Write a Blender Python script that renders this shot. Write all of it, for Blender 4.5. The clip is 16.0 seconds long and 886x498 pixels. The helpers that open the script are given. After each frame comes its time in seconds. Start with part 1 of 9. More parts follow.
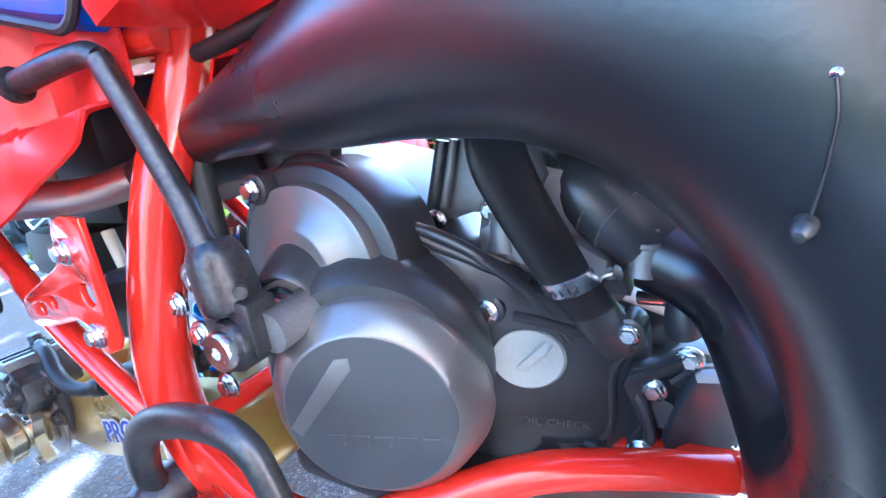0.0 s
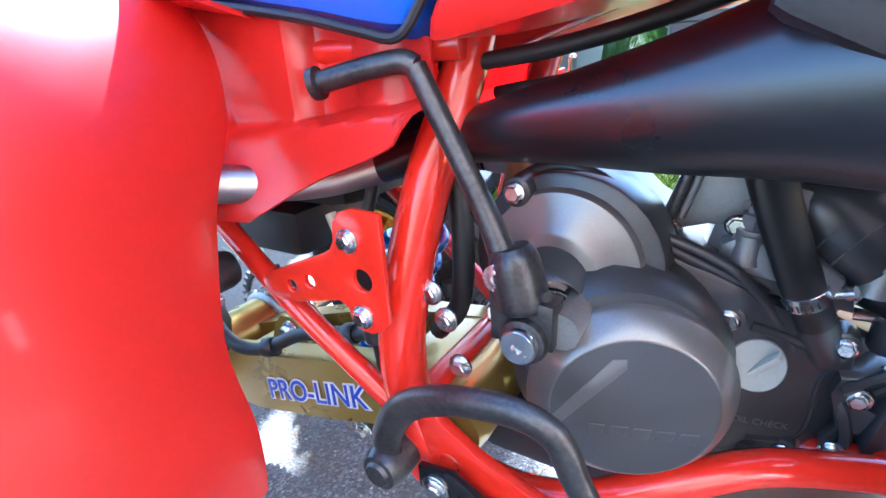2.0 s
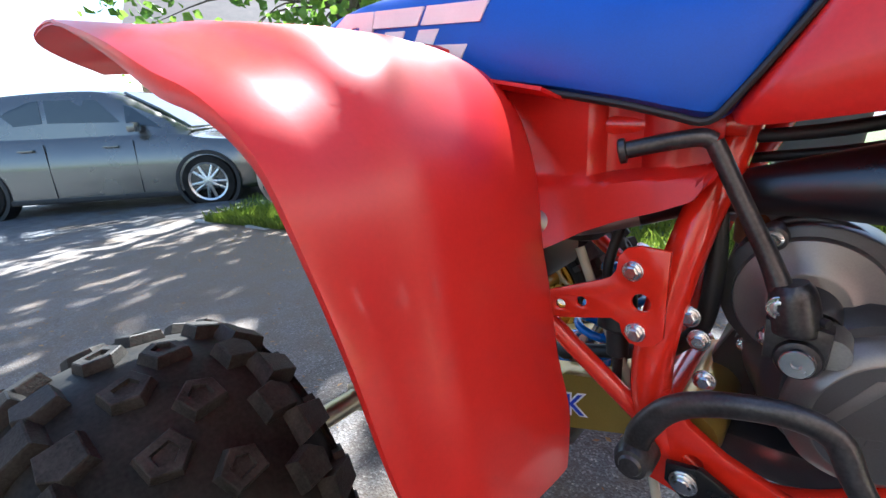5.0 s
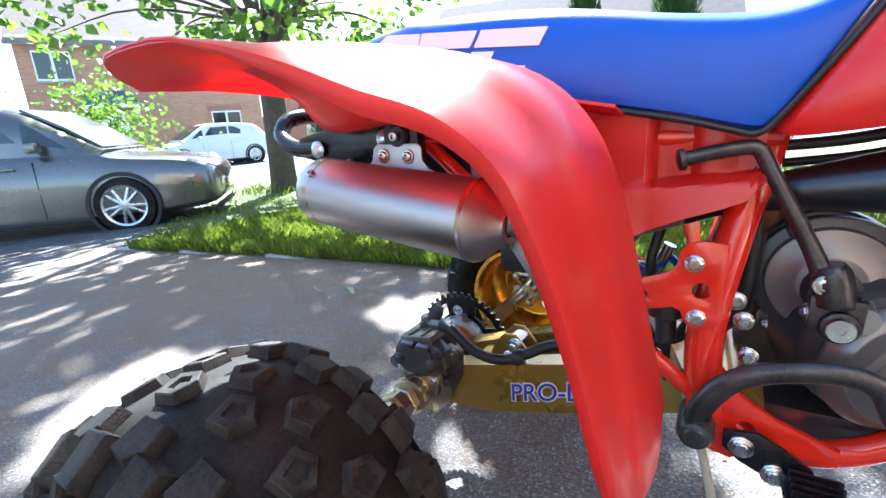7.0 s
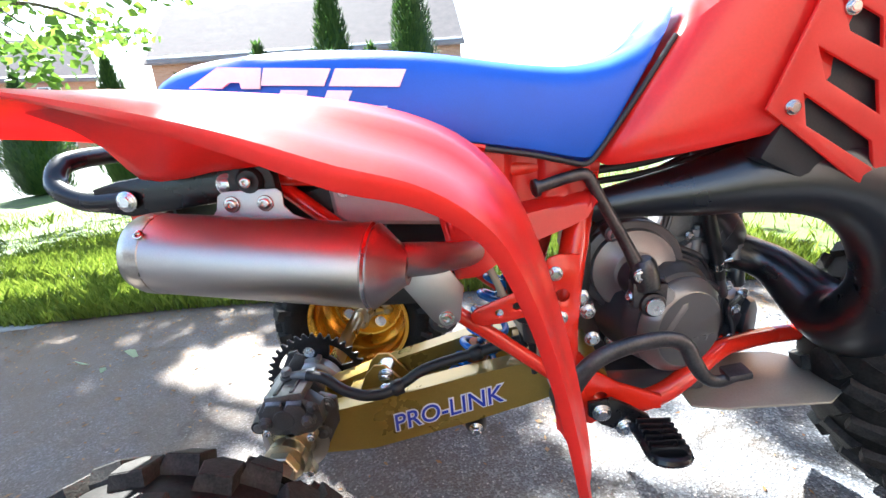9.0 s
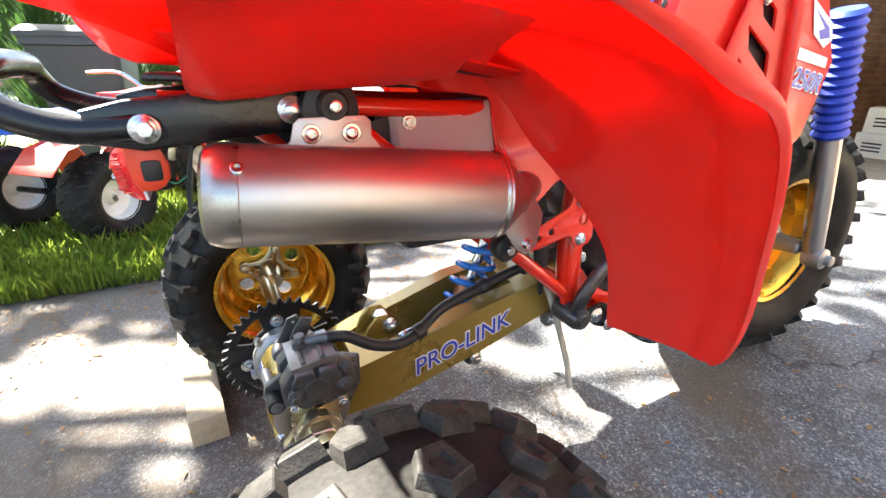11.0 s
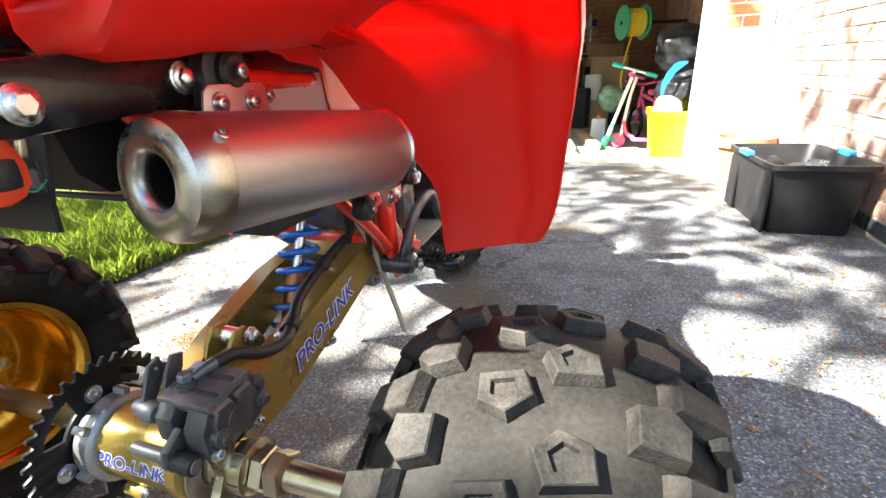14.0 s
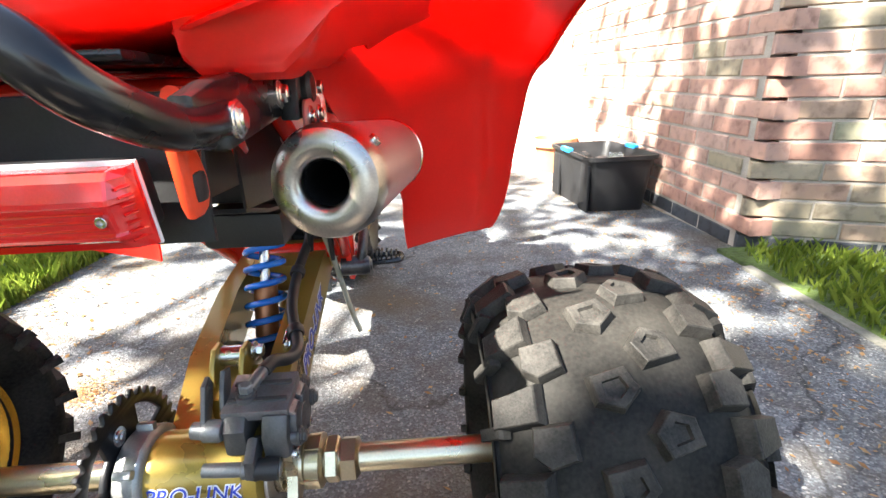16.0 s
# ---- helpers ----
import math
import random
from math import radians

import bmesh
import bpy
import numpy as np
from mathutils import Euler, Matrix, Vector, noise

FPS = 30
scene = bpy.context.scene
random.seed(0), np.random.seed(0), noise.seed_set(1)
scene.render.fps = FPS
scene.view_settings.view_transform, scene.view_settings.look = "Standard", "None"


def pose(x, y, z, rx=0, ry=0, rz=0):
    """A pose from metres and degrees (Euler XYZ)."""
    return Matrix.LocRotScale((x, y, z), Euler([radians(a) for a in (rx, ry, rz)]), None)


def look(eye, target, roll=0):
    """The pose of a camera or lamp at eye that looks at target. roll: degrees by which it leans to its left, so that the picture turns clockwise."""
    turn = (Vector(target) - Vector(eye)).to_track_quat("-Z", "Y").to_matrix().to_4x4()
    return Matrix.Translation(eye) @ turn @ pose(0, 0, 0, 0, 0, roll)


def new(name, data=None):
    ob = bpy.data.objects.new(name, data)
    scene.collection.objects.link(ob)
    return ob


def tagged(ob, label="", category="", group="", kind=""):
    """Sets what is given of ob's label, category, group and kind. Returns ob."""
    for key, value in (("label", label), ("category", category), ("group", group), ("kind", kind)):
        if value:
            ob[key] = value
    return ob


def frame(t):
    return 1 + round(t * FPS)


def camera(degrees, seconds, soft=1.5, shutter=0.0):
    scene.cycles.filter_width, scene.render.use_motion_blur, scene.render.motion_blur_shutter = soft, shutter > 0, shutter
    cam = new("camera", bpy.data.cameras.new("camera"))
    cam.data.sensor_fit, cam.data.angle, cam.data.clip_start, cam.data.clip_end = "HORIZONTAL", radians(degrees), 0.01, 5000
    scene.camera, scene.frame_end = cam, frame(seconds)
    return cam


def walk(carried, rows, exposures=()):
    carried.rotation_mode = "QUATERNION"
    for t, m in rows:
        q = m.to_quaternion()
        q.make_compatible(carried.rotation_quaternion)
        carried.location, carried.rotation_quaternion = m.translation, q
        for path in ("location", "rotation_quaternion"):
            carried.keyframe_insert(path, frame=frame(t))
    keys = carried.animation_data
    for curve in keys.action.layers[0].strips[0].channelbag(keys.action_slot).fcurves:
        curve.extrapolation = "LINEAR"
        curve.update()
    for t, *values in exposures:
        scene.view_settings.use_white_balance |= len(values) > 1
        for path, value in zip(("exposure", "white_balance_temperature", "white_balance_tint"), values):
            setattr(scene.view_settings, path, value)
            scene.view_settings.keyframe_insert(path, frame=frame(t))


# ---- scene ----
# x runs towards the front of the machine from its rear axle, y to its left, z up
cam = camera(87.0, 16.0)
PATH = [
    (0, 0.7592, -0.2707, 0.5697, 73.27, 6.40, 28.94),
    (0.5, 0.7266, -0.2924, 0.5837, 71.56, 5.03, 28.98),
    (1, 0.6879, -0.3177, 0.5989, 70.13, 3.92, 29.66),
    (1.5, 0.6469, -0.3439, 0.6122, 69.19, 3.47, 30.48),
    (2, 0.6172, -0.3687, 0.6191, 69.00, 3.41, 31.70),
    (2.5, 0.5911, -0.4018, 0.6270, 69.38, 3.51, 33.13),
    (3, 0.5681, -0.4394, 0.6279, 70.35, 3.53, 35.02),
    (3.5, 0.5566, -0.4681, 0.6288, 71.24, 3.31, 36.73),
    (4, 0.5401, -0.5006, 0.6389, 71.88, 3.04, 37.67),
    (4.5, 0.5348, -0.5301, 0.6541, 72.56, 3.18, 39.41),
    (5, 0.5178, -0.5609, 0.6616, 73.20, 2.99, 40.08),
    (5.2, 0.5146, -0.5732, 0.6573, 73.64, 3.01, 41.13),
    (7.3, 0.3918, -0.6868, 0.6771, 75.03, 3.73, 26.83),
    (7.5, 0.3882, -0.6881, 0.6818, 75.36, 4.07, 23.94),
    (8, 0.3737, -0.6984, 0.6786, 76.29, 4.71, 16.83),
    (8.2, 0.3716, -0.7030, 0.6868, 76.48, 5.09, 13.96),
    (10.3, -0.0004, -0.6996, 0.7222, 68.39, 0.03, -15.94),
    (10.5, -0.0334, -0.6907, 0.7185, 68.21, -0.13, -18.66),
    (11, -0.1022, -0.6430, 0.6918, 68.49, -0.27, -26.51),
    (11.5, -0.1533, -0.6211, 0.6891, 68.27, -0.41, -35.03),
    (12, -0.2205, -0.6016, 0.6704, 68.79, -0.42, -44.93),
    (12.5, -0.2751, -0.5987, 0.6717, 69.68, 0.35, -53.39),
    (13, -0.3140, -0.5667, 0.6632, 69.92, 1.20, -59.64),
    (13.5, -0.3388, -0.5182, 0.6483, 69.32, 1.80, -65.77),
    (14, -0.3490, -0.4782, 0.6472, 68.96, 2.20, -71.43),
    (14.5, -0.3781, -0.4426, 0.6580, 69.39, 1.66, -75.45),
    (15, -0.4262, -0.4099, 0.6795, 70.28, 0.48, -80.45),
    (15.5, -0.4698, -0.3459, 0.6758, 70.31, 0.42, -86.44),
    (16, -0.4821, -0.2588, 0.6604, 69.49, 1.91, -93.45),
]
walk(cam, [(t, pose(x, y, z, rx, ry, rz)) for t, x, y, z, rx, ry, rz in PATH], [(0.0, 4.66, 4450, 4), (1.0, 4.30, 4450, 4), (2.0, 4.20, 4800, 6), (3.0, 3.98, 5200, 8), (4.0, 3.88, 5350, 8), (4.5, 3.55, 5500, 8), (5.0, 2.75, 5600, 8), (7.3, 3.25, 5550, 8), (8.2, 3.25, 5550, 8), (10.3, 3.82, 6600, 8), (11.4, 3.64, 6600, 8), (12.4, 3.8, 6600, 8), (14.0, 3.32, 6600, 8), (15.0, 3.40, 6600, 8), (16.0, 3.46, 6600, 8)])

# ---- light ----
SUN_AZ, SUN_EL = 123.0, 46.0          # degrees: from x towards y, above the ground
world = bpy.data.worlds.new("sky")
scene.world = world
world.use_nodes = True
wn = world.node_tree
sky = wn.nodes.new("ShaderNodeTexSky")
sky.sky_type = "NISHITA"
sky.sun_disc = False
sky.sun_elevation = radians(SUN_EL)
sky.sun_rotation = radians(90 - SUN_AZ)
sky.air_density, sky.dust_density, sky.ozone_density = 1.0, 1.5, 1.0
wn.links.new(sky.outputs["Color"], wn.nodes["Background"].inputs["Color"])
wn.nodes["Background"].inputs["Strength"].default_value = 0.057
sun_data = bpy.data.lights.new("sun", "SUN")
sun_data.energy, sun_data.angle, sun_data.color = 5.0, radians(0.55), (1.0, 0.95, 0.87)
sun = new("sun", sun_data)
sun_dir = Vector((math.cos(radians(SUN_AZ)) * math.cos(radians(SUN_EL)), math.sin(radians(SUN_AZ)) * math.cos(radians(SUN_EL)), math.sin(radians(SUN_EL))))
sun.matrix_world = look(sun_dir * 30, (0, 0, 0))

# ---- materials ----


def material(name, color, rough=0.5, metal=0.0, vary=0.15, scale=8.0, fine=90.0, bump=0.05, coat=0.0, tint=None, rvary=0.12, emit=None, alpha_glass=0.0, dist=0.002, spec=0.5, sheen=0.0):
    """A surface with a base colour, blotches, grain, relief and uneven gloss at real sizes."""
    m = bpy.data.materials.new(name)
    m.use_nodes = True
    nt = m.node_tree
    b = nt.nodes["Principled BSDF"]
    tc = nt.nodes.new("ShaderNodeTexCoord")
    n1, n2 = nt.nodes.new("ShaderNodeTexNoise"), nt.nodes.new("ShaderNodeTexNoise")
    n1.inputs["Scale"].default_value, n1.inputs["Detail"].default_value = scale, 5
    n2.inputs["Scale"].default_value, n2.inputs["Detail"].default_value = fine, 3
    nt.links.new(tc.outputs["Object"], n1.inputs["Vector"])
    nt.links.new(tc.outputs["Object"], n2.inputs["Vector"])
    ramp = nt.nodes.new("ShaderNodeValToRGB")
    lo = [c * (1 - vary) for c in color]
    hi = tint if tint else [min(1, c * (1 + vary)) for c in color]
    ramp.color_ramp.elements[0].position, ramp.color_ramp.elements[1].position = 0.3, 0.7
    ramp.color_ramp.elements[0].color, ramp.color_ramp.elements[1].color = (*lo, 1), (*hi, 1)
    mixf = nt.nodes.new("ShaderNodeMath")
    mixf.operation = "MULTIPLY_ADD"
    mixf.inputs[1].default_value, mixf.inputs[2].default_value = 0.35, 0.0
    nt.links.new(n2.outputs["Fac"], mixf.inputs[0])
    add = nt.nodes.new("ShaderNodeMath")
    add.operation = "MULTIPLY_ADD"
    add.inputs[1].default_value = 0.65
    nt.links.new(n1.outputs["Fac"], add.inputs[0])
    nt.links.new(mixf.outputs[0], add.inputs[2])
    nt.links.new(add.outputs[0], ramp.inputs["Fac"])
    nt.links.new(ramp.outputs["Color"], b.inputs["Base Color"])
    rr = nt.nodes.new("ShaderNodeMapRange")
    rr.inputs["To Min"].default_value, rr.inputs["To Max"].default_value = max(0.02, rough - rvary), min(1, rough + rvary)
    nt.links.new(n1.outputs["Fac"], rr.inputs["Value"])
    nt.links.new(rr.outputs["Result"], b.inputs["Roughness"])
    b.inputs["Metallic"].default_value = metal
    b.inputs["Specular IOR Level"].default_value = spec
    b.inputs["Coat Weight"].default_value = coat
    b.inputs["Coat Roughness"].default_value = 0.08
    if bump:
        bp = nt.nodes.new("ShaderNodeBump")
        bp.inputs["Strength"].default_value, bp.inputs["Distance"].default_value = bump, dist
        nt.links.new(n2.outputs["Fac"], bp.inputs["Height"])
        nt.links.new(bp.outputs["Normal"], b.inputs["Normal"])
    if emit:
        b.inputs["Emission Color"].default_value, b.inputs["Emission Strength"].default_value = (*emit[0], 1), emit[1]
    if alpha_glass:
        b.inputs["Transmission Weight"].default_value = alpha_glass
    return m


RED = material("red_plastic", (0.74, 0.022, 0.014), 0.36, vary=0.12, scale=5, fine=300, bump=0.03, tint=(0.80, 0.034, 0.022), coat=0.2, spec=0.8)
TANK = material("red_tank_plastic", (0.72, 0.022, 0.014), 0.32, vary=0.12, scale=6, fine=260, bump=0.03, coat=0.25)
FRAME = material("red_frame_paint", (0.66, 0.022, 0.008), 0.22, vary=0.1, scale=14, fine=200, bump=0.05, coat=0.6)
SEAT = material("blue_vinyl", (0.004, 0.085, 0.50), 0.45, vary=0.15, scale=9, fine=600, bump=0.25, dist=0.0006)
PIPE = material("black_pipe_enamel", (0.004, 0.005, 0.007), 0.31, vary=0.4, scale=12, fine=350, bump=0.05, coat=0.0, spec=1.0)
ENGINE = material("graphite_engine_paint", (0.072, 0.074, 0.080), 0.34, metal=0.5, vary=0.2, scale=18, fine=700, bump=0.10, dist=0.0005)
COVERF = material("satin_cover_face", (0.115, 0.117, 0.122), 0.42, metal=0.6, vary=0.15, scale=12, fine=800, bump=0.07, dist=0.0004)
COVER = material("grey_cover_paint", (0.215, 0.208, 0.205), 0.33, metal=0.6, vary=0.15, scale=12, fine=700, bump=0.07, dist=0.0004)
CAST = material("cast_aluminium", (0.38, 0.38, 0.37), 0.45, metal=0.9, vary=0.25, scale=25, fine=500, bump=0.2, dist=0.0006)
ZINC = material("zinc_plate", (0.62, 0.63, 0.64), 0.25, metal=1.0, vary=0.15, scale=60, fine=500, bump=0.05)
STEEL = material("brushed_steel", (0.46, 0.435, 0.43), 0.42, metal=1.0, vary=0.14, scale=7, fine=900, bump=0.06, dist=0.0003, tint=(0.55, 0.52, 0.50))
CAPSTEEL = material("satin_cap_steel", (0.40, 0.375, 0.34), 0.30, metal=1.0, vary=0.22, scale=24, fine=500, bump=0.04, tint=(0.50, 0.47, 0.42), dist=0.0003)
POLISH = material("polished_steel", (0.58, 0.56, 0.53), 0.24, metal=1.0, vary=0.12, scale=20, fine=300, bump=0.02)
GOLD = material("gold_arm_paint", (0.34, 0.235, 0.05), 0.30, metal=0.55, vary=0.15, scale=11, fine=420, bump=0.05, coat=0.3)
RIM = material("gold_anodised_rim", (0.72, 0.39, 0.055), 0.26, metal=1.0, vary=0.12, scale=13, fine=300, bump=0.04)
RUBBER = material("tyre_rubber", (0.006, 0.006, 0.0065), 0.55, vary=0.45, scale=13, fine=240, bump=0.14, tint=(0.034, 0.032, 0.028), dist=0.0010, spec=0.10)
TREAD = material("worn_tread_rubber", (0.012, 0.012, 0.012), 0.55, vary=0.4, scale=40, fine=420, bump=0.45, tint=(0.058, 0.054, 0.048), dist=0.0012, spec=0.12)
BLACK = material("black_satin_paint", (0.007, 0.007, 0.008), 0.27, vary=0.4, scale=15, fine=250, bump=0.04, coat=0.1, spec=0.4)
CYL = material("grey_cast_cylinder", (0.26, 0.265, 0.27), 0.5, metal=0.6, vary=0.2, scale=30, fine=500, bump=0.25, dist=0.0006)
BOTTLECAP = material("pale_cap_plastic", (0.42, 0.47, 0.46), 0.4, vary=0.12, scale=30, fine=300, bump=0.05)
SKID = material("pale_skid_aluminium", (0.42, 0.40, 0.33), 0.5, metal=0.6, vary=0.15, scale=12, fine=300, bump=0.1)
ZGOLD = material("yellow_zinc_plate", (0.56, 0.50, 0.36), 0.30, metal=1.0, vary=0.18, scale=18, fine=400, bump=0.06)
# paler casting colour that imitates sun on the calliper's top
SUNTOP = material("bare_worn_casting", (0.22, 0.22, 0.225), 0.38, metal=0.7, vary=0.3, scale=40, fine=400, bump=0.15)
CALGREY = material("worn_grey_casting", (0.17, 0.175, 0.18), 0.4, metal=0.55, vary=0.3, scale=30, fine=400, bump=0.15)
SOOT = material("exhaust_soot", (0.004, 0.004, 0.004), 0.9, vary=0.4, scale=30, fine=300, bump=0.2, spec=0.1)
BLACKR = material("black_moulded_plastic", (0.014, 0.014, 0.015), 0.5, vary=0.4, scale=20, fine=350, bump=0.1)
LEVER = material("worn_dark_steel", (0.055, 0.055, 0.06), 0.38, metal=0.75, vary=0.35, scale=22, fine=300, bump=0.12, tint=(0.13, 0.125, 0.125), dist=0.0006)
SPRING = material("blue_spring_paint", (0.012, 0.16, 0.62), 0.22, vary=0.1, scale=30, fine=300, bump=0.03, coat=0.5)
BOOT = material("blue_rubber_boot", (0.012, 0.04, 0.42), 0.5, vary=0.15, scale=30, fine=300, bump=0.05)
BOTTLE = material("white_polythene", (0.62, 0.62, 0.57), 0.4, vary=0.06, scale=12, fine=150, bump=0.05)
LENS = material("red_lamp_lens", (0.62, 0.012, 0.012), 0.12, vary=0.12, scale=40, fine=500, bump=0.05, coat=0.6)
ORANGE = material("orange_red_bracket", (0.72, 0.055, 0.014), 0.38, vary=0.1, scale=30, fine=300, bump=0.03)
WHITE = material("white_vinyl", (0.75, 0.76, 0.78), 0.4, vary=0.05, scale=30, fine=300, bump=0.02)
NAVY = material("blue_vinyl_print", (0.02, 0.05, 0.42), 0.35, vary=0.08, scale=30, fine=300, bump=0.02)
SPROCKET = material("black_sprocket_steel", (0.02, 0.02, 0.022), 0.35, metal=0.6, vary=0.4, scale=25, fine=300, bump=0.06)
DARKCAST = material("dark_caliper_casting", (0.09, 0.09, 0.093), 0.42, metal=0.5, vary=0.35, scale=30, fine=400, bump=0.2, tint=(0.11, 0.11, 0.11))
CLEARHOSE = material("clear_breather_hose", (0.45, 0.43, 0.33), 0.25, vary=0.1, scale=30, fine=200, bump=0.03)
COPPER = material("bronze_damper_body", (0.30, 0.12, 0.05), 0.35, metal=0.6, vary=0.2, scale=20, fine=200, bump=0.05)

def translucent(m, color, share):
    """Thin moulded plastic that lets some sun through."""
    nt = m.node_tree
    tr = nt.nodes.new("ShaderNodeBsdfTranslucent")
    tr.inputs["Color"].default_value = (*color, 1)
    mx = nt.nodes.new("ShaderNodeMixShader")
    mx.inputs["Fac"].default_value = share
    nt.links.new(nt.nodes["Principled BSDF"].outputs["BSDF"], mx.inputs[1])
    nt.links.new(tr.outputs["BSDF"], mx.inputs[2])
    nt.links.new(mx.outputs[0], nt.nodes["Material Output"].inputs["Surface"])


translucent(RED, (0.95, 0.03, 0.012), 0.37)
translucent(BOTTLE, (0.8, 0.8, 0.74), 0.3)
translucent(TANK, (0.85, 0.02, 0.01), 0.15)

# ---- mesh helpers ----


def part(name, bm, mat, parent=None, label="", smooth=True, mats=None):
    """Links a bmesh (or a ready mesh) as ONE mesh object under a thing or a part."""
    if isinstance(bm, bmesh.types.BMesh):
        bmesh.ops.recalc_face_normals(bm, faces=bm.faces)
        me = bpy.data.meshes.new(name)
        bm.to_mesh(me)
        bm.free()
    else:
        me = bm
    if not me.materials:
        me.materials.append(mat)
        for m2 in mats or ():
            me.materials.append(m2)
    if smooth:
        me.shade_smooth()
        try:
            me.set_sharp_from_angle(angle=radians(38))
        except AttributeError:
            pass
    ob = new(name, me)
    if parent:
        ob.parent = parent
    if label:
        tagged(ob, label)
    return ob


def thing(name, label, category, group="", kind="", at=None):
    ob = new(name)
    ob.empty_display_size = 0.05
    if at is not None:
        ob.matrix_world = at
    return tagged(ob, label, category, group, kind)


def loft(rings, cap=True, bm=None, loop=False):
    """Skin over rings of equal point count."""
    bm = bm or bmesh.new()
    vs = [[bm.verts.new(p) for p in r] for r in rings]
    n = len(vs[0])
    pairs = list(zip(vs, vs[1:])) + ([(vs[-1], vs[0])] if loop else [])
    for a, b in pairs:
        for i in range(n):
            j = (i + 1) % n
            bm.faces.new((a[i], a[j], b[j], b[i]))
    if cap and not loop:
        bm.faces.new(vs[0][::-1])
        bm.faces.new(vs[-1])
    return bm


def spline(pts, per=6):
    """Points of a smooth curve through pts (any dimension)."""
    p = [np.array(q, float) for q in pts]
    p = [2 * p[0] - p[1]] + p + [2 * p[-1] - p[-2]]
    out = []
    for i in range(1, len(p) - 2):
        a, b, c, d = p[i - 1:i + 3]
        for k in range(per):
            t = k / per
            out.append(0.5 * (2 * b + (c - a) * t + (2 * a - 5 * b + 4 * c - d) * t * t + (3 * b - a - 3 * c + d) * t ** 3))
    out.append(p[-2])
    return out


def tube(pts, r, n=12, per=6, flat=1.0, bm=None, cap=True, smooth=True):
    """A pipe along pts; r: one radius or one for each of pts. flat squashes it sideways."""
    rs = r if isinstance(r, (list, tuple)) else [r] * len(pts)
    q = [(*p, k) for p, k in zip(pts, rs)]
    q = spline(q, per) if smooth and len(pts) > 2 else [np.array(a, float) for a in q]
    c = [Vector(a[:3]) for a in q]
    up = None
    rings = []
    for i, p in enumerate(c):
        t = (c[min(i + 1, len(c) - 1)] - c[max(i - 1, 0)]).normalized()
        if up is None:
            up = Vector((0, 0, 1)) if abs(t.z) < 0.9 else Vector((1, 0, 0))
        up = (up - t * up.dot(t)).normalized()
        s = t.cross(up)
        rings.append([p + up * math.cos(a) * q[i][3] + s * math.sin(a) * q[i][3] * flat for a in (2 * math.pi * k / n for k in range(n))])
    return loft(rings, cap, bm)


def axis_frame(p, d, up=(0, 0, 1)):
    """A pose at p whose z runs along d."""
    z = Vector(d).normalized()
    u = Vector(up)
    if abs(z.dot(u.normalized())) > 0.95:
        u = Vector((1, 0, 0))
    x = u.cross(z).normalized()
    y = z.cross(x)
    return Matrix(((x.x, y.x, z.x, p[0]), (x.y, y.y, z.y, p[1]), (x.z, y.z, z.z, p[2]), (0, 0, 0, 1)))


def lathe(profile, n=32, m=None, bm=None, cap=True):
    """Turns a profile of (radius, height) round the z axis of m."""
    m = m or Matrix()
    rings = [[m @ Vector((max(r, 1e-4) * math.cos(2 * math.pi * k / n), max(r, 1e-4) * math.sin(2 * math.pi * k / n), h)) for k in range(n)] for r, h in profile]
    return loft(rings, cap, bm)


def box(size, m=None, bevel=0.0, bm=None, taper=1.0):
    b = bmesh.new()
    bmesh.ops.create_cube(b, size=1)
    for v in b.verts:
        s = taper if v.co.z > 0 else 1
        v.co = Vector((v.co.x * size[0] * s, v.co.y * size[1] * s, v.co.z * size[2]))
    if bevel:
        bmesh.ops.bevel(b, geom=b.edges[:], offset=bevel, segments=2, affect="EDGES", profile=0.6)
    if m:
        bmesh.ops.transform(b, matrix=m, verts=b.verts)
    if bm is None:
        return b
    me = bpy.data.meshes.new("t")
    b.to_mesh(me)
    bm.from_mesh(me)
    bpy.data.meshes.remove(me)
    b.free()
    return bm


def join(*bms):
    out = bms[0]
    for b in bms[1:]:
        me = bpy.data.meshes.new("t")
        b.to_mesh(me)
        out.from_mesh(me)
        bpy.data.meshes.remove(me)
        b.free()
    return out


def shell(grid, thick):
    """A sheet through a grid of points with a thickness below it."""
    h, w = len(grid), len(grid[0])
    g = [[Vector(p) for p in row] for row in grid]
    bm = bmesh.new()
    top = [[bm.verts.new(p) for p in row] for row in g]
    bot = []
    for i in range(h):
        row = []
        for j in range(w):
            a = g[min(i + 1, h - 1)][j] - g[max(i - 1, 0)][j]
            b = g[i][min(j + 1, w - 1)] - g[i][max(j - 1, 0)]
            row.append(bm.verts.new(g[i][j] - a.cross(b).normalized() * thick))
        bot.append(row)
    for i in range(h - 1):
        for j in range(w - 1):
            bm.faces.new((top[i][j], top[i + 1][j], top[i + 1][j + 1], top[i][j + 1]))
            bm.faces.new((bot[i][j], bot[i][j + 1], bot[i + 1][j + 1], bot[i + 1][j]))
    edge = [(i, 0) for i in range(h)] + [(h - 1, j) for j in range(1, w)] + [(i, w - 1) for i in range(h - 2, -1, -1)] + [(0, j) for j in range(w - 2, 0, -1)]
    for (i, j), (k, l) in zip(edge, edge[1:] + edge[:1]):
        bm.faces.new((top[i][j], bot[i][j], bot[k][l], top[k][l]))
    return bm


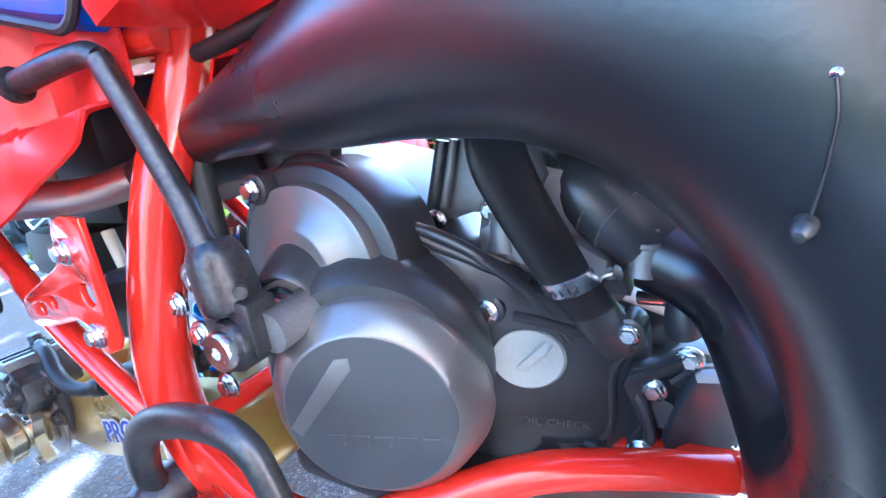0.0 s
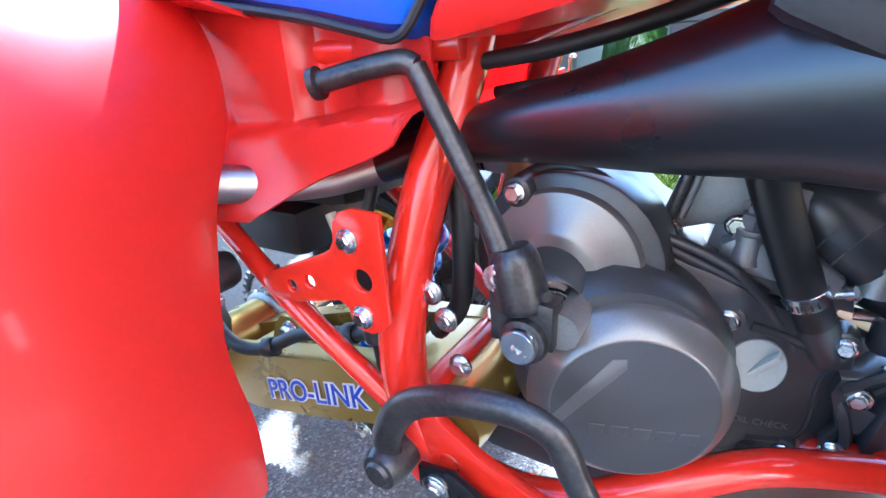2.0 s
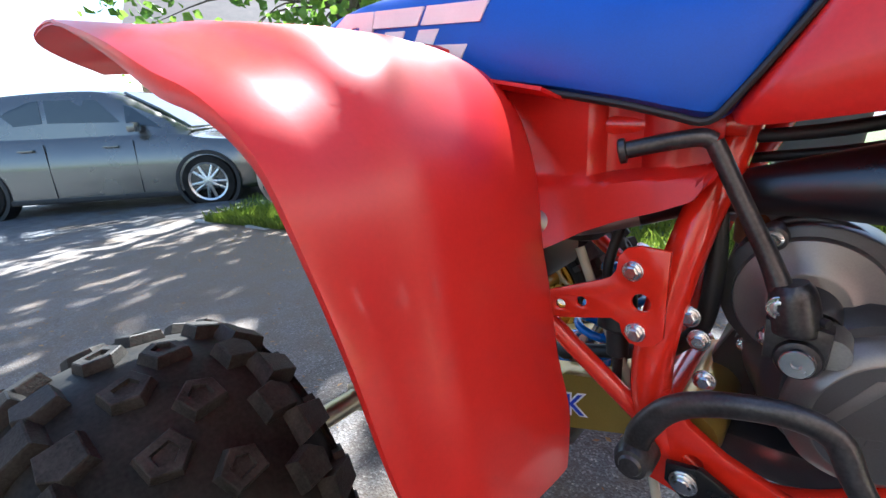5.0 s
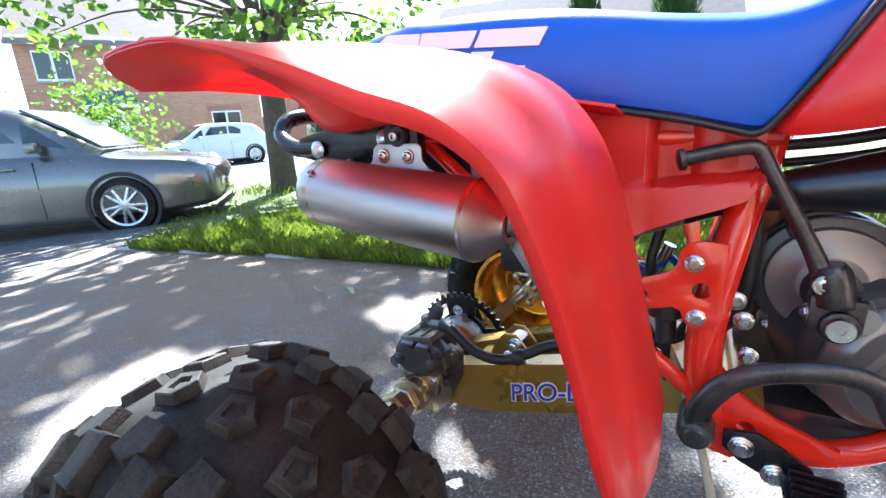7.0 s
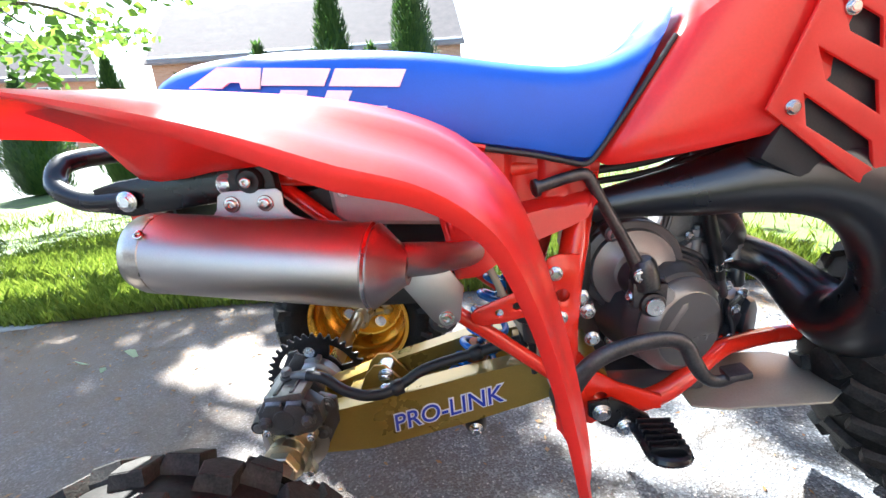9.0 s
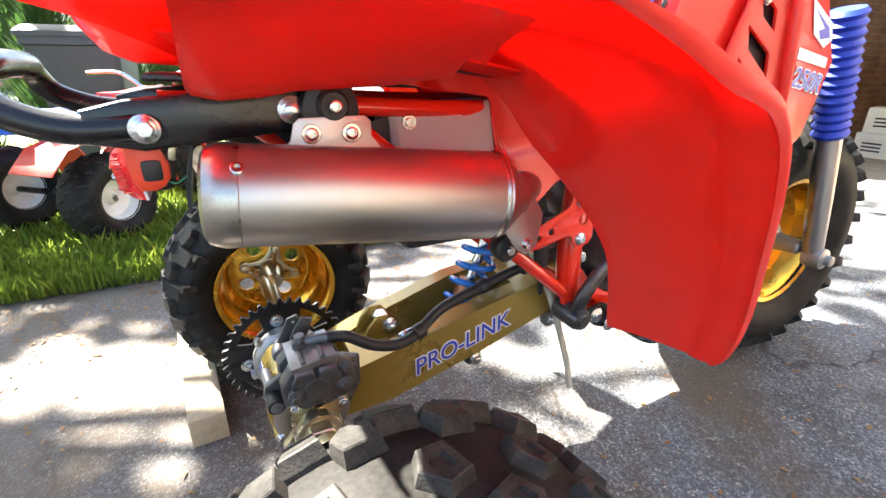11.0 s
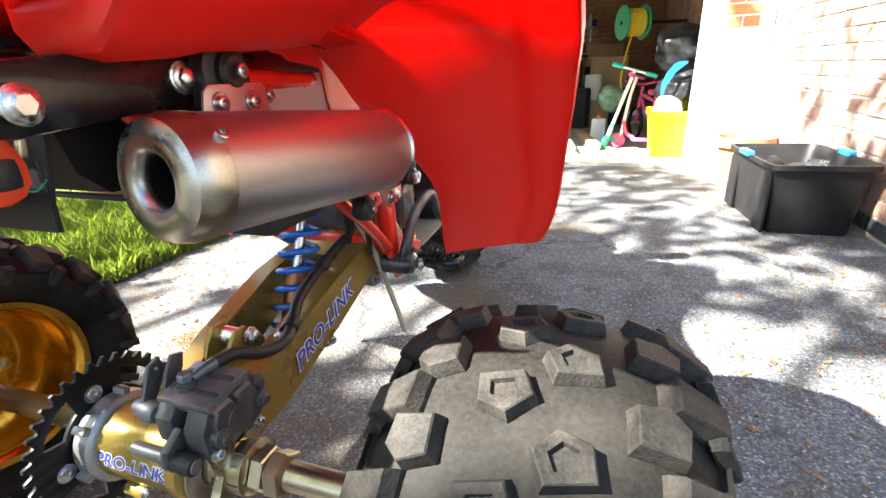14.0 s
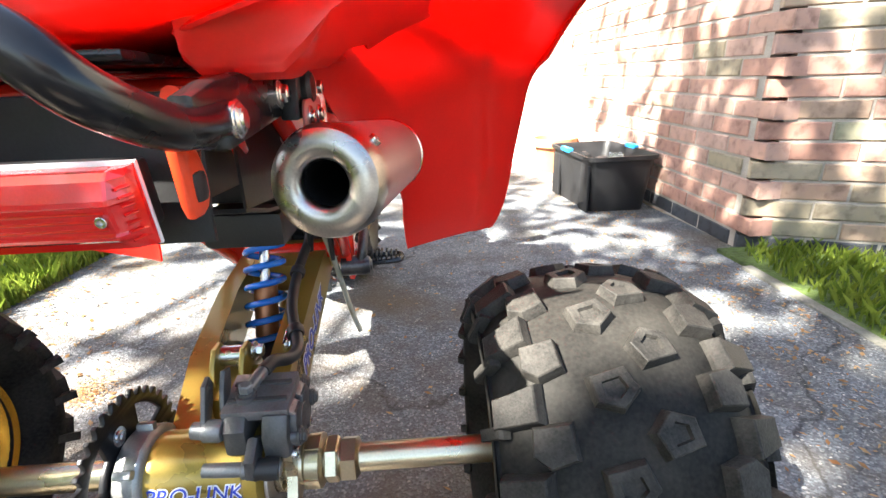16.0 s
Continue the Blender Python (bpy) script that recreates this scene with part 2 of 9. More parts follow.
def plate(outlines, thick, m, bevel=0.0, name="plate"):
    """A flat plate of outlines in its own xy (the first outside, the others holes), thick along z on both sides of m."""
    cu = bpy.data.curves.new(name, "CURVE")
    cu.dimensions, cu.fill_mode = "2D", "BOTH"
    cu.extrude, cu.bevel_depth, cu.bevel_resolution = max(thick / 2 - bevel, 0.0002), bevel, 1
    for o in outlines:
        s = cu.splines.new("POLY")
        s.points.add(len(o) - 1)
        for pt, q in zip(s.points, o):
            pt.co = (q[0], q[1], 0, 1)
        s.use_cyclic_u = True
    return from_curve(cu, m)


def lettering(text, size, m, thick=0.0006, shear=0.0, bold=0.0):
    cu = bpy.data.curves.new("letters", "FONT")
    cu.body, cu.size, cu.extrude, cu.shear, cu.offset = text, size, thick, shear, bold
    cu.align_x, cu.align_y = "CENTER", "CENTER"
    return from_curve(cu, m)


def from_curve(cu, m):
    ob = bpy.data.objects.new("t", cu)
    scene.collection.objects.link(ob)
    dg = bpy.context.evaluated_depsgraph_get()
    me = bpy.data.meshes.new_from_object(ob.evaluated_get(dg))
    bpy.data.objects.remove(ob)
    bpy.data.curves.remove(cu)
    me.transform(m)
    me.materials.clear()
    bm = bmesh.new()
    bm.from_mesh(me)
    bpy.data.meshes.remove(me)
    bmesh.ops.remove_doubles(bm, verts=bm.verts, dist=1e-5)
    return bm


def circle(cx, cy, r, n=20, sx=1.0):
    return [(cx + sx * r * math.cos(2 * math.pi * k / n), cy + r * math.sin(2 * math.pi * k / n)) for k in range(n)]


def bolt(parent, p, d, r=0.007, mat=None, washer=True, name="bolt", h=0.006, socket=False):
    """A hex-headed bolt at p, facing d, with its washer."""
    m = axis_frame(p, d)
    bm = bmesh.new()
    if washer:
        lathe([(r * 1.55, -0.001), (r * 1.55, 0.0012), (r * 1.45, 0.0018), (0.0001, 0.0018)], 18, m, bm)
    if socket:
        lathe([(r, 0), (r, h * 0.85), (r * 0.85, h), (r * 0.55, h), (r * 0.5, h * 0.3), (0.0001, h * 0.3)], 18, m, bm)
    else:
        lathe([(r * 1.3, 0.0015), (r * 1.3, 0.003), (r * 1.02, 0.0045)], 18, m, bm)
        lathe([(r, 0.001), (r, h), (r * 0.8, h + 0.0012), (0.0001, h + 0.0012)], 6, m, bm)
    return part(name, bm, mat or ZINC, parent)

# ---- the place: ground, walls, garage ----


def tex_material(name, build, rough=0.8):
    m = bpy.data.materials.new(name)
    m.use_nodes = True
    nt = m.node_tree
    build(nt, nt.nodes["Principled BSDF"])
    return m


def node(nt, kind, **inputs):
    n = nt.nodes.new(kind)
    for k, v in inputs.items():
        n.inputs[k.replace("_", " ")].default_value = v
    return n


def ramp(nt, fac, stops):
    r = nt.nodes.new("ShaderNodeValToRGB")
    while len(r.color_ramp.elements) < len(stops):
        r.color_ramp.elements.new(0.5)
    for e, (p, c) in zip(r.color_ramp.elements, stops):
        e.position, e.color = p, (*c, 1)
    nt.links.new(fac, r.inputs["Fac"])
    return r.outputs["Color"]


def asphalt(nt, b):
    tc = nt.nodes.new("ShaderNodeTexCoord")
    v = node(nt, "ShaderNodeTexVoronoi", Scale=235.0)
    v2 = node(nt, "ShaderNodeTexVoronoi", Scale=270.0)
    big = node(nt, "ShaderNodeTexNoise", Scale=1.1, Detail=6.0)
    mid = node(nt, "ShaderNodeTexNoise", Scale=9.0, Detail=6.0)
    crack = node(nt, "ShaderNodeTexVoronoi", Scale=0.9)
    crack.feature = "DISTANCE_TO_EDGE"
    warp = node(nt, "ShaderNodeTexNoise", Scale=2.6, Detail=5.0)
    wm = nt.nodes.new("ShaderNodeVectorMath")
    wm.operation = "MULTIPLY_ADD"
    wm.inputs[1].default_value = (0.9, 0.9, 0.9)
    for n in (v, v2, big, mid, warp):
        nt.links.new(tc.outputs["Object"], n.inputs["Vector"])
    nt.links.new(warp.outputs["Color"], wm.inputs[0])
    nt.links.new(tc.outputs["Object"], wm.inputs[2])
    nt.links.new(wm.outputs[0], crack.inputs["Vector"])
    stones = ramp(nt, v.outputs["Color"], [(0.0, (0.018, 0.020, 0.023)), (0.38, (0.060, 0.068, 0.079)), (0.70, (0.150, 0.166, 0.188)), (0.95, (0.38, 0.38, 0.37))])
    dirt = ramp(nt, big.outputs["Fac"], [(0.32, (0.055, 0.050, 0.042)), (0.50, (0.100, 0.107, 0.118)), (0.74, (0.163, 0.168, 0.170))])
    mix = nt.nodes.new("ShaderNodeMix")
    mix.data_type = "RGBA"
    mix.inputs["Factor"].default_value = 0.34
    nt.links.new(stones, mix.inputs["A"])
    nt.links.new(dirt, mix.inputs["B"])
    dark = ramp(nt, crack.outputs["Distance"], [(0.0, (0.25, 0.25, 0.25)), (0.006, (0.35, 0.35, 0.35)), (0.012, (1, 1, 1))])
    mul = nt.nodes.new("ShaderNodeMix")
    mul.data_type, mul.blend_type = "RGBA", "MULTIPLY"
    mul.inputs["Factor"].default_value = 0.8
    nt.links.new(mix.outputs["Result"], mul.inputs["A"])
    nt.links.new(dark, mul.inputs["B"])
    spots = ramp(nt, mid.outputs["Fac"], [(0.40, (0.72, 0.70, 0.66)), (0.55, (1, 1, 1))])
    mul2 = nt.nodes.new("ShaderNodeMix")
    mul2.data_type, mul2.blend_type = "RGBA", "MULTIPLY"
    mul2.inputs["Factor"].default_value = 1.0
    nt.links.new(mul.outputs["Result"], mul2.inputs["A"])
    nt.links.new(spots, mul2.inputs["B"])
    grit = ramp(nt, v2.outputs["Color"], [(0.90, (0, 0, 0)), (0.93, (1, 1, 1))])
    pale = nt.nodes.new("ShaderNodeMix")
    pale.data_type = "RGBA"
    pale.inputs["B"].default_value = (0.42, 0.40, 0.36, 1)
    nt.links.new(grit, pale.inputs["Factor"])
    nt.links.new(mul2.outputs["Result"], pale.inputs["A"])
    stain = node(nt, "ShaderNodeTexNoise", Scale=1.7, Detail=7.0)
    nt.links.new(tc.outputs["Object"], stain.inputs["Vector"])
    sf = ramp(nt, stain.outputs["Fac"], [(0.58, (0, 0, 0)), (0.70, (0.75, 0.75, 0.75))])
    brown = nt.nodes.new("ShaderNodeMix")
    brown.data_type = "RGBA"
    brown.inputs["B"].default_value = (0.085, 0.062, 0.036, 1)
    nt.links.new(sf, brown.inputs["Factor"])
    nt.links.new(pale.outputs["Result"], brown.inputs["A"])
    # brown leaf fall trodden into the tarmac under the tree
    dist = nt.nodes.new("ShaderNodeVectorMath")
    dist.operation = "DISTANCE"
    dist.inputs[1].default_value = (-1.9, 1.15, 0.0)
    nt.links.new(tc.outputs["Object"], dist.inputs[0])
    away = nt.nodes.new("ShaderNodeMath")
    away.operation = "MULTIPLY_ADD"
    away.inputs[1].default_value = 1.6
    nt.links.new(mid.outputs["Fac"], away.inputs[0])
    nt.links.new(dist.outputs["Value"], away.inputs[2])
    scale = nt.nodes.new("ShaderNodeMapRange")
    scale.inputs["From Min"].default_value, scale.inputs["From Max"].default_value = 1.4, 3.9
    scale.inputs["To Min"].default_value, scale.inputs["To Max"].default_value = 0.85, 0.0
    nt.links.new(away.outputs[0], scale.inputs["Value"])
    fall = nt.nodes.new("ShaderNodeMix")
    fall.data_type = "RGBA"
    fall.inputs["B"].default_value = (0.19, 0.135, 0.088, 1)
    nt.links.new(scale.outputs["Result"], fall.inputs["Factor"])
    nt.links.new(brown.outputs["Result"], fall.inputs["A"])
    nt.links.new(fall.outputs["Result"], b.inputs["Base Color"])
    b.inputs["Roughness"].default_value = 0.82
    bp = node(nt, "ShaderNodeBump", Strength=0.8, Distance=0.003)
    nt.links.new(v.outputs["Distance"], bp.inputs["Height"])
    bp2 = node(nt, "ShaderNodeBump", Strength=0.6, Distance=0.006)
    nt.links.new(crack.outputs["Distance"], bp2.inputs["Height"])
    bp2.inputs["Strength"].default_value = 0.0
    nt.links.new(bp.outputs["Normal"], b.inputs["Normal"])


ASPHALT = tex_material("worn_asphalt", asphalt)
SOIL = material("grassy_soil", (0.045, 0.075, 0.016), 0.9, vary=0.4, scale=3, fine=60, bump=0.6, tint=(0.10, 0.15, 0.03), dist=0.02)
CONCRETE = material("pale_concrete", (0.36, 0.35, 0.32), 0.85, vary=0.25, scale=6, fine=120, bump=0.3)
MOSSCON = material("mossy_old_concrete", (0.11, 0.11, 0.085), 0.9, vary=0.4, scale=8, fine=120, bump=0.4, tint=(0.22, 0.21, 0.18))
MORTAR = material("mortar", (0.33, 0.30, 0.26), 0.95, vary=0.25, scale=10, fine=150, bump=0.5)
MASONRYW = material("white_masonry_paint", (0.78, 0.77, 0.74), 0.6, vary=0.06, scale=5, fine=80, bump=0.2)
WOOD = material("weathered_timber", (0.42, 0.31, 0.19), 0.7, vary=0.3, scale=6, fine=80, bump=0.3, tint=(0.52, 0.42, 0.29))


def brick_material(name, tones, rough=0.85):
    def build(nt, b):
        info = nt.nodes.new("ShaderNodeObjectInfo")
        geo = nt.nodes.new("ShaderNodeNewGeometry")
        tc = nt.nodes.new("ShaderNodeTexCoord")
        add = nt.nodes.new("ShaderNodeMath")
        add.operation = "ADD"
        fr_ = nt.nodes.new("ShaderNodeMath")
        fr_.operation = "FRACT"
        nt.links.new(info.outputs["Random"], add.inputs[0])
        nt.links.new(geo.outputs["Random Per Island"], add.inputs[1])
        nt.links.new(add.outputs[0], fr_.inputs[0])
        base = ramp(nt, fr_.outputs[0], tones)
        n = node(nt, "ShaderNodeTexNoise", Scale=26.0, Detail=6.0)
        nt.links.new(geo.outputs["Position"], n.inputs["Vector"])
        st = ramp(nt, n.outputs["Fac"], [(0.3, (0.6, 0.57, 0.55)), (0.5, (1, 1, 1)), (0.75, (1.15, 1.1, 1.0))])
        mul = nt.nodes.new("ShaderNodeMix")
        mul.data_type, mul.blend_type = "RGBA", "MULTIPLY"
        mul.inputs["Factor"].default_value = 1.0
        nt.links.new(base, mul.inputs["A"])
        nt.links.new(st, mul.inputs["B"])
        nt.links.new(mul.outputs["Result"], b.inputs["Base Color"])
        b.inputs["Roughness"].default_value = rough
        bp = node(nt, "ShaderNodeBump", Strength=0.5, Distance=0.004)
        nt.links.new(n.outputs["Fac"], bp.inputs["Height"])
        nt.links.new(bp.outputs["Normal"], b.inputs["Normal"])
    return tex_material(name, build)


BRICK = brick_material("pink_red_brick", [(0.0, (0.31, 0.165, 0.125)), (0.35, (0.36, 0.20, 0.155)), (0.7, (0.40, 0.25, 0.20)), (1.0, (0.35, 0.24, 0.205))])
MOSSY = brick_material("mossy_brick", [(0.0, (0.25, 0.21, 0.15)), (0.4, (0.31, 0.26, 0.19)), (0.75, (0.34, 0.22, 0.16)), (1.0, (0.23, 0.235, 0.16))])
def laid_brick(name, c1, c2, mortar):
    """Brickwork too far off to lay singly, for upright walls along x or y."""
    def build(nt, b):
        tc = nt.nodes.new("ShaderNodeTexCoord")
        sp, co = nt.nodes.new("ShaderNodeSeparateXYZ"), nt.nodes.new("ShaderNodeCombineXYZ")
        add = nt.nodes.new("ShaderNodeMath")
        nt.links.new(tc.outputs["Object"], sp.inputs[0])
        nt.links.new(sp.outputs["X"], add.inputs[0])
        nt.links.new(sp.outputs["Y"], add.inputs[1])
        nt.links.new(add.outputs[0], co.inputs["X"])
        nt.links.new(sp.outputs["Z"], co.inputs["Y"])
        t = node(nt, "ShaderNodeTexBrick", Scale=1.0)
        t.inputs["Brick Width"].default_value, t.inputs["Row Height"].default_value, t.inputs["Mortar Size"].default_value = 0.225, 0.075, 0.005
        t.inputs["Color1"].default_value, t.inputs["Color2"].default_value, t.inputs["Mortar"].default_value = (*c1, 1), (*c2, 1), (*mortar, 1)
        nt.links.new(co.outputs[0], t.inputs["Vector"])
        n = node(nt, "ShaderNodeTexNoise", Scale=3.0, Detail=6.0)
        nt.links.new(tc.outputs["Object"], n.inputs["Vector"])
        st = ramp(nt, n.outputs["Fac"], [(0.3, (0.65, 0.62, 0.6)), (0.6, (1, 1, 1))])
        mul = nt.nodes.new("ShaderNodeMix")
        mul.data_type, mul.blend_type = "RGBA", "MULTIPLY"
        mul.inputs["Factor"].default_value = 1.0
        nt.links.new(t.outputs["Color"], mul.inputs["A"])
        nt.links.new(st, mul.inputs["B"])
        nt.links.new(mul.outputs["Result"], b.inputs["Base Color"])
        b.inputs["Roughness"].default_value = 0.9
        bp = node(nt, "ShaderNodeBump", Strength=0.6, Distance=0.006)
        bp.invert = True
        nt.links.new(t.outputs["Fac"], bp.inputs["Height"])
        nt.links.new(bp.outputs["Normal"], b.inputs["Normal"])
    return tex_material(name, build)


BLUEB = brick_material("blue_engineering_brick", [(0.0, (0.030, 0.034, 0.042)), (1.0, (0.055, 0.06, 0.07))])


def ground_z(x, y):
    """The drive is nearly level round the machine and falls away gently on all sides."""
    return -0.040 * max(0.0, min(math.hypot(x, y), 9.0) - 1.3) - 0.03 * max(0.0, min(-x, 5.0) - 1.2)


xs = [-900, -260, -120, -60, -40, -30, -24, -20, -17, -14.5, -12.5, -11, -9.5, -8, -7, -6, -5, -4, -3.2, -2.4, -1.7, -1.0, -0.4, 0.4, 0.9, 1.4, 2.0, 2.6, 3.2, 4.0, 5.0, 6.5, 9.0, 14.0, 20.0, 60.0, 260.0, 900.0]
ys = [-900, -260, -80, -30, -15, -8, -5, -3, -2.0, -1.4, -0.8, -0.4, 0.4, 0.9, 1.4, 1.9, 2.6, 3.5, 5, 7, 9, 12, 16, 22, 30, 45, 80, 260, 900]
bm = bmesh.new()
gv = [[bm.verts.new((x, y, ground_z(x, y))) for y in ys] for x in xs]
for i in range(len(xs) - 1):
    for j in range(len(ys) - 1):
        bm.faces.new((gv[i][j], gv[i + 1][j], gv[i + 1][j + 1], gv[i][j + 1]))
ground = part("ground", bm, ASPHALT)
tagged(ground, "worn grey asphalt drive and road with cracks and leaf litter", "ground", kind="structure")

KERB_Y = 1.10
EDGE = [(-3.6, KERB_Y - 0.05), (-2.5, KERB_Y), (3.1, KERB_Y + 0.02), (3.1, 14.0), (-10.5, 14.0), (-9.6, 8.0), (-7.6, 5.0), (-5.0, 2.3)]


def inside(x, y, poly):
    r = False
    for (x0, y0), (x1, y1) in zip(poly, poly[1:] + poly[:1]):
        if (y0 > y) != (y1 > y) and x < (x1 - x0) * (y - y0) / (y1 - y0) + x0:
            r = not r
    return r


bm = bmesh.new()
cell = 0.25
vid = {}


def lawn_vert(i, j):
    if (i, j) not in vid:
        x, y = -10.6 + i * cell, 1.0 + j * cell
        vid[i, j] = bm.verts.new((x, max(y, KERB_Y), ground_z(x, y) + 0.014 + 0.02 * noise.noise((x * 0.9, y * 0.9, 0))))
    return vid[i, j]


for i in range(56):
    for j in range(53):
        x, y = -10.6 + (i + 0.5) * cell, 1.0 + (j + 0.5) * cell
        if inside(x, max(y, KERB_Y + 0.02), EDGE):
            bm.faces.new([lawn_vert(a, b) for a, b in ((i, j), (i + 1, j), (i + 1, j + 1), (i, j + 1))])
lawn = tagged(part("lawn", bm, SOIL), "sunlit grass verge beside the drive", "grass", kind="structure")
# flush concrete edging stones along the lawn
for k in range(8):
    e = part("edging_stone", box((0.90, 0.05, 0.12), Matrix.Translation((-3.3 + k * 0.915, KERB_Y - 0.02, ground_z(-3.3 + k * 0.915, 1) - 0.072)), 0.006), CONCRETE)
    tagged(e, "narrow concrete edging stone between asphalt and grass", "edging", "edging stones", "structure")

# house wall beside the drive: body with a mortar face, bricks laid on it
WX0, WX1, WY = 1.17, 3.40, -1.50
wall = tagged(part("wall_south", box((WX1 - WX0 + 0.3, 0.30, 2.9), Matrix.Translation(((WX0 + WX1) / 2 + 0.185, WY - 0.155, 1.40)), 0), MORTAR, None, "", False), "brick house wall with dappled sun and a dark plinth course", "wall", kind="structure")
CORNER = Matrix.Translation((1.150, -1.530, 0)) @ Matrix.Rotation(radians(-113), 4, "Z")   # x runs along the splayed corner wall
wall2 = tagged(part("wall_corner", box((2.6, 0.30, 2.9), CORNER @ Matrix.Translation((1.325, 0.156, 1.40)), 0), MORTAR, None, "", False), "mossy brick house corner", "wall", kind="structure")
pier = tagged(part("wall_pier", box((0.36, 0.45, 2.9), Matrix.Translation((WX1 + 0.18, WY + 0.215, 1.25)), 0.012), MASONRYW, None, "", False), "white garage door pier with orange bricks higher up", "wall", kind="structure")

# garage shell
GX0, GX1, GY0, GY1, GH = 3.40, 9.20, -1.24, 2.45, 2.15
GBRICK = laid_brick("garage_brick", (0.30, 0.13, 0.07), (0.40, 0.20, 0.11), (0.34, 0.29, 0.23))
tagged(part("floor", box((GX1 - GX0, GY1 - GY0, 0.04), Matrix.Translation(((GX0 + GX1) / 2, (GY0 + GY1) / 2, -0.185)) @ Matrix.Rotation(radians(2.05), 4, "Y"), 0), CONCRETE, None, "", False), "dusty concrete garage floor", "floor", kind="structure")
for nm, size, at, mt in (("wall_garage_back", (0.12, GY1 - GY0 + 0.3, GH), (GX1 + 0.06, (GY0 + GY1) / 2, GH / 2 - 0.2), GBRICK), ("wall_garage_side", (GX1 - GX0 - 0.36, 0.12, GH), ((GX0 + GX1) / 2 + 0.18, GY0 - 0.06, GH / 2 - 0.2), GBRICK), ("wall_garage_left", (GX1 - GX0, 0.12, GH), ((GX0 + GX1) / 2, GY1 + 0.06, GH / 2 - 0.2), GBRICK), ("ceiling", (GX1 - GX0 + 0.2, GY1 - GY0 + 0.3, 0.10), ((GX0 + GX1) / 2, (GY0 + GY1) / 2, GH - 0.16), WOOD), ("wall_garage_front", (0.25, 2.6, 2.9), (GX0 + 0.125, 3.70, 1.25), GBRICK), ("wall_lintel", (0.25, 3.50, 0.7), (GX0 + 0.13, 0.69, 2.30), MASONRYW)):
    w = part(nm, box(size, Matrix.Translation(at), 0), mt, None, "", False)
    tagged(w, {"wall_garage_back": "dim brick back wall of the garage", "wall_garage_side": "dim brick side wall of the garage", "wall_garage_left": "dim brick side wall of the garage", "ceiling": "timber garage ceiling", "wall_garage_front": "brick garage front", "wall_lintel": "white painted garage lintel"}[nm], "wall" if "wall" in nm else "ceiling", kind="structure")

# ---- the three-wheeler ----


def side(y=0.0):
    """A pose whose x is the machine's x, whose y is up and whose z faces its right side."""
    return Matrix(((1, 0, 0, 0), (0, 0, -1, y), (0, 1, 0, 0), (0, 0, 0, 1)))


RIGHT = Vector((0, -1, 0))
trike = thing("three_wheeler", "red three-wheeled off-road motorcycle with blue seat and gold wheels", "trike", at=Matrix())



def tyre_profile(R, w, rim, lip=0.0):
    """Half-open section of a tyre: (radius, across)."""
    h = w / 2
    side_pts = [(rim, -h * 0.62), (rim + 0.012, -h * 0.80), (rim + (R - rim) * 0.35, -h * 0.985), (rim + (R - rim) * 0.55, -h), (R - 0.046, -h * 0.955), (R - 0.024, -h * 0.80), (R - 0.008, -h * 0.48), (R, 0)]
    pts = spline(side_pts, 3)
    return [(p[0], p[1]) for p in pts] + [(p[0], -p[1]) for p in pts[-2::-1]]


def surface_at(prof, a):
    """Radius and slope of the section where it is a across."""
    best = min(range(len(prof)), key=lambda i: abs(prof[i][1] - a) + (0 if prof[i][0] > prof[0][0] + 0.05 else 9))
    i0, i1 = max(best - 1, 0), min(best + 1, len(prof) - 1)
    t = Vector((prof[i1][0] - prof[i0][0], prof[i1][1] - prof[i0][1])).normalized()
    return prof[best], t


def block_mesh(name, outline, h, dish=0.0, top=0.86):
    """A rubber lug: an outline drawn in to its top, with a hollow in the middle where dish is set."""
    bm = bmesh.new()
    c = Vector((sum(p[0] for p in outline) / len(outline), sum(p[1] for p in outline) / len(outline), 0))
    ring = lambda s, z: [Vector((c.x + (p[0] - c.x) * s, c.y + (p[1] - c.y) * s, z)) for p in outline]
    rings = [ring(1.0, -0.008), ring(1.0, 0.0), ring(top + 0.03, h * 0.9), ring(top - 0.03, h)]
    if dish:
        rings += [ring(top * 0.55, h), ring(top * 0.48, h - dish)]
    loft(rings, True, bm)
    bmesh.ops.recalc_face_normals(bm, faces=bm.faces)
    me = bpy.data.meshes.new(name)
    bm.to_mesh(me)
    bm.free()
    me.materials.append(TREAD)
    return me


PENT = [(-0.019, -0.017), (0.019, -0.020), (0.023, 0.006), (0.002, 0.021), (-0.022, 0.009)]
LUG_A = block_mesh("lug_centre", PENT, 0.011, 0.004)
LUG_B = block_mesh("lug_mid", [(-0.021, -0.016), (0.016, -0.021), (0.023, 0.004), (0.010, 0.019), (-0.017, 0.017)], 0.013)
LUG_C = block_mesh("lug_shoulder", [(-0.026, -0.018), (0.024, -0.015), (0.028, 0.014), (-0.022, 0.019)], 0.014)
LUG_D = block_mesh("lug_side", [(-0.018, -0.006), (0.018, -0.006), (0.018, 0.006), (-0.018, 0.006)], 0.004)
LUG_F = block_mesh("lug_front", [(-0.030, -0.010), (0.024, -0.016), (0.030, 0.006), (-0.024, 0.014)], 0.011)


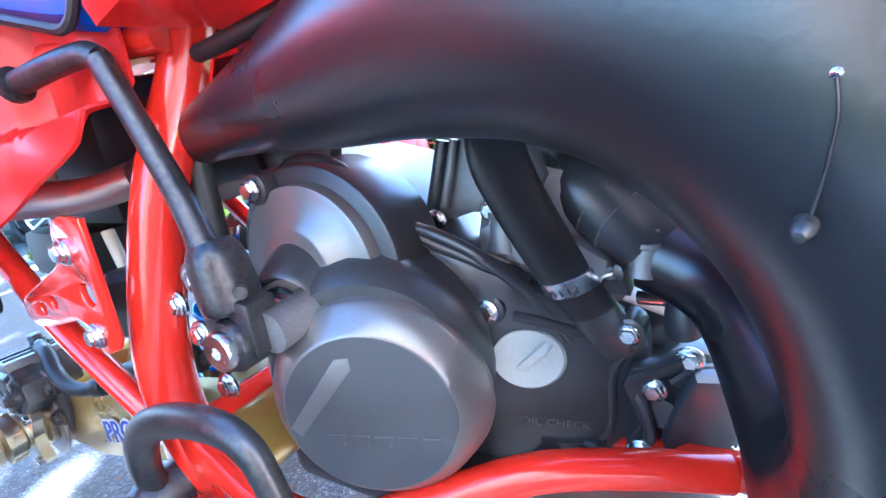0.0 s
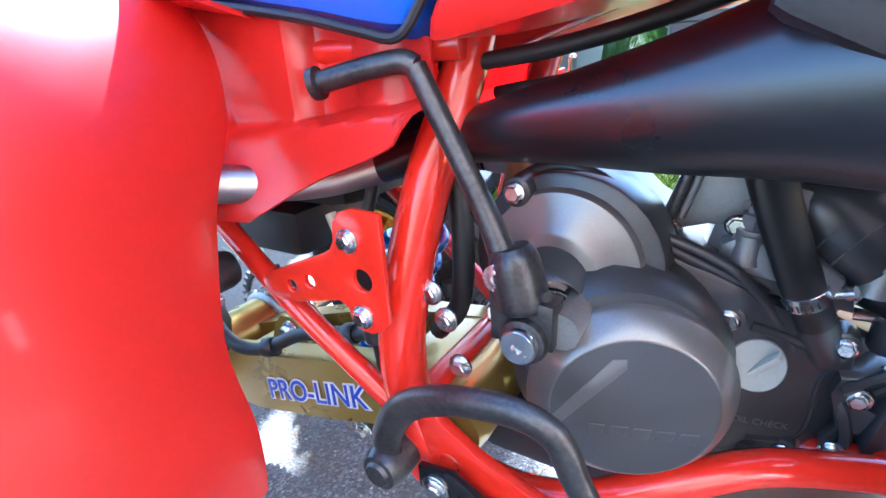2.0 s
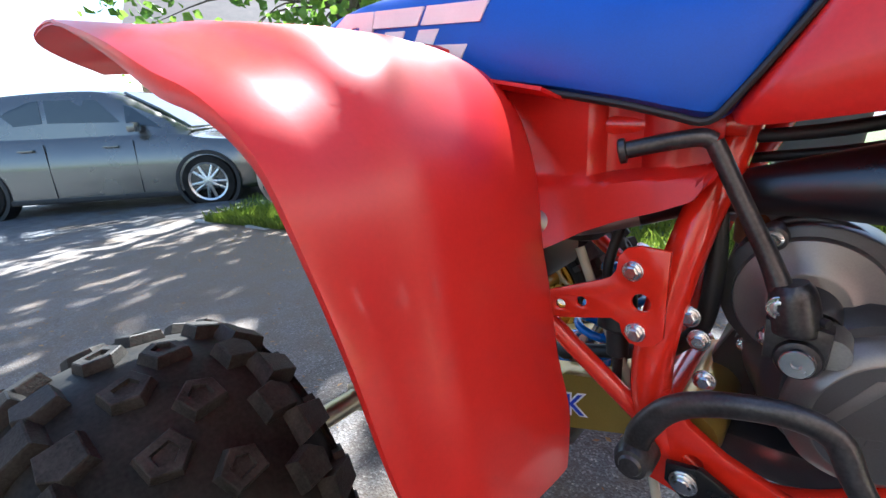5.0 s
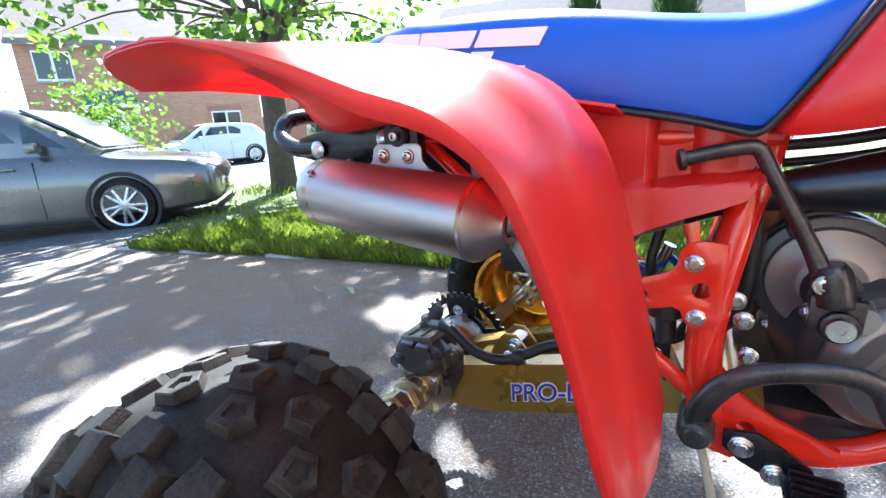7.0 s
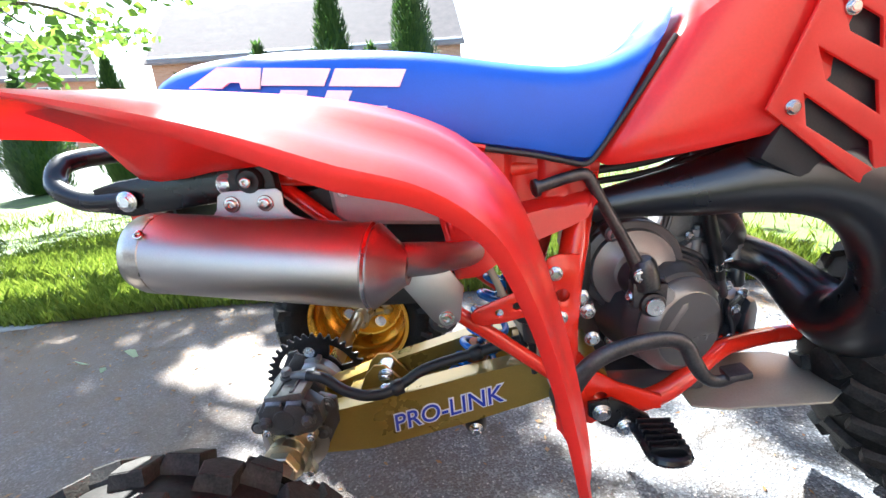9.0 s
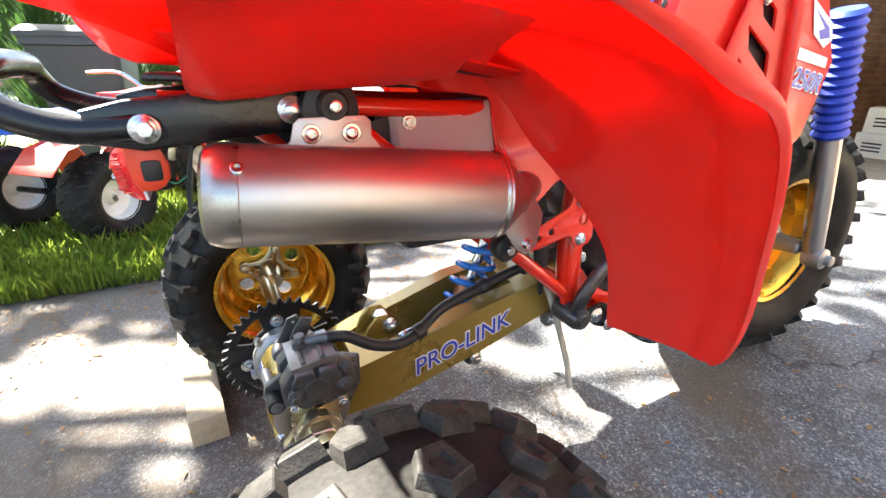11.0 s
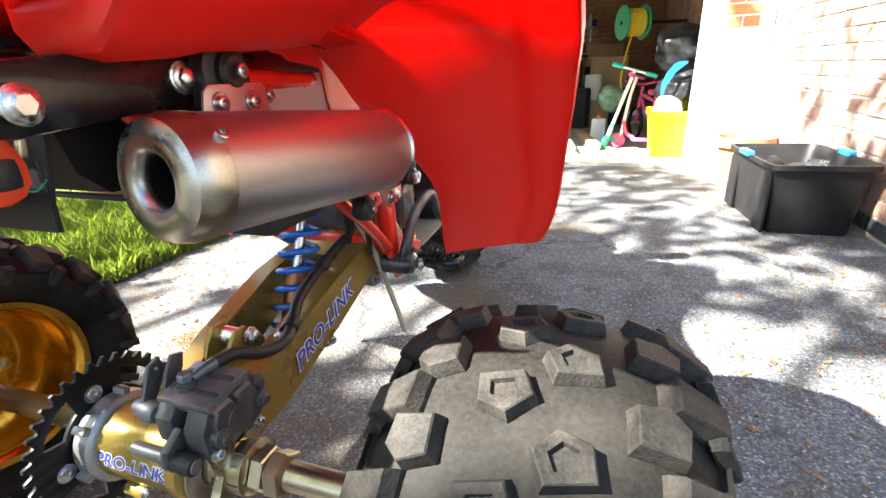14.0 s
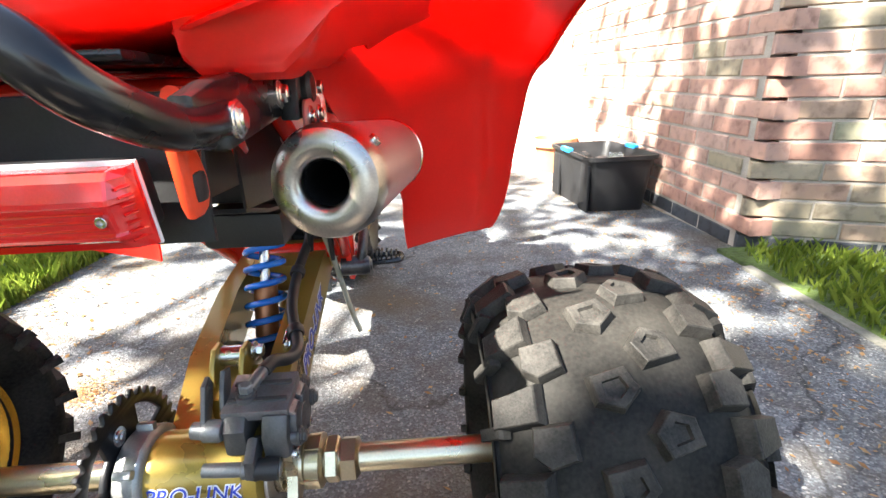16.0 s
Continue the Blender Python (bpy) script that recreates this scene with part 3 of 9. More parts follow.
def lugs(tyre, prof, rows, me_scale=1.0):
    """Rubber lugs round a tyre whose axis is its own z: rows of (mesh, across, count, phase, twist)."""
    for me, a, count, phase, twist in rows:
        (r, aa), t = surface_at(prof, a)
        out = Vector((t.y, -t.x))
        if out.x < 0 and abs(a) < prof[-1][1] * 9:
            out = -out
        for k in range(count):
            th = 2 * math.pi * (k + phase) / count
            er, et = Vector((math.cos(th), math.sin(th), 0)), Vector((-math.sin(th), math.cos(th), 0))
            n = (er * out.x + Vector((0, 0, 1)) * out.y).normalized()
            across = et.cross(n)
            c, s = math.cos(twist), math.sin(twist)
            xx, yy = across * c + et * s, et * c - across * s
            ob = new("tread_block", me)
            ob.parent = tyre
            p = er * r + Vector((0, 0, aa))
            ob.matrix_local = Matrix(((xx.x, yy.x, n.x, p.x), (xx.y, yy.y, n.y, p.y), (xx.z, yy.z, n.z, p.z), (0, 0, 0, 1)))


def rear_wheel(y, sgn, R, AX):
    """sgn: +1 for the wheel on the machine's left, whose inside faces the camera."""
    m = Matrix.Translation((-0.014, y, AX)) @ Matrix.Rotation(radians(-90) * sgn, 4, "X")   # z points outwards
    prof = tyre_profile(R, 0.262, 0.122)
    w = part("rear_wheel", lathe(prof, 72, None, None, False), RUBBER, trike, "wide knobbly rear tyre of black rubber on a gold wheel")
    w.matrix_local = m
    rows = []
    for a, mesh, ph, tw in ((-0.024, LUG_A, 0.0, 0.3), (0.026, LUG_A, 0.5, -2.8), (-0.072, LUG_B, 0.55, 0.2), (0.074, LUG_B, 0.05, 3.3), (-0.108, LUG_C, 0.1, 0.1), (0.108, LUG_C, 0.6, 3.24)):
        rows.append((mesh, a, 17, ph, tw))
    rows += [(LUG_D, -0.1265, 17, 0.35, 0.0), (LUG_D, 0.1265, 17, 0.85, 0.0)]
    lugs(w, prof, rows)
    # the deep inner well of the wheel opens to the machine's middle
    rim = lathe([(0.118, -0.098), (0.127, -0.100), (0.129, -0.092), (0.124, -0.086), (0.116, -0.080), (0.112, -0.066), (0.110, -0.040), (0.107, -0.036), (0.105, -0.010), (0.102, 0.000), (0.098, 0.018), (0.092, 0.026), (0.086, 0.0275), (0.086, 0.0315), (0.096, 0.032), (0.106, 0.020), (0.118, 0.02), (0.118, 0.07), (0.124, 0.085), (0.129, 0.09), (0.126, 0.097), (0.114, 0.09), (0.113, 0.03), (0.110, 0.01), (0.114, -0.02), (0.117, -0.05), (0.120, -0.078)], 56, None, None, False)
    rim_ob = part("rim", rim, RIM, w, "deep gold anodised wheel rim")
    part("rim_disc", plate([circle(0, 0, 0.088, 48), circle(0, 0, 0.020, 24)] + [circle(0.062 * math.cos(k * math.pi / 2 + 1.085), 0.062 * math.sin(k * math.pi / 2 + 1.085), 0.0165, 24) for k in range(4)], 0.004, Matrix.Translation((0, 0, 0.029)), 0.001), RIM, rim_ob)
    star, windows = [], []
    for k in range(4):
        a = k * math.pi / 2 + 0.30
        turn = lambda u, v: (u * math.cos(a) - v * math.sin(a), u * math.sin(a) + v * math.cos(a))
        star += [turn(u, v) for u, v in ((0.030, -0.019), (0.044, -0.013), (0.060, -0.011), (0.067, -0.005), (0.068, 0.0), (0.067, 0.005), (0.060, 0.011), (0.044, 0.013), (0.030, 0.019))]
        windows.append([turn(u, v) for u, v in ((0.032, -0.009), (0.048, -0.005), (0.048, 0.005), (0.032, 0.009))])
    hub = part("hub", plate([star] + windows, 0.009, Matrix.Translation((0, 0, 0.018)), 0.002), ZGOLD, w, "four-armed zinc-plated hub")
    part("hub_boss", lathe([(0.030, 0.022), (0.028, 0.012), (0.024, 0.0), (0.022, -0.02), (0.0195, -0.04), (0.0185, -0.05)], 28), ZGOLD, hub)
    for k in range(4):
        a = k * math.pi / 2 + 0.30
        part("arm_web", tube([(0.026 * math.cos(a), 0.026 * math.sin(a), -0.004), (0.042 * math.cos(a), 0.042 * math.sin(a), 0.008), (0.056 * math.cos(a), 0.056 * math.sin(a), 0.013)], [0.006, 0.005, 0.004], 8, 3), ZGOLD, hub)
        part("hub_nut", lathe([(0.0105, 0.016), (0.0105, 0.008), (0.0085, 0.004), (0.0001, 0.002)], 18, Matrix.Translation((0.058 * math.cos(a), 0.058 * math.sin(a), 0))), ZGOLD, hub)
    return w


rear_wheel(-0.447, -1, 0.213, 0.219)
rear_wheel(0.447, 1, 0.215, 0.228)

# front wheel
fw_prof = tyre_profile(0.288, 0.19, 0.150)
FX, FZ = 1.11, 0.296
front = part("front_wheel", lathe(fw_prof, 72, None, None, False), RUBBER, trike, "tall knobbly front tyre of black rubber")
front.matrix_local = Matrix.Translation((FX, 0, FZ)) @ Matrix.Rotation(radians(90), 4, "X")
lugs(front, fw_prof, [(LUG_F, -0.075, 26, 0.0, 0.25), (LUG_F, -0.028, 26, 0.5, 0.5), (LUG_F, 0.028, 26, 0.0, -0.5), (LUG_F, 0.075, 26, 0.5, -0.25)])
part("rim", lathe([(0.146, 0.066), (0.157, 0.070), (0.159, 0.064), (0.152, 0.056), (0.145, 0.05), (0.138, 0.03), (0.132, 0.012), (0.085, 0.006), (0.05, 0.012), (0.03, 0.02), (0.03, -0.02), (0.05, -0.012), (0.085, -0.006), (0.132, -0.012), (0.138, -0.03), (0.145, -0.05), (0.152, -0.056), (0.159, -0.064), (0.157, -0.07), (0.146, -0.066)], 56, None, None, False), RIM, front, "gold front rim")
part("hub", lathe([(0.012, 0.105), (0.018, 0.1), (0.022, 0.05), (0.045, 0.03), (0.05, 0.0), (0.045, -0.03), (0.022, -0.05), (0.018, -0.1), (0.012, -0.105)], 28), CAST, front)

# fork legs with bellows
for s in (-1, 1):
    a, b = Vector((FX + 0.01, s * 0.125, FZ - 0.015)), Vector((FX - 0.155, s * 0.125, 0.86))
    d = b - a
    leg = part("fork_leg", tube([a, a + d * 0.25, a + d * 0.5], [0.021, 0.023, 0.023], 18, 3), STEEL, trike, "polished fork slider")
    rings = []
    for k in range(29):
        u = 0.48 + 0.40 * k / 28
        rings.append((u, 0.033 if k % 2 else 0.027))
    part("fork_boot", loft([[a + d * u + axis_frame((0, 0, 0), d).to_3x3() @ Vector((r * math.cos(q), r * math.sin(q), 0)) for q in (2 * math.pi * i / 20 for i in range(20))] for u, r in rings]), BOOT, leg, "blue ribbed rubber fork boot")
    part("axle_clamp", lathe([(0.014, -0.02), (0.024, -0.018), (0.026, 0.0), (0.024, 0.02), (0.012, 0.024), (0.012, 0.036), (0.008, 0.038)], 20, axis_frame(a + Vector((0, s * 0.006, 0)), (0, s, 0))), CAST, leg)

# rear fender: two wings and the deck between them
STA = [(-0.215, 0.730, -0.355, -0.09), (-0.185, 0.743, -0.395, -0.09), (-0.11, 0.752, -0.435, -0.09), (0.02, 0.750, -0.448, -0.095), (0.13, 0.738, -0.450, -0.10), (0.215, 0.718, -0.449, -0.105), (0.27, 0.694, -0.446, -0.11), (0.309, 0.655, -0.441, -0.12), (0.333, 0.60, -0.436, -0.14), (0.350, 0.535, -0.428, -0.19), (0.363, 0.465, -0.420, -0.224), (0.370, 0.408, -0.408, -0.226), (0.371, 0.372, -0.397, -0.228), (0.371, 0.352, -0.388, -0.231)]
SEC = [(0.0, -0.012), (0.04, -0.004), (0.10, 0.0), (0.25, 0.004), (0.42, 0.006), (0.58, 0.004), (0.70, 0.0), (0.76, -0.003), (0.79, -0.010), (0.83, -0.017), (0.91, -0.021), (0.97, -0.025), (1.0, -0.031), (1.0, -0.040), (0.992, -0.047)]


def wing(sgn):
    st = spline(STA, 4)
    grid = []
    for i, (x, z, yo, yi) in enumerate(st):
        a, b = st[max(i - 1, 0)], st[min(i + 1, len(st) - 1)]
        t = Vector((b[0] - a[0], 0, b[1] - a[1])).normalized()
        n = Vector((-t.z, 0, t.x))
        f = i / (len(st) - 1)
        row = []
        for v, h in SEC:
            y = yi + (yo - yi) * v
            lip = min(1.0, max(0.12, (x + 0.02) / 0.24)) if f < 0.6 else 1.0
            hh = h * lip * np.interp(f, (0.0, 0.36, 0.55, 0.75, 1.0), (1.0, 1.0, 0.65, 0.5, 0.33))
            p = Vector((x, y, z)) + n * hh
            p.x += 0.105 * (1 - v) * min(1.0, max(0.0, (-0.04 - x) / 0.17))
            back = min(1.0, max(0.0, (y + 0.315) / 0.20)) ** 1.5 * min(1.0, max(0.0, (z - 0.40) / 0.14)) * min(1.0, max(0.0, (x - 0.12) / 0.14))
            p.x -= 0.058 * back
            if f > 0.80:                       # the hem rises towards the outside
                p.z += (v - 0.12) * 0.036 * (f - 0.80) / 0.20
            p.z -= (0.035 * (1 - v) ** 2) * max(0.0, 1 - f * 2.2)
            p.y *= sgn
            row.append(p)
        grid.append(row if sgn > 0 else row[::-1])
    return grid


fender = part("rear_fender", shell([r[::-1] for r in wing(1)], 0.0035), RED, trike, "wide glossy red plastic rear mudguard")
part("fender_wing", shell([r[::-1] for r in wing(-1)], 0.0035), RED, fender)
deck = []
for x, z in ((-0.198, 0.752), (-0.192, 0.735), (-0.178, 0.716), (-0.155, 0.706), (-0.10, 0.703), (0.0, 0.705), (0.12, 0.692), (0.24, 0.672), (0.30, 0.66)):
    deck.append([(x, y, z + dz) for y, dz in ((0.165, 0.012), (0.13, 0.004), (0.10, 0.0), (0.06, -0.012), (0.03, -0.014), (-0.03, -0.014), (-0.06, -0.012), (-0.10, 0.0), (-0.13, 0.004), (-0.165, 0.012))])
part("fender_deck", shell(deck, 0.0035), RED, fender)
# moulded wells under the deck
for s in (-1, 1):
    rings = []
    for x, z0, z1, y0, y1 in ((-0.112, 0.736, 0.672, 0.092, 0.182), (-0.108, 0.737, 0.666, 0.092, 0.182), (-0.085, 0.741, 0.661, 0.090, 0.186), (-0.05, 0.742, 0.663, 0.090, 0.186), (-0.02, 0.742, 0.668, 0.090, 0.190), (0.08, 0.736, 0.672, 0.090, 0.188), (0.15, 0.728, 0.680, 0.092, 0.180), (0.165, 0.722, 0.700, 0.10, 0.17)):
        rings.append([Vector((x, s * y, z)) for y, z in ((y0, z0), (0.285, z0 + 0.006), (0.240, z0 - 0.010), (0.204, z0 - 0.030), (0.182, z1 + 0.014), (0.164, z1), (y0 + 0.012, z1), (y0 + 0.002, z1 + 0.010))])
    part("fender_well", loft(rings), RED, fender)
# side panels under the seat
for s in (-1, 1):
    g = []
    for i in range(61):
        u = i / 60
        x = 0.10 + u * 0.336
        top = 0.702 - (x - 0.10) * 0.185
        low = np.interp(x, (0.10, 0.228, 0.238, 0.256, 0.285, 0.33, 0.362, 0.40, 0.424, 0.436), (0.672, 0.655, 0.590, 0.512, 0.512, 0.537, 0.551, 0.564, 0.574, 0.594))
        row = []
        for j in range(33):
            v = j / 32
            z = top + (low - top) * v
            step = 0.584 + (x - 0.33) * 0.10
            above = np.clip((z - step) / 0.007, 0, 1)
            y = -0.122 - 0.014 * np.clip((step - z) / 0.06, 0, 1)
            y += above * (0.024 * np.clip((x - 0.328) / 0.008, 0, 1) - 0.006 * np.clip((x - 0.369) / 0.007, 0, 1) * np.clip((0.41 - x) / 0.01, 0, 1) + 0.008)
            y -= 0.020 * np.clip((0.176 + (0.646 - z) * 0.85 - x) / 0.030, 0, 1) * above
            y -= 0.020 * np.clip((0.33 - x) / 0.09, 0, 1) * np.clip((0.60 - z) / 0.08, 0, 1)
            row.append((x, -s * y * -1 if s > 0 else y, z))
        g.append(row)
    if s > 0:
        g = [[(p[0], abs(p[1]), p[2]) for p in r] for r in g]
    part("side_panel", shell(g if s > 0 else [r[::-1] for r in g], 0.003), RED, trike, "red plastic side panel with a moulded step")

# seat
rings = []
for xb, zb, xt, zt, w in spline([(-0.135, 0.738, -0.13, 0.752, 0.045), (-0.12, 0.728, -0.118, 0.775, 0.085), (-0.07, 0.72, -0.075, 0.794, 0.108), (0.02, 0.708, 0.0, 0.803, 0.118), (0.13, 0.693, 0.11, 0.802, 0.122), (0.25, 0.677, 0.23, 0.790, 0.122), (0.35, 0.658, 0.345, 0.768, 0.118), (0.40, 0.645, 0.425, 0.760, 0.114), (0.425, 0.639, 0.49, 0.775, 0.110), (0.438, 0.645, 0.528, 0.798, 0.104), (0.448, 0.660, 0.545, 0.822, 0.085)], 4):
    r = []
    for y, v in ((1.0, 0.06), (1.02, 0.16), (1.0, 0.45), (0.96, 0.72), (0.88, 0.88), (0.74, 0.965), (0.45, 0.995), (0.0, 1.0), (-0.45, 0.995), (-0.74, 0.965), (-0.88, 0.88), (-0.96, 0.72), (-1.0, 0.45), (-1.02, 0.16), (-1.0, 0.06), (-0.9, 0.0), (0.0, 0.0), (0.9, 0.0)):
        r.append(Vector((xb + (xt - xb) * v, y * w, zb + (zt - zb) * v)))
    rings.append(r)
seat = part("seat", loft(rings), SEAT, trike, "long blue vinyl seat with white letters")
hem = [(x, -w * 1.0 - 0.002, z + 0.002) for x, z, w in ((-0.06, 0.718, 0.108), (0.02, 0.706, 0.118), (0.13, 0.691, 0.122), (0.25, 0.675, 0.122), (0.35, 0.656, 0.118), (0.40, 0.643, 0.114), (0.427, 0.638, 0.110), (0.448, 0.66, 0.108), (0.49, 0.718, 0.104), (0.53, 0.778, 0.1))]
part("hem", tube(hem, 0.0035, 8, 4), BLACKR, seat, "black piping along the hem")
# white striped letters on the flank
lm = Matrix.Translation((0.078, -0.1215, 0.748)) @ Matrix.Rotation(radians(5.0), 4, "Y") @ side(0) @ Matrix.Rotation(radians(-7), 4, "X")
LETTERS = {"letter_a": [[(-0.128, 0.006), (-0.092, 0.030), (-0.040, 0.030), (-0.0415, 0.006), (-0.064, 0.006), (-0.066, 0.013), (-0.078, 0.013), (-0.088, 0.006)], [(-0.134, 0.001), (-0.098, 0.001), (-0.112, -0.010), (-0.126, -0.030), (-0.160, -0.030)], [(-0.068, 0.001), (-0.0418, 0.001), (-0.046, -0.030), (-0.074, -0.030)]], "letter_t": [[(-0.036, 0.030), (0.044, 0.030), (0.036, 0.010), (-0.040, 0.010)], [(-0.016, 0.005), (0.016, 0.005), (0.004, -0.030), (-0.030, -0.030)]], "letter_c": [[(0.050, 0.030), (0.134, 0.030), (0.126, 0.010), (0.042, 0.010)], [(0.040, 0.005), (0.070, 0.005), (0.062, -0.012), (0.112, -0.012), (0.104, -0.030), (0.026, -0.030)]]}
for nm, outs in LETTERS.items():
    for o in outs:
        part(nm, plate([o], 0.004, lm), WHITE, seat, "white printed stripe of a letter", False)

# tank between seat and shrouds
rings = []
for xb, zb, xt, zt, w in spline([(0.440, 0.645, 0.545, 0.80, 0.098), (0.452, 0.636, 0.562, 0.825, 0.116), (0.50, 0.640, 0.61, 0.865, 0.126), (0.58, 0.652, 0.67, 0.90, 0.135), (0.66, 0.668, 0.74, 0.92, 0.138), (0.74, 0.70, 0.80, 0.92, 0.125)], 4):
    r = []
    for y, v in ((0.94, 0.0), (1.0, 0.05), (1.02, 0.2), (1.0, 0.5), (0.92, 0.8), (0.6, 0.96), (0.0, 1.0), (-0.6, 0.96), (-0.92, 0.8), (-1.0, 0.5), (-1.02, 0.2), (-1.0, 0.05), (-0.94, 0.0), (0.0, 0.03)):
        r.append(Vector((xb + (xt - xb) * v, y * w, zb + (zt - zb) * v)))
    rings.append(r)
part("fuel_tank", loft(rings), TANK, trike, "glossy red fuel tank")

# radiator shrouds with louvres
SHR = [(0.635, 0.690), (0.70, 0.85), (0.83, 0.86), (0.935, 0.70), (0.90, 0.575), (0.842, 0.530), (0.815, 0.545)]
LOUV = [[(0.690, 0.806), (0.742, 0.775), (0.748, 0.740), (0.708, 0.762)], [(0.676, 0.755), (0.748, 0.712), (0.756, 0.672), (0.690, 0.715)], [(0.668, 0.708), (0.752, 0.648), (0.760, 0.612), (0.676, 0.668)]]
for s in (-1, 1):
    sh = part("radiator_shroud", plate([SHR] + LOUV, 0.006, Matrix.Translation((-0.022, s * 0.150, 0)) @ side(0) @ Matrix.Rotation(radians(0), 4, "X"), 0.0022), RED, trike, "red louvred radiator shroud with printed flash")
    part("duct", box((0.13, 0.05, 0.22), Matrix.Translation((0.725, s * 0.115, 0.70)) @ Matrix.Rotation(radians(28), 4, "Y"), 0.01), BLACKR, sh)
    # raised spine
    part("spine", tube([(0.753, s * 0.154, 0.845), (0.773, s * 0.156, 0.70), (0.800, s * 0.154, 0.56)], [0.010, 0.012, 0.008], 10, 4), RED, sh)
    for q in ((0.800, 0.560), (0.638, 0.690), (0.686, 0.786)):
        bolt(sh, (q[0], s * 0.1535, q[1]), (0, s, 0), 0.0055, POLISH, True, "screw", 0.004)
    if s < 0:
        tm = Matrix.Translation((0.840, -0.1545, 0.0)) @ side(0)
        # printed wing flash in white and blue, then a plain white bar and the displacement letters
        part("flash", plate([[(-0.035, 0.795), (0.035, 0.762), (0.050, 0.735), (0.030, 0.722), (-0.010, 0.742)]], 0.001, tm), WHITE, sh, "white wing-shaped print", False)
        part("flash", plate([[(-0.022, 0.780), (0.030, 0.754), (0.040, 0.738), (0.012, 0.735), (0.002, 0.748), (0.018, 0.752)]], 0.0016, tm), NAVY, sh, "blue wing-shaped print", False)
        part("print_bar", plate([[(-0.040, 0.722), (0.052, 0.706), (0.052, 0.690), (-0.040, 0.704)]], 0.001, tm), WHITE, sh, "plain white printed bar", False)
        part("print", lettering("250R", 0.044, tm @ Matrix.Translation((0.004, 0.668, 0.001)) @ Matrix.Rotation(radians(-9), 4, "Z"), 0.0005, 0.2, 0.0022), WHITE, sh, "white outline of the printed figures", False)
        part("print", lettering("250R", 0.044, tm @ Matrix.Translation((0.004, 0.668, 0.002)) @ Matrix.Rotation(radians(-9), 4, "Z"), 0.0005, 0.2, 0.0), NAVY, sh, "blue printed figures", False)

# frame
def pipe_part(name, pts, r, mat=FRAME, parent=trike, n=14, per=6, label=""):
    return part(name, tube(pts, r, n, per), mat, parent, label)


pipe_part("frame_tube", [(0.448, -0.040, 0.660), (0.438, -0.055, 0.61), (0.420, -0.080, 0.54), (0.404, -0.097, 0.46), (0.398, -0.104, 0.40), (0.404, -0.104, 0.345), (0.432, -0.10, 0.300), (0.49, -0.092, 0.280), (0.545, -0.084, 0.288), (0.60, -0.060, 0.308), (0.66, -0.020, 0.320), (0.72, 0.018, 0.312), (0.78, 0.045, 0.306), (0.86, 0.055, 0.31)], [0.0165, 0.0175, 0.0190, 0.0200, 0.0205, 0.0200, 0.0185, 0.0165, 0.0155, 0.0150, 0.0145, 0.0145, 0.0145], label="bright red painted frame tube")
pipe_part("frame_tube", [(0.468, 0.062, 0.650), (0.417, 0.102, 0.53), (0.392, 0.104, 0.40), (0.432, 0.10, 0.305), (0.60, 0.082, 0.272), (0.86, 0.05, 0.31)], 0.0145)
pipe_part("backbone", [(0.44, 0.0, 0.645), (0.62, 0.0, 0.70), (0.86, 0.0, 0.80)], 0.02)
pipe_part("down_tube", [(0.86, 0.03, 0.31), (0.90, 0.02, 0.50), (0.93, 0.0, 0.74)], 0.017)
for s in (-1, 1):
    pipe_part("subframe_tube", [(0.45, s * 0.07, 0.635), (0.20, s * 0.10, 0.640), (0.0, s * 0.112, 0.652), (-0.09, s * 0.10, 0.655)], 0.011)
    pipe_part("subframe_stay", [(0.03, s * 0.108, 0.645), (0.13, s * 0.115, 0.56), (0.225, s * 0.118, 0.475), (0.30, s * 0.118, 0.415), (0.395, s * 0.108, 0.335)], 0.0105)
pipe_part("cross_tube", [(-0.06, -0.10, 0.655), (-0.06, 0.10, 0.655)], 0.010)
pipe_part("cross_tube", [(0.405, -0.10, 0.34), (0.405, 0.10, 0.34)], 0.016)
# gusset plate with holes, between tube and stay
gus = part("gusset_plate", plate([[(0.402, 0.524), (0.378, 0.5255), (0.366, 0.522), (0.359, 0.514), (0.357, 0.499), (0.352, 0.491), (0.343, 0.486), (0.270, 0.457), (0.262, 0.450), (0.264, 0.440), (0.276, 0.435), (0.300, 0.437), (0.330, 0.444), (0.354, 0.450), (0.363, 0.446), (0.366, 0.436), (0.373, 0.428), (0.384, 0.427), (0.396, 0.432), (0.402, 0.440)], circle(0.381, 0.471, 0.0105), circle(0.322, 0.459, 0.0068), circle(0.299, 0.451, 0.0068)], 0.005, Matrix.Translation((0, -0.119, 0)) @ side(0), 0.0015), FRAME, trike, "red gusset plate with lightening holes")
bolt(gus, (0.372, -0.122, 0.502), RIGHT, 0.0064)
bolt(gus, (0.378, -0.122, 0.440), RIGHT, 0.0064)
low = part("gusset_plate", plate([[(0.392, 0.372), (0.408, 0.372), (0.428, 0.344), (0.462, 0.322), (0.52, 0.300), (0.52, 0.286), (0.45, 0.283), (0.425, 0.265), (0.40, 0.27), (0.378, 0.30), (0.378, 0.34)], circle(0.437, 0.305, 0.012)], 0.012, Matrix.Translation((0, -0.10, 0)) @ side(0), 0.003), FRAME, trike)
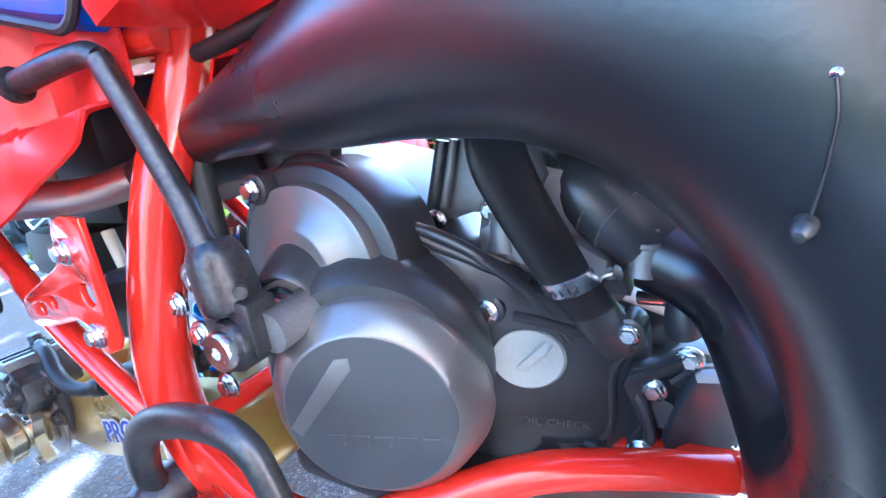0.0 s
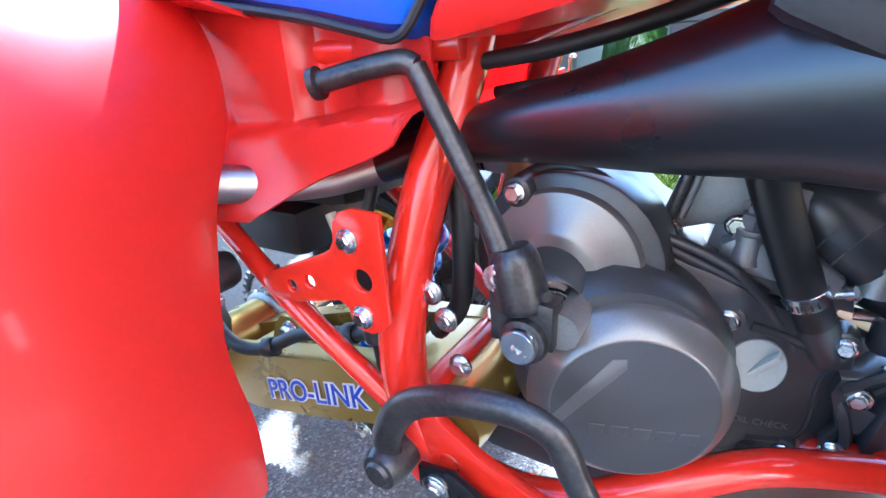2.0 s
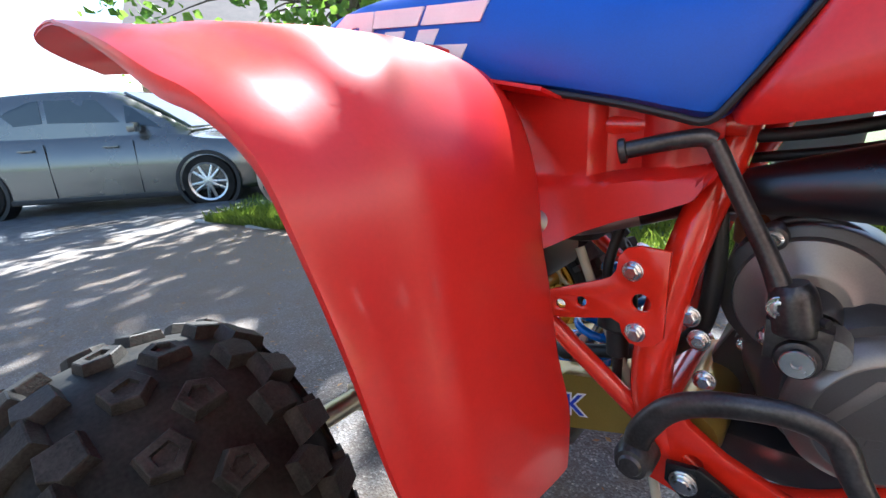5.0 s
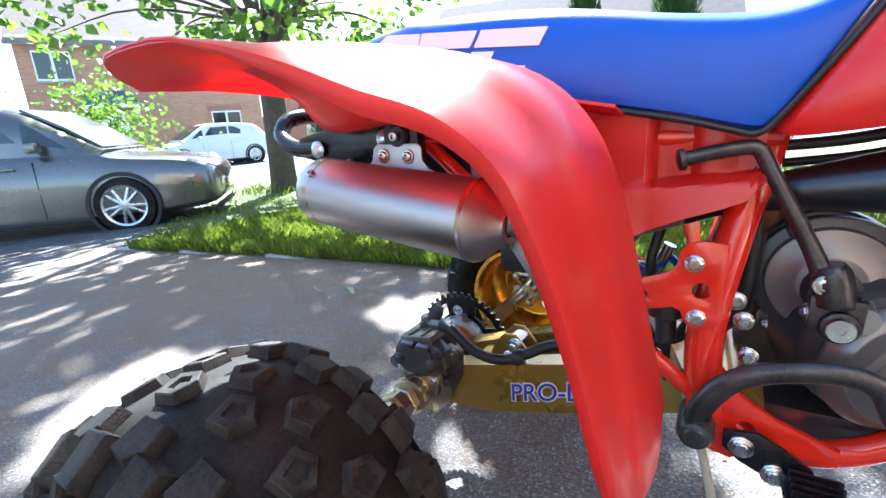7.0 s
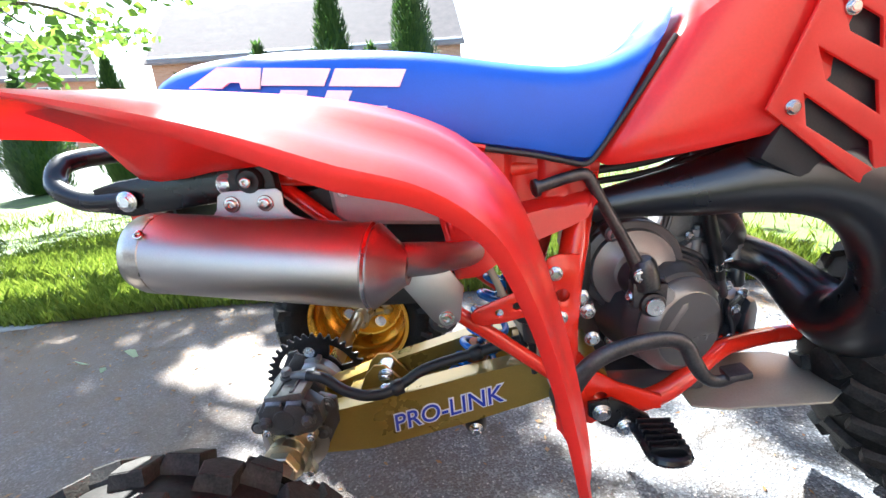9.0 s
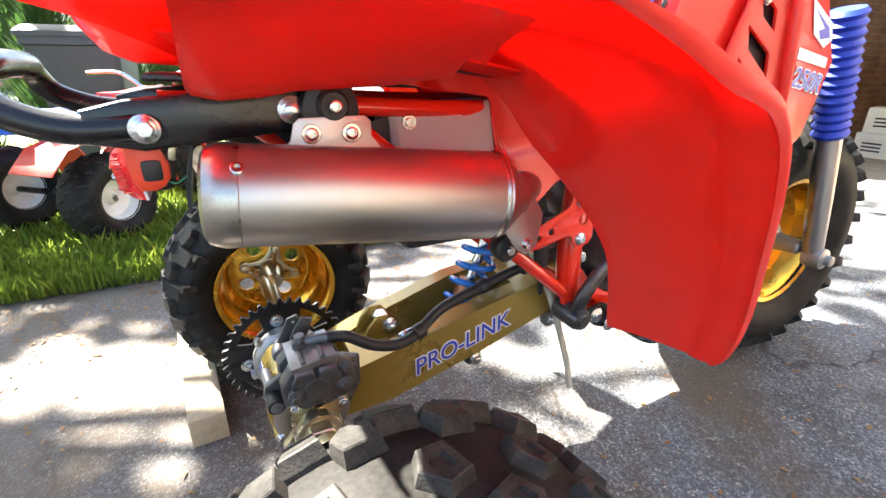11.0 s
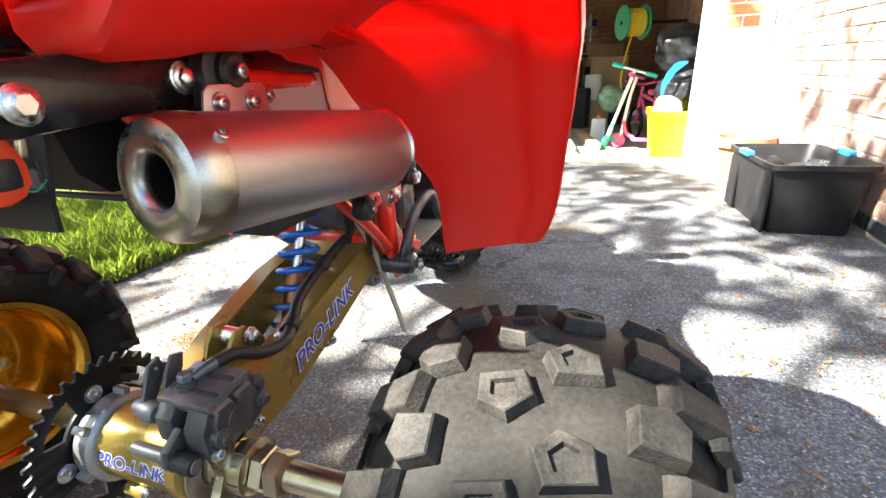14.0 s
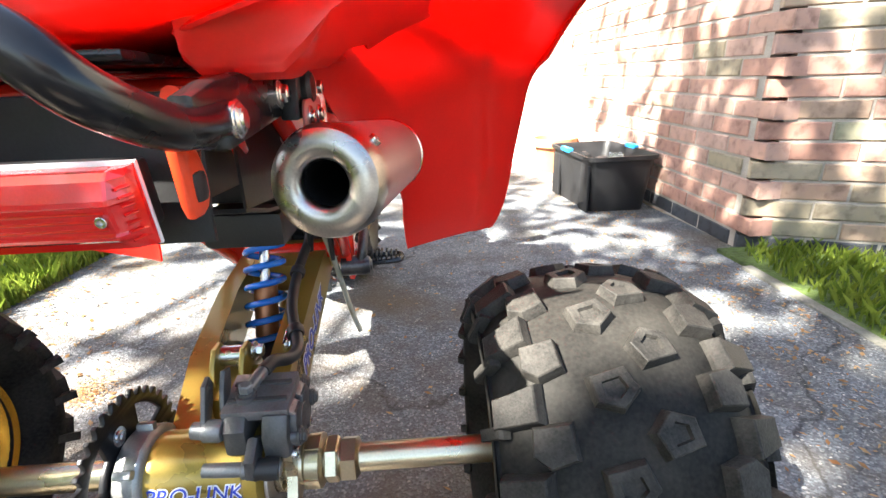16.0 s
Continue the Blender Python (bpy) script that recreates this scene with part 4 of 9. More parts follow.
# foot peg and its black hanger
hang = part("footpeg_hanger", plate([[(0.425, 0.300), (0.455, 0.305), (0.480, 0.292), (0.505, 0.276), (0.515, 0.258), (0.490, 0.252), (0.470, 0.256), (0.442, 0.268), (0.425, 0.282)]], 0.008, Matrix.Translation((0, -0.128, 0)) @ side(0), 0.002), BLACK, trike, "black footpeg hanger")
bolt(hang, (0.441, -0.133, 0.287), RIGHT, 0.0085)
bolt(hang, (0.474, -0.133, 0.262), RIGHT, 0.0085)
peg = part("footpeg", tube([(0.484, -0.130, 0.262), (0.486, -0.160, 0.264), (0.487, -0.200, 0.266), (0.508, -0.209, 0.266), (0.530, -0.200, 0.266), (0.530, -0.160, 0.264), (0.528, -0.130, 0.262)], 0.0065, 8, 4), BLACK, trike, "black serrated footpeg")
for k in range(6):
    y = -0.142 - k * 0.011
    part("tooth", box((0.046, 0.004, 0.018), Matrix.Translation((0.508, y, 0.272)), 0.001), BLACK, peg)

# brake pedal
ped = part("brake_pedal", tube([(0.396, -0.138, 0.305), (0.404, -0.144, 0.338), (0.428, -0.147, 0.374), (0.465, -0.147, 0.394), (0.515, -0.147, 0.404), (0.545, -0.147, 0.396), (0.560, -0.148, 0.368), (0.575, -0.149, 0.346), (0.592, -0.150, 0.340), (0.614, -0.150, 0.348)], [0.0135, 0.0135, 0.0128, 0.0122, 0.0118, 0.0112, 0.0105, 0.0095, 0.009, 0.0085], 14, 6, 0.75), LEVER, trike, "worn dark steel brake pedal")
part("pivot_boss", lathe([(0.020, -0.03), (0.020, 0.018), (0.016, 0.026), (0.012, 0.027), (0.010, 0.030), (0.0001, 0.030)], 22, axis_frame((0.398, -0.130, 0.300), RIGHT)), LEVER, ped)
part("pedal_tip", box((0.030, 0.028, 0.010), Matrix.Translation((0.612, -0.151, 0.353)) @ Matrix.Rotation(radians(-10), 4, "Y"), 0.003), LEVER, ped)

# kick starter
kick = part("kick_starter", tube([(0.498, -0.100, 0.480), (0.480, -0.096, 0.520), (0.452, -0.094, 0.572), (0.4285, -0.094, 0.617)], [0.011, 0.0085, 0.0078, 0.0078], 12, 4), LEVER, trike, "worn dark steel kick starter lever")
part("kick_pedal", tube([(0.4285, -0.094, 0.617), (0.418, -0.097, 0.621), (0.39, -0.105, 0.617), (0.362, -0.113, 0.611)], [0.0078, 0.0078, 0.0078, 0.0078], 12, 4), LEVER, kick)
part("end_cap", lathe([(0.0085, -0.003), (0.0115, -0.002), (0.0115, 0.003), (0.009, 0.0045), (0.0001, 0.0045)], 16, axis_frame((0.359, -0.114, 0.6105), (-1, -0.28, -0.2))), LEVER, kick)
part("joint_body", tube([(0.4965, -0.099, 0.504), (0.4985, -0.099, 0.497), (0.501, -0.099, 0.486), (0.5045, -0.099, 0.466), (0.505, -0.099, 0.462)], [0.0125, 0.0165, 0.0180, 0.0185, 0.0165], 20, 4), LEVER, kick)
part("ratchet_ball", lathe([(0.0040, 0.004), (0.0040, -0.002), (0.0001, -0.003)], 12, axis_frame((0.522, -0.104, 0.477), (0.8, -0.6, 0))), LEVER, kick)
for dx in (-0.014, 0.012):
    part("yoke_cheek", plate([[(-0.006, -0.012), (0.006, -0.012), (0.007, 0.016), (-0.007, 0.018)]], 0.022, Matrix.Translation((0.508 + dx, -0.098, 0.452)) @ side(0), 0.003), LEVER, kick)
part("clamp", lathe([(0.0145, -0.020), (0.0170, -0.016), (0.0175, 0.010), (0.0160, 0.0135), (0.0130, 0.0145), (0.0001, 0.0145)], 28, axis_frame((0.510, -0.100, 0.443), RIGHT)), LEVER, kick)
part("shaft_end", lathe([(0.0125, 0), (0.0125, 0.006), (0.0115, 0.0075), (0.004, 0.0075), (0.003, 0.005), (0.0001, 0.005)], 28, axis_frame((0.510, -0.1135, 0.443), RIGHT)), ZINC, kick, "splined bright shaft end")
bolt(kick, (0.493, -0.112, 0.486), RIGHT, 0.0065, ZINC, True, "screw", 0.003, True)
bolt(kick, (0.486, -0.098, 0.452), (-1, -0.5, 0), 0.006)
pipe_part("shaft_boss", [(0.530, -0.098, 0.448), (0.530, -0.03, 0.452)], 0.014, CAST, kick)

# ---- engine ----
crank = part("crankcase", plate([[(0.455, 0.40), (0.450, 0.45), (0.440, 0.475), (0.448, 0.515), (0.485, 0.537), (0.525, 0.527), (0.555, 0.497), (0.60, 0.470), (0.65, 0.452), (0.70, 0.440), (0.745, 0.425), (0.775, 0.38), (0.778, 0.31), (0.735, 0.293), (0.60, 0.285), (0.50, 0.290), (0.445, 0.315), (0.436, 0.36)]], 0.11, Matrix.Translation((0, 0.075, 0)) @ side(0), 0.006), ENGINE, trike, "graphite-painted engine cases")
part("side_cover", plate([[(0.470, 0.395), (0.459, 0.45), (0.452, 0.475), (0.560, 0.485), (0.595, 0.470), (0.648, 0.450), (0.70, 0.436), (0.718, 0.425), (0.722, 0.37), (0.718, 0.325), (0.66, 0.313), (0.54, 0.308), (0.495, 0.335)]], 0.030, Matrix.Translation((0, 0.012, 0)) @ side(0), 0.005), ENGINE, crank)
part("lower_case", box((0.20, 0.15, 0.045), Matrix.Translation((0.535, 0.035, 0.282)), 0.012), ENGINE, crank)
# lobe that carries the kick starter's gear
lobe = [(0.508 + 0.071 * math.cos(radians(a)), 0.471 + 0.068 * math.sin(radians(a))) for a in range(-30, 235, 11)]
lobe[2] = (lobe[2][0] + 0.004, lobe[2][1])
part("gear_housing", plate([lobe], 0.056, Matrix.Translation((0.004, -0.011, 0.002)) @ side(0), 0.004), ENGINE, crank)
gm = Matrix.Translation((0.512, -0.038, 0.472)) @ Matrix.Rotation(radians(90), 4, "X")
part("gear_cover", lathe([(0.0615, -0.004), (0.0615, 0.005), (0.0595, 0.0095), (0.0565, 0.0105), (0.0425, 0.0115), (0.0330, 0.0195), (0.0300, 0.0205), (0.0001, 0.0205)], 64, gm), COVER, crank, "turned grey kick starter cover")
part("gear_boss", tube([(0.511, -0.046, 0.468), (0.515, -0.066, 0.461), (0.518, -0.078, 0.457), (0.519, -0.080, 0.457)], [0.0290, 0.0262, 0.0225, 0.0180], 32, 4), ENGINE, crank)
for dy, r in ((-0.081, 0.0165), (-0.086, 0.0150), (-0.091, 0.0135)):
    part("shaft_seal", lathe([(r - 0.003, -0.002), (r, -0.0015), (r, 0.0015), (r - 0.003, 0.002)], 28, axis_frame((0.520 - (dy + 0.081) * 0.3, dy, 0.456), (0.12, -1, -0.12)), None, False), ZINC, crank)
# clutch cover on its deep dark rim
cm_ = Matrix.Translation((0.566, -0.0454, 0.391)) @ Matrix.Rotation(0.35, 4, "Z") @ Matrix.Rotation(radians(90), 4, "X") @ Matrix.Scale(0.86, 4)
part("cover_rim", lathe([(0.094, -0.075), (0.094, -0.004), (0.093, 0.004), (0.090, 0.010), (0.085, 0.018), (0.080, 0.024), (0.070, 0.024)], 64, cm_ @ Matrix.Translation((-0.006, 0.014, 0))), ENGINE, crank)
cl = part("clutch_cover", lathe([(0.0850, 0.016), (0.0850, 0.028), (0.0835, 0.0315), (0.0670, 0.0475), (0.0655, 0.0482), (0.0001, 0.0482)], 80, cm_), COVER, crank, "round grey clutch cover with raised lettering bars")
# slash and chamfer coloured paler than the face, as facets reflecting the sky
part("slash", plate([[(-0.0625, -0.0100), (-0.0560, -0.0160), (-0.0080, 0.0400), (-0.0085, 0.0480), (-0.0180, 0.0470)]], 0.0024, cm_ @ Matrix.Translation((0, 0, 0.0482)), 0.001), COVER, cl, "raised bevelled slash")
part("cover_face", lathe([(0.0648, 0.0478), (0.0648, 0.0486), (0.0001, 0.0486)], 64, cm_, None, False), COVERF, cl, "satin face, coloured darker than the sky-lit chamfer")
for k in range(5):
    part("raised_bar", plate([[(-0.0075, -0.0042), (0.0050, -0.0042), (0.0070, 0.0042), (-0.0055, 0.0042)]], 0.0014, cm_ @ Matrix.Translation((-0.028 + k * 0.0180, -0.0200 - k * 0.0007, 0.0486)), 0.0005), COVERF, cl, "raised bar in place of the maker's name", False)
# casting ridges and bolt bosses along the joint
part("case_ridge", tube([(0.446, -0.020, 0.49), (0.463, -0.022, 0.525), (0.495, -0.022, 0.545), (0.535, -0.022, 0.538), (0.566, -0.018, 0.505), (0.585, -0.004, 0.484), (0.62, 0.004, 0.467), (0.65, 0.006, 0.455)], 0.0052, 10, 5), ENGINE, crank)
part("case_ridge", tube([(0.552, -0.008, 0.497), (0.59, -0.006, 0.490), (0.63, -0.002, 0.470), (0.66, 0.0, 0.440), (0.675, 0.0, 0.415)], 0.0045, 10, 5), ENGINE, crank)
part("case_ridge", tube([(0.644, -0.003, 0.432), (0.668, -0.004, 0.428), (0.714, -0.004, 0.416)], 0.0040, 10, 4), ENGINE, crank)
part("case_ridge", tube([(0.714, -0.003, 0.416), (0.701, -0.003, 0.392), (0.700, -0.003, 0.350), (0.690, -0.003, 0.330), (0.655, -0.003, 0.328)], 0.0030, 8, 4), ENGINE, crank)
for q in ((0.479, -0.048, 0.530), (0.560, -0.014, 0.492), (0.628, 0.004, 0.432), (0.711, -0.004, 0.430), (0.655, -0.004, 0.312), (0.684, -0.004, 0.320), (0.493, -0.006, 0.340), (0.466, -0.006, 0.40), (0.454, -0.006, 0.452)):
    part("boss", lathe([(0.0125, -0.02), (0.0115, 0.003), (0.0100, 0.004), (0.0001, 0.004)], 18, axis_frame(q, RIGHT)), ENGINE, crank)
    bolt(crank, (q[0], q[1] - 0.004, q[2]), RIGHT, 0.0066, ZINC, False)
# filler cap
cap = part("filler_neck", lathe([(0.019, -0.045), (0.0175, -0.01), (0.0185, 0.002), (0.016, 0.004)], 26, axis_frame((0.653, -0.004, 0.400), (-0.05, -0.93, 0.36))), ENGINE, crank)
part("filler_cap", join(lathe([(0.0205, 0.0), (0.0212, 0.003), (0.0200, 0.006), (0.0001, 0.0068)], 36, axis_frame((0.653, -0.007, 0.4015), (-0.05, -0.93, 0.36))), box((0.0055, 0.009, 0.039), Matrix.Translation((0.655, -0.015, 0.4055)) @ Matrix.Rotation(radians(36), 4, "Y") @ Matrix.Rotation(radians(18), 4, "X"), 0.002)), BOTTLECAP, cap, "pale grey filler cap with a finger bar")
part("raised_words", lettering("OIL CHECK", 0.0085, Matrix.Translation((0.664, -0.0035, 0.344)) @ side(0) @ Matrix.Rotation(radians(-4), 4, "Z"), 0.0004), COVER, crank, "raised words", False)
# water pump: lobed flange, swollen cover, ribs and bolts
wp = part("water_pump", plate([[(0.712, 0.390), (0.716, 0.402), (0.733, 0.405), (0.745, 0.416), (0.762, 0.421), (0.782, 0.412), (0.790, 0.392), (0.795, 0.378), (0.786, 0.362), (0.787, 0.338), (0.776, 0.328), (0.755, 0.330), (0.742, 0.333), (0.720, 0.326), (0.714, 0.340), (0.724, 0.356)]], 0.046, Matrix.Translation((0, 0.006, 0)) @ side(0), 0.004), ENGINE, trike, "cast water pump cover")
part("pump_swell", plate([[(0.762, 0.407), (0.774, 0.408), (0.782, 0.398), (0.780, 0.365), (0.771, 0.346), (0.758, 0.340), (0.748, 0.345), (0.745, 0.358), (0.752, 0.385)]], 0.040, Matrix.Translation((0, -0.024, 0)) @ side(0), 0.009), ENGINE, wp)
for pts in ([(0.716, -0.018, 0.396), (0.735, -0.019, 0.408), (0.752, -0.019, 0.418)], [(0.715, -0.018, 0.386), (0.722, -0.019, 0.372), (0.727, -0.019, 0.352), (0.726, -0.018, 0.335)], [(0.733, -0.018, 0.384), (0.738, -0.020, 0.366), (0.744, -0.020, 0.344)], [(0.742, -0.018, 0.398), (0.756, -0.022, 0.412), (0.776, -0.020, 0.414)]):
    part("pump_rib", tube(pts, 0.0050, 8, 4), ENGINE, wp)
part("pump_drum", lathe([(0.014, -0.01), (0.013, 0.008), (0.0001, 0.009)], 22, axis_frame((0.734, -0.016, 0.372), RIGHT)), ENGINE, wp)
for q in ((0.728, 0.391), (0.720, 0.334), (0.788, 0.384), (0.778, 0.336), (0.752, 0.420)):
    bolt(wp, (q[0], -0.020, q[1]), RIGHT, 0.0068, ZINC, True)
# hoses to the cylinder, with clamps
for pts, c, r in (([(0.628, 0.020, 0.575), (0.642, 0.000, 0.535), (0.664, -0.004, 0.488), (0.680, -0.001, 0.458), (0.688, 0.001, 0.443)], (0.6765, -0.001, 0.465), 0.0165), ([(0.760, 0.03, 0.57), (0.754, 0.015, 0.52), (0.748, 0.004, 0.480), (0.747, 0.002, 0.465)], (0.7482, 0.003, 0.473), 0.0140)):
    h = pipe_part("coolant_hose", pts, r, BLACKR, trike, label="black rubber coolant hose")
    d = Vector(pts[-1]) - Vector(pts[-2])
    part("hose_clamp", lathe([(r + 0.001, -0.0060), (r + 0.0018, -0.0055), (r + 0.0018, 0.0055), (r + 0.001, 0.0060)], 28, axis_frame(c, d)), ZINC, h, "bright worm-drive clamp")
    for k in range(7):
        a = radians(-60 + k * 16)
        part("clamp_slot", box((0.0012, 0.0012, 0.007), axis_frame(c, d) @ Matrix.Translation(((r + 0.0018) * math.cos(a - 2.2), (r + 0.0018) * math.sin(a - 2.2), 0)), 0), BLACKR, h)
    part("clamp_screw", lathe([(0.004, -0.010), (0.004, 0.006), (0.0058, 0.006), (0.0058, 0.012), (0.0001, 0.012)], 10, axis_frame((c[0] + r + 0.003, c[1] - 0.008, c[2] + 0.009), (0.8, -0.3, 0.4))), ZINC, h)
    part("spigot", tube([pts[-1], tuple(Vector(pts[-1]) + d.normalized() * 0.020), tuple(Vector(pts[-1]) + d.normalized() * 0.028 + Vector((0.002, 0.004, -0.002)))], [r * 0.97, r, r * 1.12], 18, 3), ENGINE, h)
part("bypass_pipe", tube([(0.715, 0.012, 0.452), (0.735, 0.008, 0.455), (0.757, 0.004, 0.458)], 0.0055, 12, 4), ZINC, trike, "small bright bypass pipe")
# cylinder, head and exhaust stub
cyl = part("cylinder", box((0.115, 0.13, 0.10), Matrix.Translation((0.655, 0.095, 0.475)) @ Matrix.Rotation(radians(12), 4, "Y"), 0.018), CYL, trike, "bare grey cast cylinder barrel")
part("base_flange", plate([[(0.612, 0.465), (0.612, 0.478), (0.622, 0.484), (0.675, 0.470), (0.690, 0.460), (0.688, 0.449)]], 0.10, Matrix.Translation((0, 0.062, 0)) @ side(0), 0.003), CYL, cyl)
part("base_flange", plate([[(0.600, 0.452), (0.604, 0.464), (0.700, 0.446), (0.702, 0.436)]], 0.09, Matrix.Translation((0, 0.062, 0)) @ side(0), 0.003), ENGINE, cyl)
for q, top in (((0.625, 0.020, 0.466), 0.034), ((0.713, 0.018, 0.452), 0.032)):
    up = (0.10, -0.03, 1)
    part("stud_nut", join(lathe([(0.013, 0), (0.0115, 0.006), (0.0105, top * 0.65), (0.0118, top * 0.7), (0.0118, top * 0.8)], 20, axis_frame(q, up)), lathe([(0.0092, top * 0.78), (0.0092, top * 1.12), (0.0060, top * 1.15), (0.0060, top * 1.3), (0.0001, top * 1.32)], 6, axis_frame(q, up))), CYL, cyl, "tall stud nut on a cast column")
vc = part("valve_cover", plate([[(0.572, 0.486), (0.583, 0.532), (0.592, 0.542), (0.640, 0.540), (0.650, 0.518), (0.640, 0.492), (0.598, 0.494)]], 0.018, Matrix.Translation((0, 0.034, 0)) @ side(0), 0.004), CYL, cyl, "bare cast cover plate with raised figures")
part("valve_arm", tube([(0.584, 0.020, 0.545), (0.578, 0.018, 0.520), (0.569, 0.018, 0.490)], 0.0055, 10, 4), LEVER, vc)
part("valve_arm", tube([(0.592, 0.022, 0.545), (0.586, 0.020, 0.520), (0.579, 0.020, 0.496)], 0.0035, 10, 4), CYL, vc)
for k in range(4):
    part("raised_figure", box((0.0022, 0.002, 0.010), Matrix.Translation((0.622 + k * 0.0055, 0.0245, 0.519)), 0.0004), CYL, vc, "", False)
part("raised_ring", lathe([(0.010, -0.001), (0.012, 0.001), (0.010, 0.002)], 20, axis_frame((0.630, 0.025, 0.508), RIGHT) @ Matrix.Diagonal((1, 0.6, 1, 1)), None, False), CYL, vc)
for q in ((0.574, 0.016, 0.487), (0.563, 0.016, 0.482), (0.618, 0.020, 0.494)):
    bolt(cyl, q, RIGHT, 0.0066, ZINC, False)
part("port_bulge", tube([(0.668, 0.085, 0.510), (0.690, 0.060, 0.503), (0.714, 0.045, 0.485), (0.728, 0.042, 0.462)], [0.036, 0.042, 0.040, 0.032], 24, 5), ENGINE, cyl, "dark cast exhaust port")
for k in range(2):
    part("casting_rib", lathe([(0.0385, -0.003), (0.0425, 0.0), (0.0385, 0.003)], 32, axis_frame((0.700 + k * 0.012, 0.053 - k * 0.006, 0.495 - k * 0.008), (0.7, -0.45, -0.55)), None, False), CYL, cyl)
head = part("cylinder_head", box((0.12, 0.12, 0.055), Matrix.Translation((0.68, 0.095, 0.565)) @ Matrix.Rotation(radians(12), 4, "Y"), 0.014), ENGINE, trike, "graphite cylinder head")
for q in ((0.636, 0.034, 0.59), (0.70, 0.034, 0.578)):
    bolt(head, q, (0.2, 0, 1), 0.008, ZINC, False)
part("spark_plug_cap", tube([(0.69, 0.06, 0.59), (0.70, 0.05, 0.63), (0.68, 0.04, 0.65)], 0.011, 12, 4), BLACKR, head)
part("radiator", box((0.05, 0.20, 0.20), Matrix.Translation((0.90, 0.0, 0.68)) @ Matrix.Rotation(radians(-14), 4, "Y"), 0.008), BLACKR, trike, "black radiator core")
part("skid_plate", plate([[(0.60, -0.070), (0.64, -0.080), (0.80, -0.075), (0.84, -0.045), (0.84, 0.045), (0.80, 0.075), (0.64, 0.080), (0.60, 0.070)]], 0.004, Matrix.Translation((0, 0, 0.254)), 0.001), SKID, trike, "pale bare aluminium skid plate")
# carburettor and rubber intake behind the cylinder
carb = part("carburettor", lathe([(0.022, 0), (0.024, 0.01), (0.03, 0.012), (0.03, 0.06), (0.026, 0.066), (0.026, 0.10), (0.02, 0.104)], 24, axis_frame((0.515, 0.03, 0.545), (-1, 0.1, 0.05))), CAST, trike, "cast carburettor")
part("float_bowl", lathe([(0.018, -0.045), (0.024, -0.04), (0.025, 0.0)], 22, axis_frame((0.46, 0.03, 0.545), (0, 0, 1))), COPPER, carb)
part("intake_boot", tube([(0.415, 0.03, 0.553), (0.36, 0.02, 0.556), (0.31, 0.01, 0.55)], [0.026, 0.03, 0.036], 20, 4), BLACKR, carb)
part("air_box", box((0.16, 0.15, 0.13), Matrix.Translation((0.235, 0.01, 0.565)), 0.02), BLACKR, trike, "black moulded air box")
part("battery_tray", box((0.13, 0.11, 0.05), Matrix.Translation((0.19, -0.02, 0.472)), 0.012), BLACKR, trike)
# cables and hoses through the frame
for pts, r in (([(0.42, -0.05, 0.62), (0.52, -0.055, 0.63), (0.62, -0.04, 0.655), (0.75, -0.03, 0.70)], 0.006), ([(0.45, -0.02, 0.60), (0.55, -0.03, 0.615), (0.70, -0.03, 0.66), (0.85, -0.02, 0.72)], 0.005), ([(0.43, -0.055, 0.585), (0.437, -0.06, 0.50), (0.43, -0.058, 0.43), (0.40, -0.05, 0.39)], 0.0095), ([(0.34, -0.05, 0.53), (0.33, -0.06, 0.47), (0.345, -0.055, 0.40), (0.35, -0.05, 0.36)], 0.006), ([(0.50, 0.0, 0.56), (0.54, 0.0, 0.60), (0.60, 0.0, 0.63)], 0.004)):
    pipe_part("cable", pts, r, BLACKR, trike, 10, 6, "black sheathed cable")
pipe_part("breather_hose", [(0.30, -0.07, 0.50), (0.335, -0.075, 0.42), (0.38, -0.085, 0.33), (0.42, -0.10, 0.20), (0.425, -0.115, 0.14)], 0.0055, CLEARHOSE, trike, label="clear breather hose hanging down")
part("master_cylinder", lathe([(0.015, 0), (0.02, 0.006), (0.021, 0.05), (0.012, 0.056), (0.012, 0.085), (0.006, 0.09), (0.004, 0.14)], 20, axis_frame((0.352, -0.088, 0.475), (0.05, 0, -1))), BLACKR, trike, "black brake master cylinder")
for q in ((0.425, -0.095, 0.455), (0.435, -0.09, 0.43), (0.443, -0.085, 0.385)):
    bolt(trike, q, RIGHT, 0.007)

# ---- exhaust ----
PIPEPTS = [(0.726, 0.095, 0.450, 0.031), (0.762, 0.084, 0.436, 0.031), (0.79, 0.060, 0.418, 0.035), (0.825, 0.015, 0.375, 0.048), (0.836, -0.035, 0.365, 0.052), (0.840, -0.075, 0.400, 0.053), (0.838, -0.100, 0.463, 0.053), (0.815, -0.104, 0.535, 0.057), (0.77, -0.102, 0.586, 0.058), (0.715, -0.095, 0.606, 0.055), (0.65, -0.084, 0.604, 0.047), (0.58, -0.072, 0.592, 0.037), (0.50, -0.060, 0.581, 0.026), (0.42, -0.052, 0.566, 0.018), (0.36, -0.060, 0.545, 0.014), (0.315, -0.085, 0.535, 0.014), (0.280, -0.130, 0.540, 0.0155), (0.252, -0.172, 0.549, 0.017), (0.228, -0.200, 0.557, 0.019), (0.200, -0.2155, 0.562, 0.0195)]
chamber = part("expansion_chamber", tube([p[:3] for p in PIPEPTS[:15]], [p[3] for p in PIPEPTS[:15]], 36, 6), PIPE, trike, "fat black-enamelled two-stroke exhaust chamber")
HOOK = Vector((0.7765, -0.1545, 0.5385))
